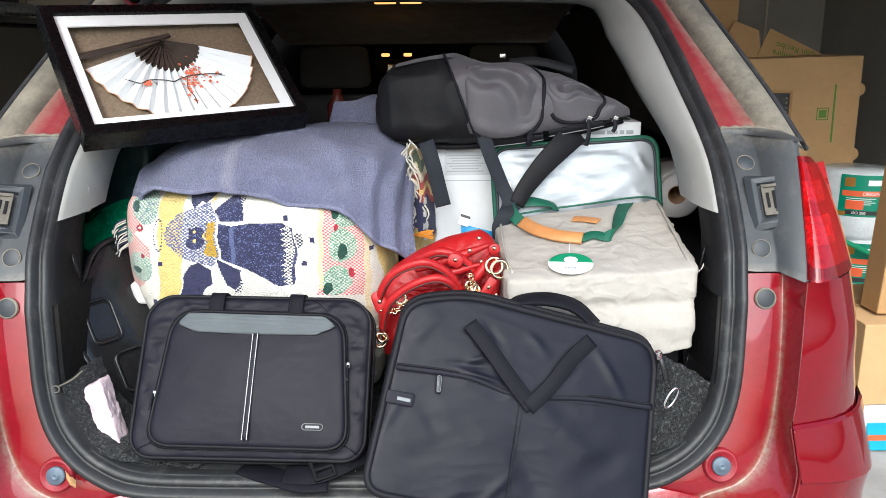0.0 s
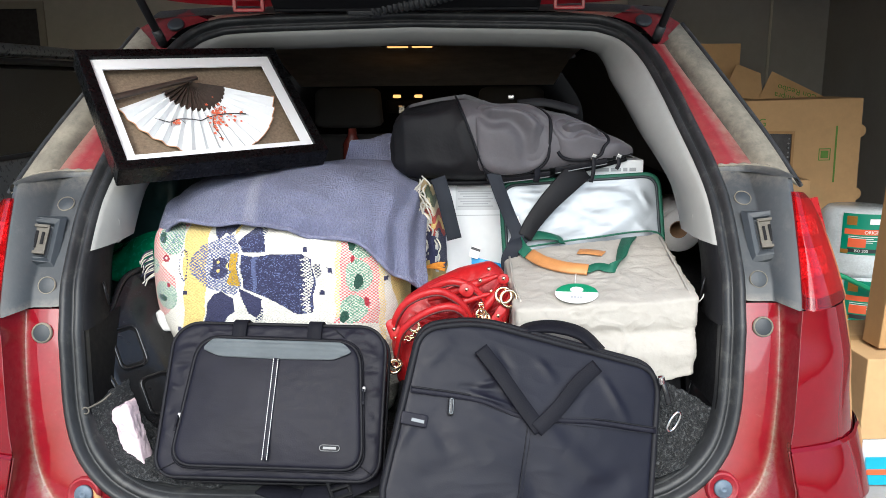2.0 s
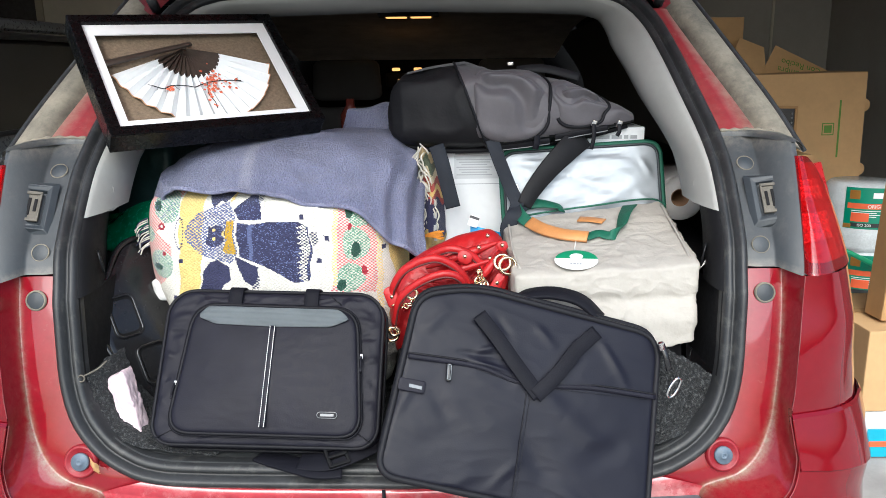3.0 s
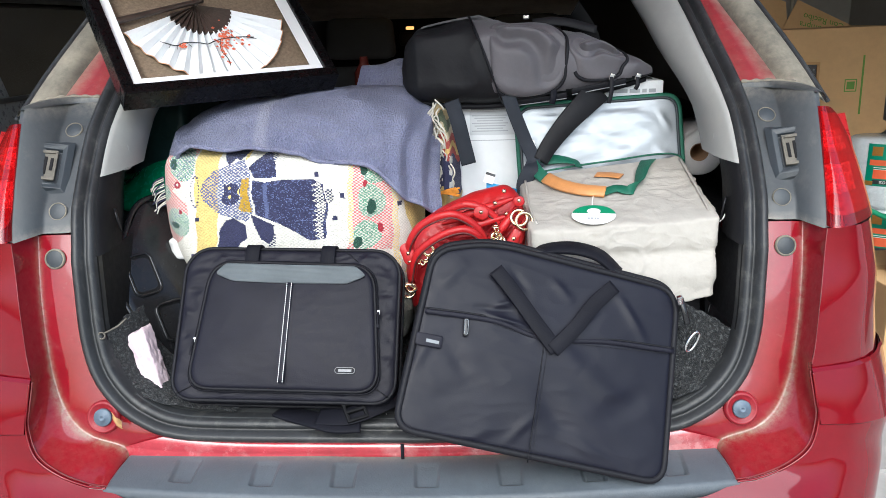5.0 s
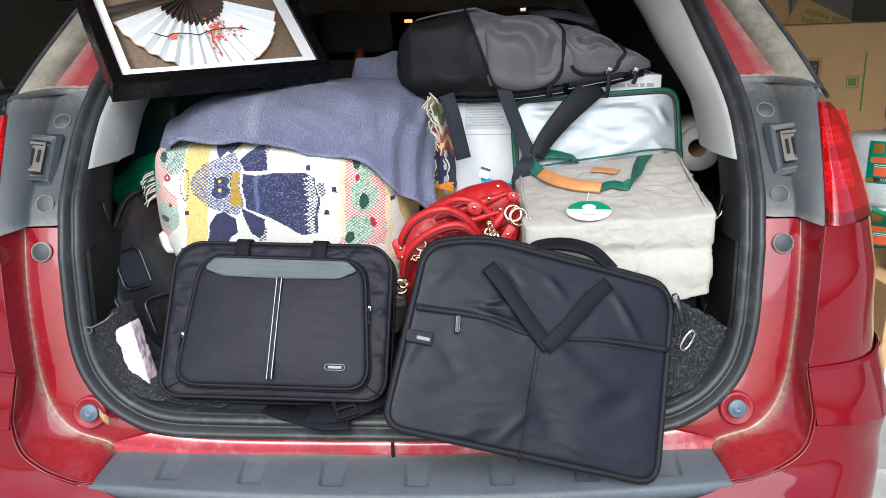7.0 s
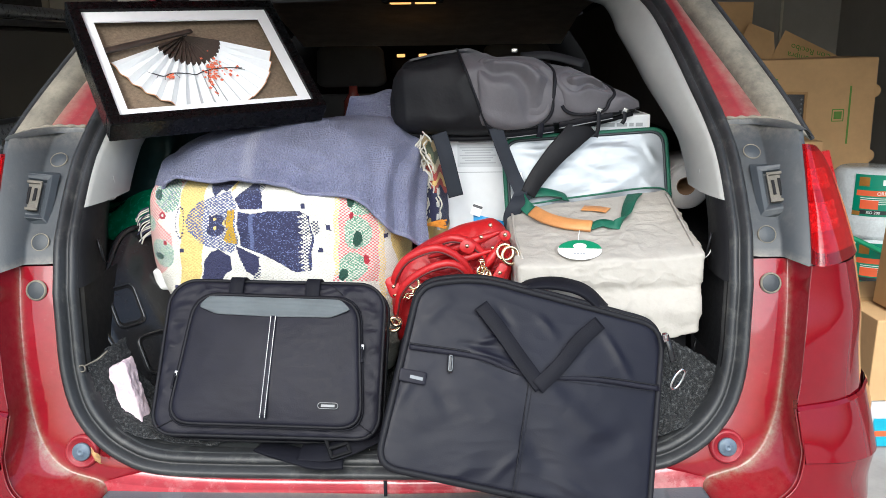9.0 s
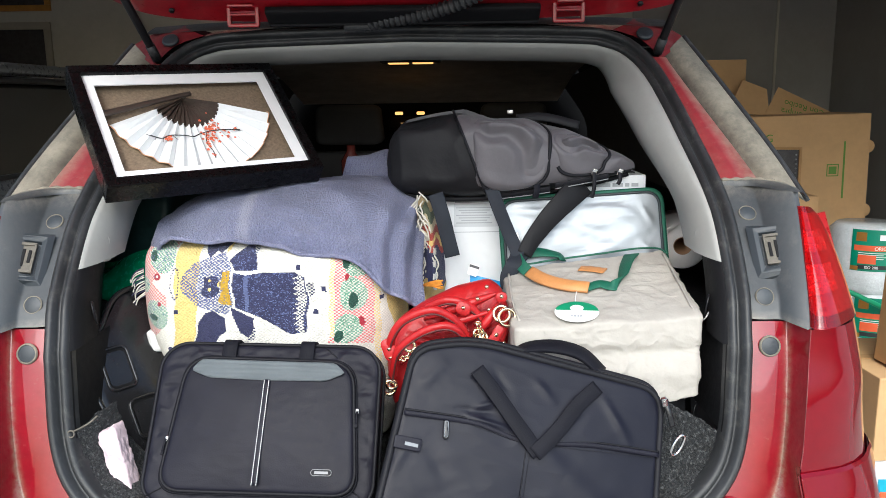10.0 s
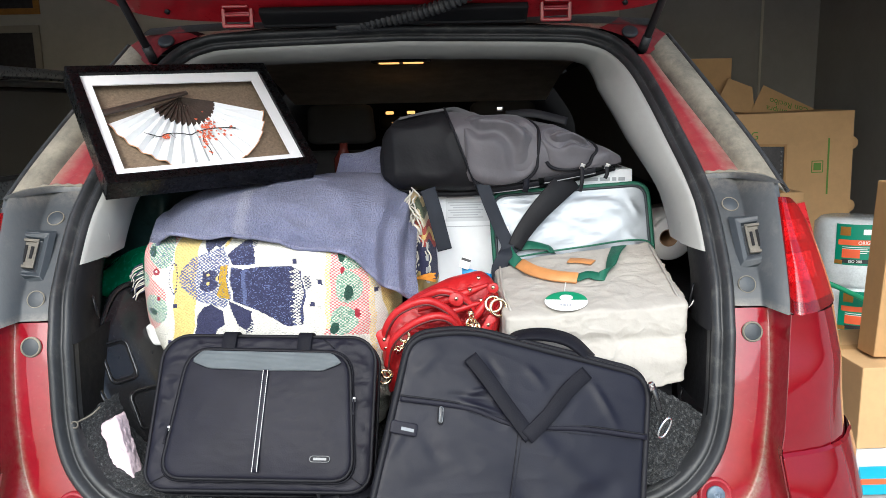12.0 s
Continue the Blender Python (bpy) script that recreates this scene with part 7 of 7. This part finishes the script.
    solid("dark_sack", soft_box([(-0.74, 0.62, 0.96), (-0.58, 0.60, 0.96), (-0.56, 0.9, 0.96), (-0.74, 0.9, 0.96), (-0.72, 0.66, 1.20), (-0.58, 0.64, 1.22), (-0.56, 0.9, 1.22), (-0.72, 0.9, 1.2)], 16, 0.3, 0.012, 12), TEAL_FILM, "dark teal plastic sack behind the blanket", "sack")
    solid("white_tub", soft_box([(-0.535, 0.325, 0.90), (-0.44, 0.325, 0.90), (-0.44, 0.40, 0.90), (-0.545, 0.40, 0.90), (-0.540, 0.32, 0.948), (-0.44, 0.32, 0.948), (-0.44, 0.40, 0.948), (-0.540, 0.40, 0.948)], 12, 0.3), WHITE_PLASTIC, "white plastic tub peeping out under the blanket", "tub")
    roll = thing("paper_roll", "paper towel roll with brown core", "paper roll", at=(0.64, 0.6, 1.02))
    rm = pose(0.640, 0.56, 1.070, 90, 0, -10)
    part("paper", moved(lathe([(0.021, 0), (0.052, 0), (0.055, -0.004), (0.055, -0.22), (0.021, -0.22)], 40), rm), TISSUE_ROLL, roll)
    part("core", moved(lathe([(0.021, 0.001), (0.0195, 0.001), (0.0195, -0.20), (0, -0.20)], 32), rm), ROLL_CORE, roll, "brown cardboard core")
    part("loose_sheet", patch([[(0.588, 0.555, 1.075), (0.612, 0.553, 1.112), (0.662, 0.56, 1.138)], [(0.588, 0.60, 1.08), (0.615, 0.60, 1.12), (0.67, 0.60, 1.142)], [(0.60, 0.70, 1.08), (0.625, 0.70, 1.118), (0.68, 0.70, 1.13)]], 10, 16), TISSUE_ROLL, roll, "loose paper sheet")
    p = thing("blue_pouch", "bright blue film pouch with a white clip label", "pouch", at=(0.17, 0.5, 1.0))
    part("film", patch([[(0.142, 0.50, 1.022), (0.175, 0.49, 1.016), (0.212, 0.49, 1.006)], [(0.142, 0.495, 1.0), (0.175, 0.48, 0.995), (0.215, 0.48, 0.985)], [(0.14, 0.50, 0.96), (0.175, 0.49, 0.955), (0.215, 0.49, 0.95)]], 12, 14), BLUE_FILM, p, "blue film")
    part("label", moved(box(0.022, 0.026, 0.003, 0.001), on((0.134, 0.488, 1.026), (0.158, 0.486, 1.018), (0.142, 0.50, 1.048)) @ pose(0.012, 0.012, 0)), PAPER, p, "white label")
    part("label_bar", moved(box(0.022, 0.006, 0.001, 0), on((0.134, 0.488, 1.026), (0.158, 0.486, 1.018), (0.142, 0.50, 1.048)) @ pose(0.012, 0.020, 0.003)), INK_BLACK, p)
    leaf = net([[(-0.562, 0.018, 0.705), (-0.552, 0.010, 0.700), (-0.545, 0.012, 0.690)], [(-0.560, 0.014, 0.695), (-0.550, 0.004, 0.690), (-0.542, 0.008, 0.682)], [(-0.556, 0.016, 0.684), (-0.548, 0.008, 0.680), (-0.540, 0.012, 0.674)]], 10, 10).reshape(-1, 3)
    for k in range(len(leaf)):
        leaf[k] += np.array(noise.noise_vector(Vector(leaf[k]) * 120)) * 0.003
    solid("dry_leaf", build(leaf, grid_faces(10, 10)), CARD_DARK, "crumbled brown dry leaf stuck beside the stop", "leaf")
    rng = random.Random(12)
    crumbs = [moved(box(rng.uniform(0.001, 0.004), rng.uniform(0.001, 0.003), 0.0012, 0), pose(rng.uniform(-0.45, 0.45), rng.uniform(0.035, 0.06), 0.6775, 0, 0, rng.uniform(0, 90))) for _ in range(50)]
    solid("crumbs", joined(*crumbs), YARN_WHITE, "pale crumbs and grit on the sill", "crumbs", kind="stuff")
    # packed load under and behind the visible things
    solid("packed_case", box(0.50, 0.42, 0.228, 0.01, (0.33, 0.76, 0.671)), TRIM_BLACK, "dark packed case under the carton", "case")
    solid("packed_bag", soft_box([(0.20, 0.16, 0.671), (0.55, 0.16, 0.671), (0.56, 0.5, 0.671), (0.2, 0.5, 0.671), (0.21, 0.17, 0.815), (0.55, 0.17, 0.86), (0.57, 0.5, 0.865), (0.2, 0.5, 0.81)], 12, 0.15), TRIM_BLACK, "dark bag under the cooler bag", "bag")
    solid("dark_bundle", soft_box([(-0.03, 0.18, 0.671), (0.2, 0.18, 0.671), (0.2, 0.5, 0.671), (-0.02, 0.5, 0.671), (-0.02, 0.22, 0.80), (0.2, 0.22, 0.80), (0.2, 0.5, 0.93), (0.0, 0.5, 0.93)], 12, 0.2), TRIM_BLACK, "dark bundle under the handbag", "bundle")
    for x in (-0.28, 0.34):
        st = car
        part("seat_back", soft_box([(x - 0.25, 1.85, 0.6), (x + 0.25, 1.85, 0.6), (x + 0.25, 2.0, 0.6), (x - 0.25, 2.0, 0.6), (x - 0.22, 1.75, 1.22), (x + 0.22, 1.75, 1.22), (x + 0.22, 1.88, 1.22), (x - 0.22, 1.88, 1.22)], 12, 0.25), SEAT, st)
        part("headrest", soft_box([(x - 0.13, 1.73, 1.25), (x + 0.13, 1.73, 1.25), (x + 0.13, 1.83, 1.25), (x - 0.13, 1.83, 1.25), (x - 0.12, 1.71, 1.40), (x + 0.12, 1.71, 1.40), (x + 0.12, 1.80, 1.40), (x - 0.12, 1.80, 1.40)], 12, 0.3), SEAT, st)
    bt = thing("dark_bottle", "dark reddish bottle among the load", "bottle", at=(-0.195, 1.1, 1.15))
    part("glass", moved(lathe([(0, 0), (0.028, 0), (0.030, 0.01), (0.030, 0.09), (0.014, 0.115), (0.013, 0.135), (0, 0.135)], 20), pose(-0.195, 1.1, 1.15)), mat("dark_red_glass", (0.10, 0.02, 0.015), 0.2), bt)
    solid("seat_load", box(0.9, 0.5, 0.48, 0.03, (-0.1, 1.2, 0.671)), SEAT, "dark folded rear seat with load", "seat")


blanket()
towel()
knit_throw()
handbag()
shadow_box()
side_things()


# ---- garage: stacked boxes beside the car ----
LABEL_GREEN = mat("green_printed_label", (0.005, 0.20, 0.12), 0.4, 0, 0.06, 10, 0.05)
LABEL_ORANGE = mat("orange_red_print", (0.65, 0.10, 0.03), 0.5, 0, 0.04, 10, 0.0)
LABEL_TEAL = mat("teal_blue_print", (0.02, 0.30, 0.42), 0.4, 0, 0.06, 10, 0.05)
BUBBLE = mat("clear_bubble_film", (0.62, 0.66, 0.68), 0.2, 0, 0.12, 12, 0.8, 55, 0.006, coat=0.4)
PRINT_GREEN = mat("green_box_print", (0.10, 0.22, 0.03), 0.7, 0, 0.05, 20, 0.0)
GOLD_FRAME = mat("gilded_wood", (0.38, 0.17, 0.03), 0.4, 0.4, 0.15, 20, 0.2)
BEIGE = mat("beige_mat", (0.30, 0.27, 0.21), 0.8, 0, 0.06, 8, 0.1)
DARK_PRINT = mat("dark_painting", (0.02, 0.017, 0.018), 0.35, 0, 0.6, 30, 0.1)


def carton(name, w, d, h, m, material, label, tape=True, group=""):
    t = thing(name, label, "box", group)
    t.matrix_basis = m
    part("carton_body", moved(box(w, d, h, 0.005), m), material, t)
    if tape:
        part("top_seam", moved(box(w * 0.98, 0.05, 0.0015, 0, (0, 0, h + 0.0005)), m), CARD_DARK, t, "brown packing tape")
    return t


big = carton("moving_box", 0.95, 0.50, 1.27, pose(2.45, 4.28, 0.012, 0, -1.2, -4), CARD, "tall plain brown cardboard moving box", False)
bf = pose(2.45, 4.28, 0.012, 0, -1.2, -4) @ on((-0.475, -0.2505, 0), (0.475, -0.2505, 0), (-0.475, -0.2505, 1.27)) @ pose(0, 0, 0.001)
part("recycle_mark", moved(joined(box(0.075, 0.006, 0.001, 0, (0, 0.038, 0)), box(0.075, 0.006, 0.001, 0, (0, -0.038, 0)), box(0.006, 0.08, 0.001, 0, (-0.036, 0, 0)), box(0.006, 0.08, 0.001, 0, (0.036, 0, 0)), box(0.05, 0.05, 0.001, 0)), bf @ pose(0.72, 0.90, 0)), PRINT_GREEN, big, "green square mark")
part("side_print", moved(box(0.012, 0.38, 0.001, 0), bf @ pose(0.79, 0.90, 0)), PRINT_GREEN, big)
part("g_mark", letters("G", 0.075, 0.0005, bf @ pose(0.30, 1.12, 0)), PRINT_GREEN, big)
for fx in (0.955,):
    for fz in (0.62, 1.05):
        part("tab", moved(disc(0.045, 0.02, 20, 0.004), bf @ pose(fx, fz, -0.06)), CARD, big)
flap = thing("box_flap", "open flaps of a brown carton with green lettering", "box", at=(2.4, 4.45, 1.28))
fm = on((2.20, 4.42, 1.29), (2.95, 4.46, 1.20), (2.22, 4.50, 1.50))
part("flap_left", moved(build([(-0.12, 0, 0), (0.18, 0, 0), (0.16, 0.20, 0), (-0.02, 0.25, 0), (-0.12, 0, 0.006), (0.18, 0, 0.006), (0.16, 0.20, 0.006), (-0.02, 0.25, 0.006)], [(0, 1, 2, 3), (4, 5, 6, 7), (0, 1, 5, 4), (1, 2, 6, 5), (2, 3, 7, 6), (3, 0, 4, 7)], False), fm), CARD, flap)
part("flap_right", moved(build([(0.14, 0, 0.012), (0.76, 0, 0.012), (0.70, 0.05, 0.012), (0.24, 0.22, 0.012), (0.14, 0, 0.018), (0.76, 0, 0.018), (0.70, 0.05, 0.018), (0.24, 0.22, 0.018)], [(0, 1, 2, 3), (4, 5, 6, 7), (0, 1, 5, 4), (1, 2, 6, 5), (2, 3, 7, 6), (3, 0, 4, 7)], False), fm), CARD, flap)
part("flap_print", letters("Con Recibo", 0.062, 0.0005, fm @ pose(0.43, 0.085, 0.020, 0, 0, 170)), PRINT_GREEN, flap, "green lettering, upside down")
part("flap_print", letters("Compra", 0.062, 0.0005, fm @ pose(0.36, 0.035, 0.020, 0, 0, 172)), PRINT_GREEN, flap, "green lettering, upside down")
carton("moving_box", 0.62, 0.45, 1.66, pose(1.93, 4.78, 0.012, 0, 0, 3), CARD, "tall brown carton standing against the wall", False)
pf = thing("small_frame", "narrow dark picture frame leaning on the boxes", "picture frame", at=(2.30, 3.9, 0.6))
pm = on((2.22, 3.96, 0.80), (2.415, 3.96, 0.795), (2.22, 3.985, 1.06))
for w, h, cx, cy in ((0.20, 0.018, 0.10, 0.009), (0.20, 0.018, 0.10, 0.271), (0.018, 0.245, 0.009, 0.14), (0.018, 0.245, 0.191, 0.14)):
    part("rail", moved(box(w, h, 0.018, 0.002), pm @ pose(cx, cy, 0)), CARD_DARK, pf, "brown wooden rail")
part("panel", moved(box(0.17, 0.25, 0.006, 0), pm @ pose(0.10, 0.14, 0.002)), DARK_PRINT, pf, "black panel")
for i in range(7):
    part("bead", moved(disc(0.006, 0.004, 10), pm @ pose(0.165, 0.05 + 0.03 * i, 0.008)), SILVER_INK, pf)
carton("support_box", 0.40, 0.40, 0.78, pose(2.20, 4.0 - 0.17, 0.012), CARD, "plain brown carton under the small frame", False)


def film_roll(x, y, z, r, h, label_colour, label, second):
    t = thing("bubble_film_roll", label, "packing roll", "rolls of packing film", at=(x, y, z))
    part("roll", moved(lathe([(0, 0), (r * 0.9, 0), (r, 0.03), (r * 1.01, h * 0.5), (r, h - 0.03), (r * 0.85, h), (0, h)], 36), pose(x, y, z)), BUBBLE, t, "cloudy bubble film")
    arc = lambda a0, a1, z0, z1, rr: build([(x + rr * math.cos(radians(a)), y + rr * math.sin(radians(a)), zz) for a in np.linspace(a0, a1, 24) for zz in (z0, z1)], grid_faces(24, 2))
    lb = part("label", arc(-142, -20, z + h * 0.36, z + h * 0.97, r * 1.015), label_colour, t, "green printed label")
    part("label_stripe", arc(-138, -20, z + h * 0.66, z + h * 0.74, r * 1.020), LABEL_ORANGE, lb, "orange stripe")
    part("label_disc", arc(-136, -122, z + h * 0.80, z + h * 0.93, r * 1.020), GOLD_FRAME, lb, "yellow emblem")
    part("label_mark", arc(-105, -50, z + h * 0.82, z + h * 0.90, r * 1.020), PAPER, lb, "white lettering block")
    part("label_foot", arc(-132, -50, z + h * 0.39, z + h * 0.45, r * 1.020), INK_BLACK, lb)
    part("label_round", arc(-132, -108, z + h * 0.47, z + h * 0.60, r * 1.022), LABEL_ORANGE, lb)
    for i in range(4):
        part("label_line", arc(-132, -92 - 6 * (i % 2), z + h * (0.625 - 0.028 * i), z + h * (0.634 - 0.028 * i), r * 1.020), PAPER, lb)
    part("label_corner", arc(-142, -131, z + h * 0.37, z + h * 0.43, r * 1.021), GOLD_FRAME, lb, "yellow corner")
    if second:
        part("word", moved(letters("ISO 200", 0.020, 0.0004, Matrix()), Matrix.Translation((x - r * 0.42, y - r * 0.96, z + h * 0.42)) @ pose(0, 0, 0, 90, 0, -22)), PAPER, lb, "white lettering")
        part("word", moved(letters("ORIGINAL", 0.026, 0.0004, Matrix()), Matrix.Translation((x - r * 0.10, y - r * 1.03, z + h * 0.70)) @ pose(0, 0, 0, 90, 0, -4)), PAPER, lb, "white lettering")


film_roll(2.37, 2.95, 0.372, 0.20, 0.36, LABEL_GREEN, "roll of bubble film with green label", True)
film_roll(2.40, 2.93, 0.012, 0.20, 0.36, LABEL_GREEN, "lower roll of bubble film with green label", False)
solid("garden_hose", tube([(2.04, 2.72, 0.46), (2.22, 2.68, 0.38), (2.40, 2.70, 0.28), (2.75, 2.75, 0.02)], 0.013, 10), INK_GREEN, "green tube leaning across the film rolls", "tube")
eb = carton("shipping_box", 0.62, 0.45, 0.30, pose(1.845, 1.52, 0.168, 0, 0, 2), CARD, "brown shipping box with small dark print", True)
part("print_mark", moved(bars((0.018, 0.018, 0.018, 0.016), 0.03, 0.005, Matrix()), Matrix.Translation((1.565, 1.292, 0.43)) @ pose(0, 0, 0, 90, 0, 0) @ pose(0, 0, 0, 0, 0, -95)), INK_BLACK, eb, "small dark mark")
lean = carton("flat_carton", 0.42, 0.10, 0.62, pose(1.826, 1.425, 0.470, 0, 2.5, 4), CARD_DARK, "flat brown carton standing on the shipping box", False)
pk = thing("film_pack", "white and blue pack of packing film on the floor", "packing roll", at=(1.75, 1.45, 0.012))
part("pack_body", soft_box([(1.44, 1.24, 0.012), (2.1, 1.24, 0.012), (2.1, 1.7, 0.012), (1.44, 1.7, 0.012), (1.445, 1.26, 0.165), (2.1, 1.26, 0.165), (2.1, 1.7, 0.165), (1.445, 1.7, 0.165)], 14, 0.12, 0.003), BUBBLE, pk)
part("pack_label", box(0.60, 0.004, 0.105, 0.001, (1.78, 1.236, 0.02)), LABEL_TEAL, pk, "blue printed label")
part("label_stripe", box(0.58, 0.004, 0.02, 0.001, (1.78, 1.233, 0.06)), LABEL_ORANGE, pk, "orange stripe")

# wall panel seams and corner trim
for i, y in enumerate((1.9, 3.1, 4.3)):
    part("panel_seam", box(0.008, 0.012, TOP, 0.002, (RIGHT - 0.004, y, 0)), WALL, wall_r, "joint between wall panels")
solid("wall_panel", box(1.7, 0.02, TOP - 0.02, 0.003, (2.5, BACK - 0.011, 0.013)), WALL_DARK, "grey wall panel with joints", "wall panel", kind="structure")
solid("trim", box(0.02, 0.012, TOP - 0.02, 0.002, (2.86, BACK - 0.027, 0.013)), WALL, "thin joint strip on the wall panel", "trim", kind="structure")


def wall_picture(name, cx, cz, w, h, border, frame_mat, inner_mat, label):
    t = thing(name, label, "picture", "pictures on the wall", at=(cx, BACK - 0.01, cz - h / 2))
    y = BACK - 0.012
    for bw, bh, dx, dz in ((w, border, 0, -h / 2), (w, border, 0, h / 2 - border), (border, h - 2 * border, -w / 2 + border / 2, -h / 2 + border), (border, h - 2 * border, w / 2 - border / 2, -h / 2 + border)):
        part("frame_rail", box(bw, 0.022, bh, 0.004, (cx + dx, y, cz + dz)), frame_mat, t)
    part("image", box(w - 2 * border, 0.006, h - 2 * border, 0, (cx, y + 0.004, cz - h / 2 + border)), inner_mat, t, "dark image")


wall_picture("wall_picture", -3.78, 2.50, 1.05, 0.60, 0.05, GOLD_FRAME, DARK_PRINT, "dark picture in a gilded frame on the wall")
wall_picture("wall_picture", -3.80, 1.82, 1.05, 0.58, 0.06, BEIGE, DARK_PRINT, "dark picture with a beige border on the wall")

# ---- car parked in the next bay ----
SLATE = mat("slate_grey_paint", (0.13, 0.145, 0.16), 0.3, 0.3, 0.08, 4, 0.03, coat=0.6)
TINT = mat("tinted_glass", (0.035, 0.033, 0.028), 0.10, 0, 0.1, 4, 0.0, coat=0.4)
nb = thing("parked_car", "slate grey car parked in the next bay", "car", at=(-2.9, 3.0, 0.012))
SX = -2.06
part("side", patch([[(SX, 0.95, 0.35), (SX, 2.4, 0.32), (SX, 4.0, 0.32), (SX - 0.1, 5.2, 0.35)], [(SX + 0.04, 0.95, 0.72), (SX + 0.05, 2.4, 0.72), (SX + 0.04, 4.0, 0.72), (SX - 0.06, 5.2, 0.72)], [(SX - 0.01, 0.98, 1.06), (SX, 2.4, 1.06), (SX - 0.01, 4.0, 1.04), (SX - 0.12, 5.2, 0.95)]], 14, 24), SLATE, nb)
gl = part("side_glass", patch([[(SX - 0.02, 1.15, 1.07), (SX - 0.02, 2.8, 1.07), (SX - 0.02, 4.6, 1.05)], [(SX - 0.10, 1.35, 1.32), (SX - 0.09, 2.8, 1.33), (SX - 0.10, 4.5, 1.31)], [(SX - 0.20, 1.6, 1.55), (SX - 0.18, 2.9, 1.57), (SX - 0.18, 4.3, 1.55)]], 12, 20), TINT, nb, "dark tinted side window")
part("roof_rail", tube([(SX - 0.19, 1.3, 1.575), (SX - 0.17, 2.0, 1.600), (SX - 0.165, 2.8, 1.605), (SX - 0.165, 3.8, 1.603), (SX - 0.18, 4.6, 1.57)], 0.034, 12, 40), SLATE, nb, "dark roof edge")
part("rain_channel", tube([(SX - 0.165, 1.3, 1.515), (SX - 0.145, 2.0, 1.540), (SX - 0.14, 2.8, 1.545), (SX - 0.14, 3.8, 1.543), (SX - 0.15, 4.6, 1.51)], 0.018, 8, 40), RUBBER, nb, "black rubber channel")
part("roof", patch([[(SX - 0.17, 1.3, 1.59), (SX - 0.17, 2.6, 1.615), (SX - 0.2, 3.9, 1.54)], [(SX - 0.85, 1.3, 1.63), (SX - 0.85, 2.6, 1.66), (SX - 0.85, 3.9, 1.57)], [(SX - 1.53, 1.3, 1.59), (SX - 1.53, 2.6, 1.615), (SX - 1.5, 3.9, 1.54)]], 10, 14), SLATE, nb)
for y0, y1 in ((2.42, 2.50), (1.30, 1.38)):
    part("window_pillar", patch([[(SX - 0.005, y0, 1.07), (SX - 0.005, y1, 1.07)], [(SX - 0.085, y0, 1.33), (SX - 0.085, y1, 1.33)], [(SX - 0.165, y0, 1.57), (SX - 0.165, y1, 1.57)]], 8, 4), SLATE, nb, "door pillar")
part("sill_strip", tube([(SX - 0.005, 1.0, 1.07), (SX - 0.002, 2.5, 1.072), (SX - 0.01, 4.0, 1.05)], 0.014, 8, 40), RUBBER, nb, "black window strip")
part("far_side", box(0.05, 4.2, 1.2, 0.02, (SX - 1.72, 3.05, 0.35)), SLATE, nb)
part("tail", box(1.7, 0.06, 0.75, 0.03, (SX - 0.86, 0.98, 0.35)), SLATE, nb)
part("tail_glass", patch([[(SX - 0.1, 1.0, 1.07), (SX - 1.62, 1.0, 1.07)], [(SX - 0.2, 1.32, 1.58), (SX - 1.52, 1.32, 1.58)]], 8, 8), TINT, nb)
part("nose", box(1.7, 0.06, 0.65, 0.03, (SX - 0.86, 5.2, 0.32)), SLATE, nb)
for wy in (1.7, 4.4):
    for wx in (SX - 0.09, SX - 1.62):
        w = part("wheel", moved(lathe([(0.20, -0.10), (0.32, -0.10), (0.345, -0.06), (0.348, 0), (0.345, 0.06), (0.32, 0.10), (0.20, 0.10)], 28), pose(wx, wy, 0.36, 0, 90, 0)), TYRE, nb, "dark tyre")
        part("rim", moved(disc(0.205, 0.15, 24, 0.02), pose(wx - 0.075, wy, 0.36, 0, 90, 0)), STEEL_DUSTY, w, "grey wheel rim")
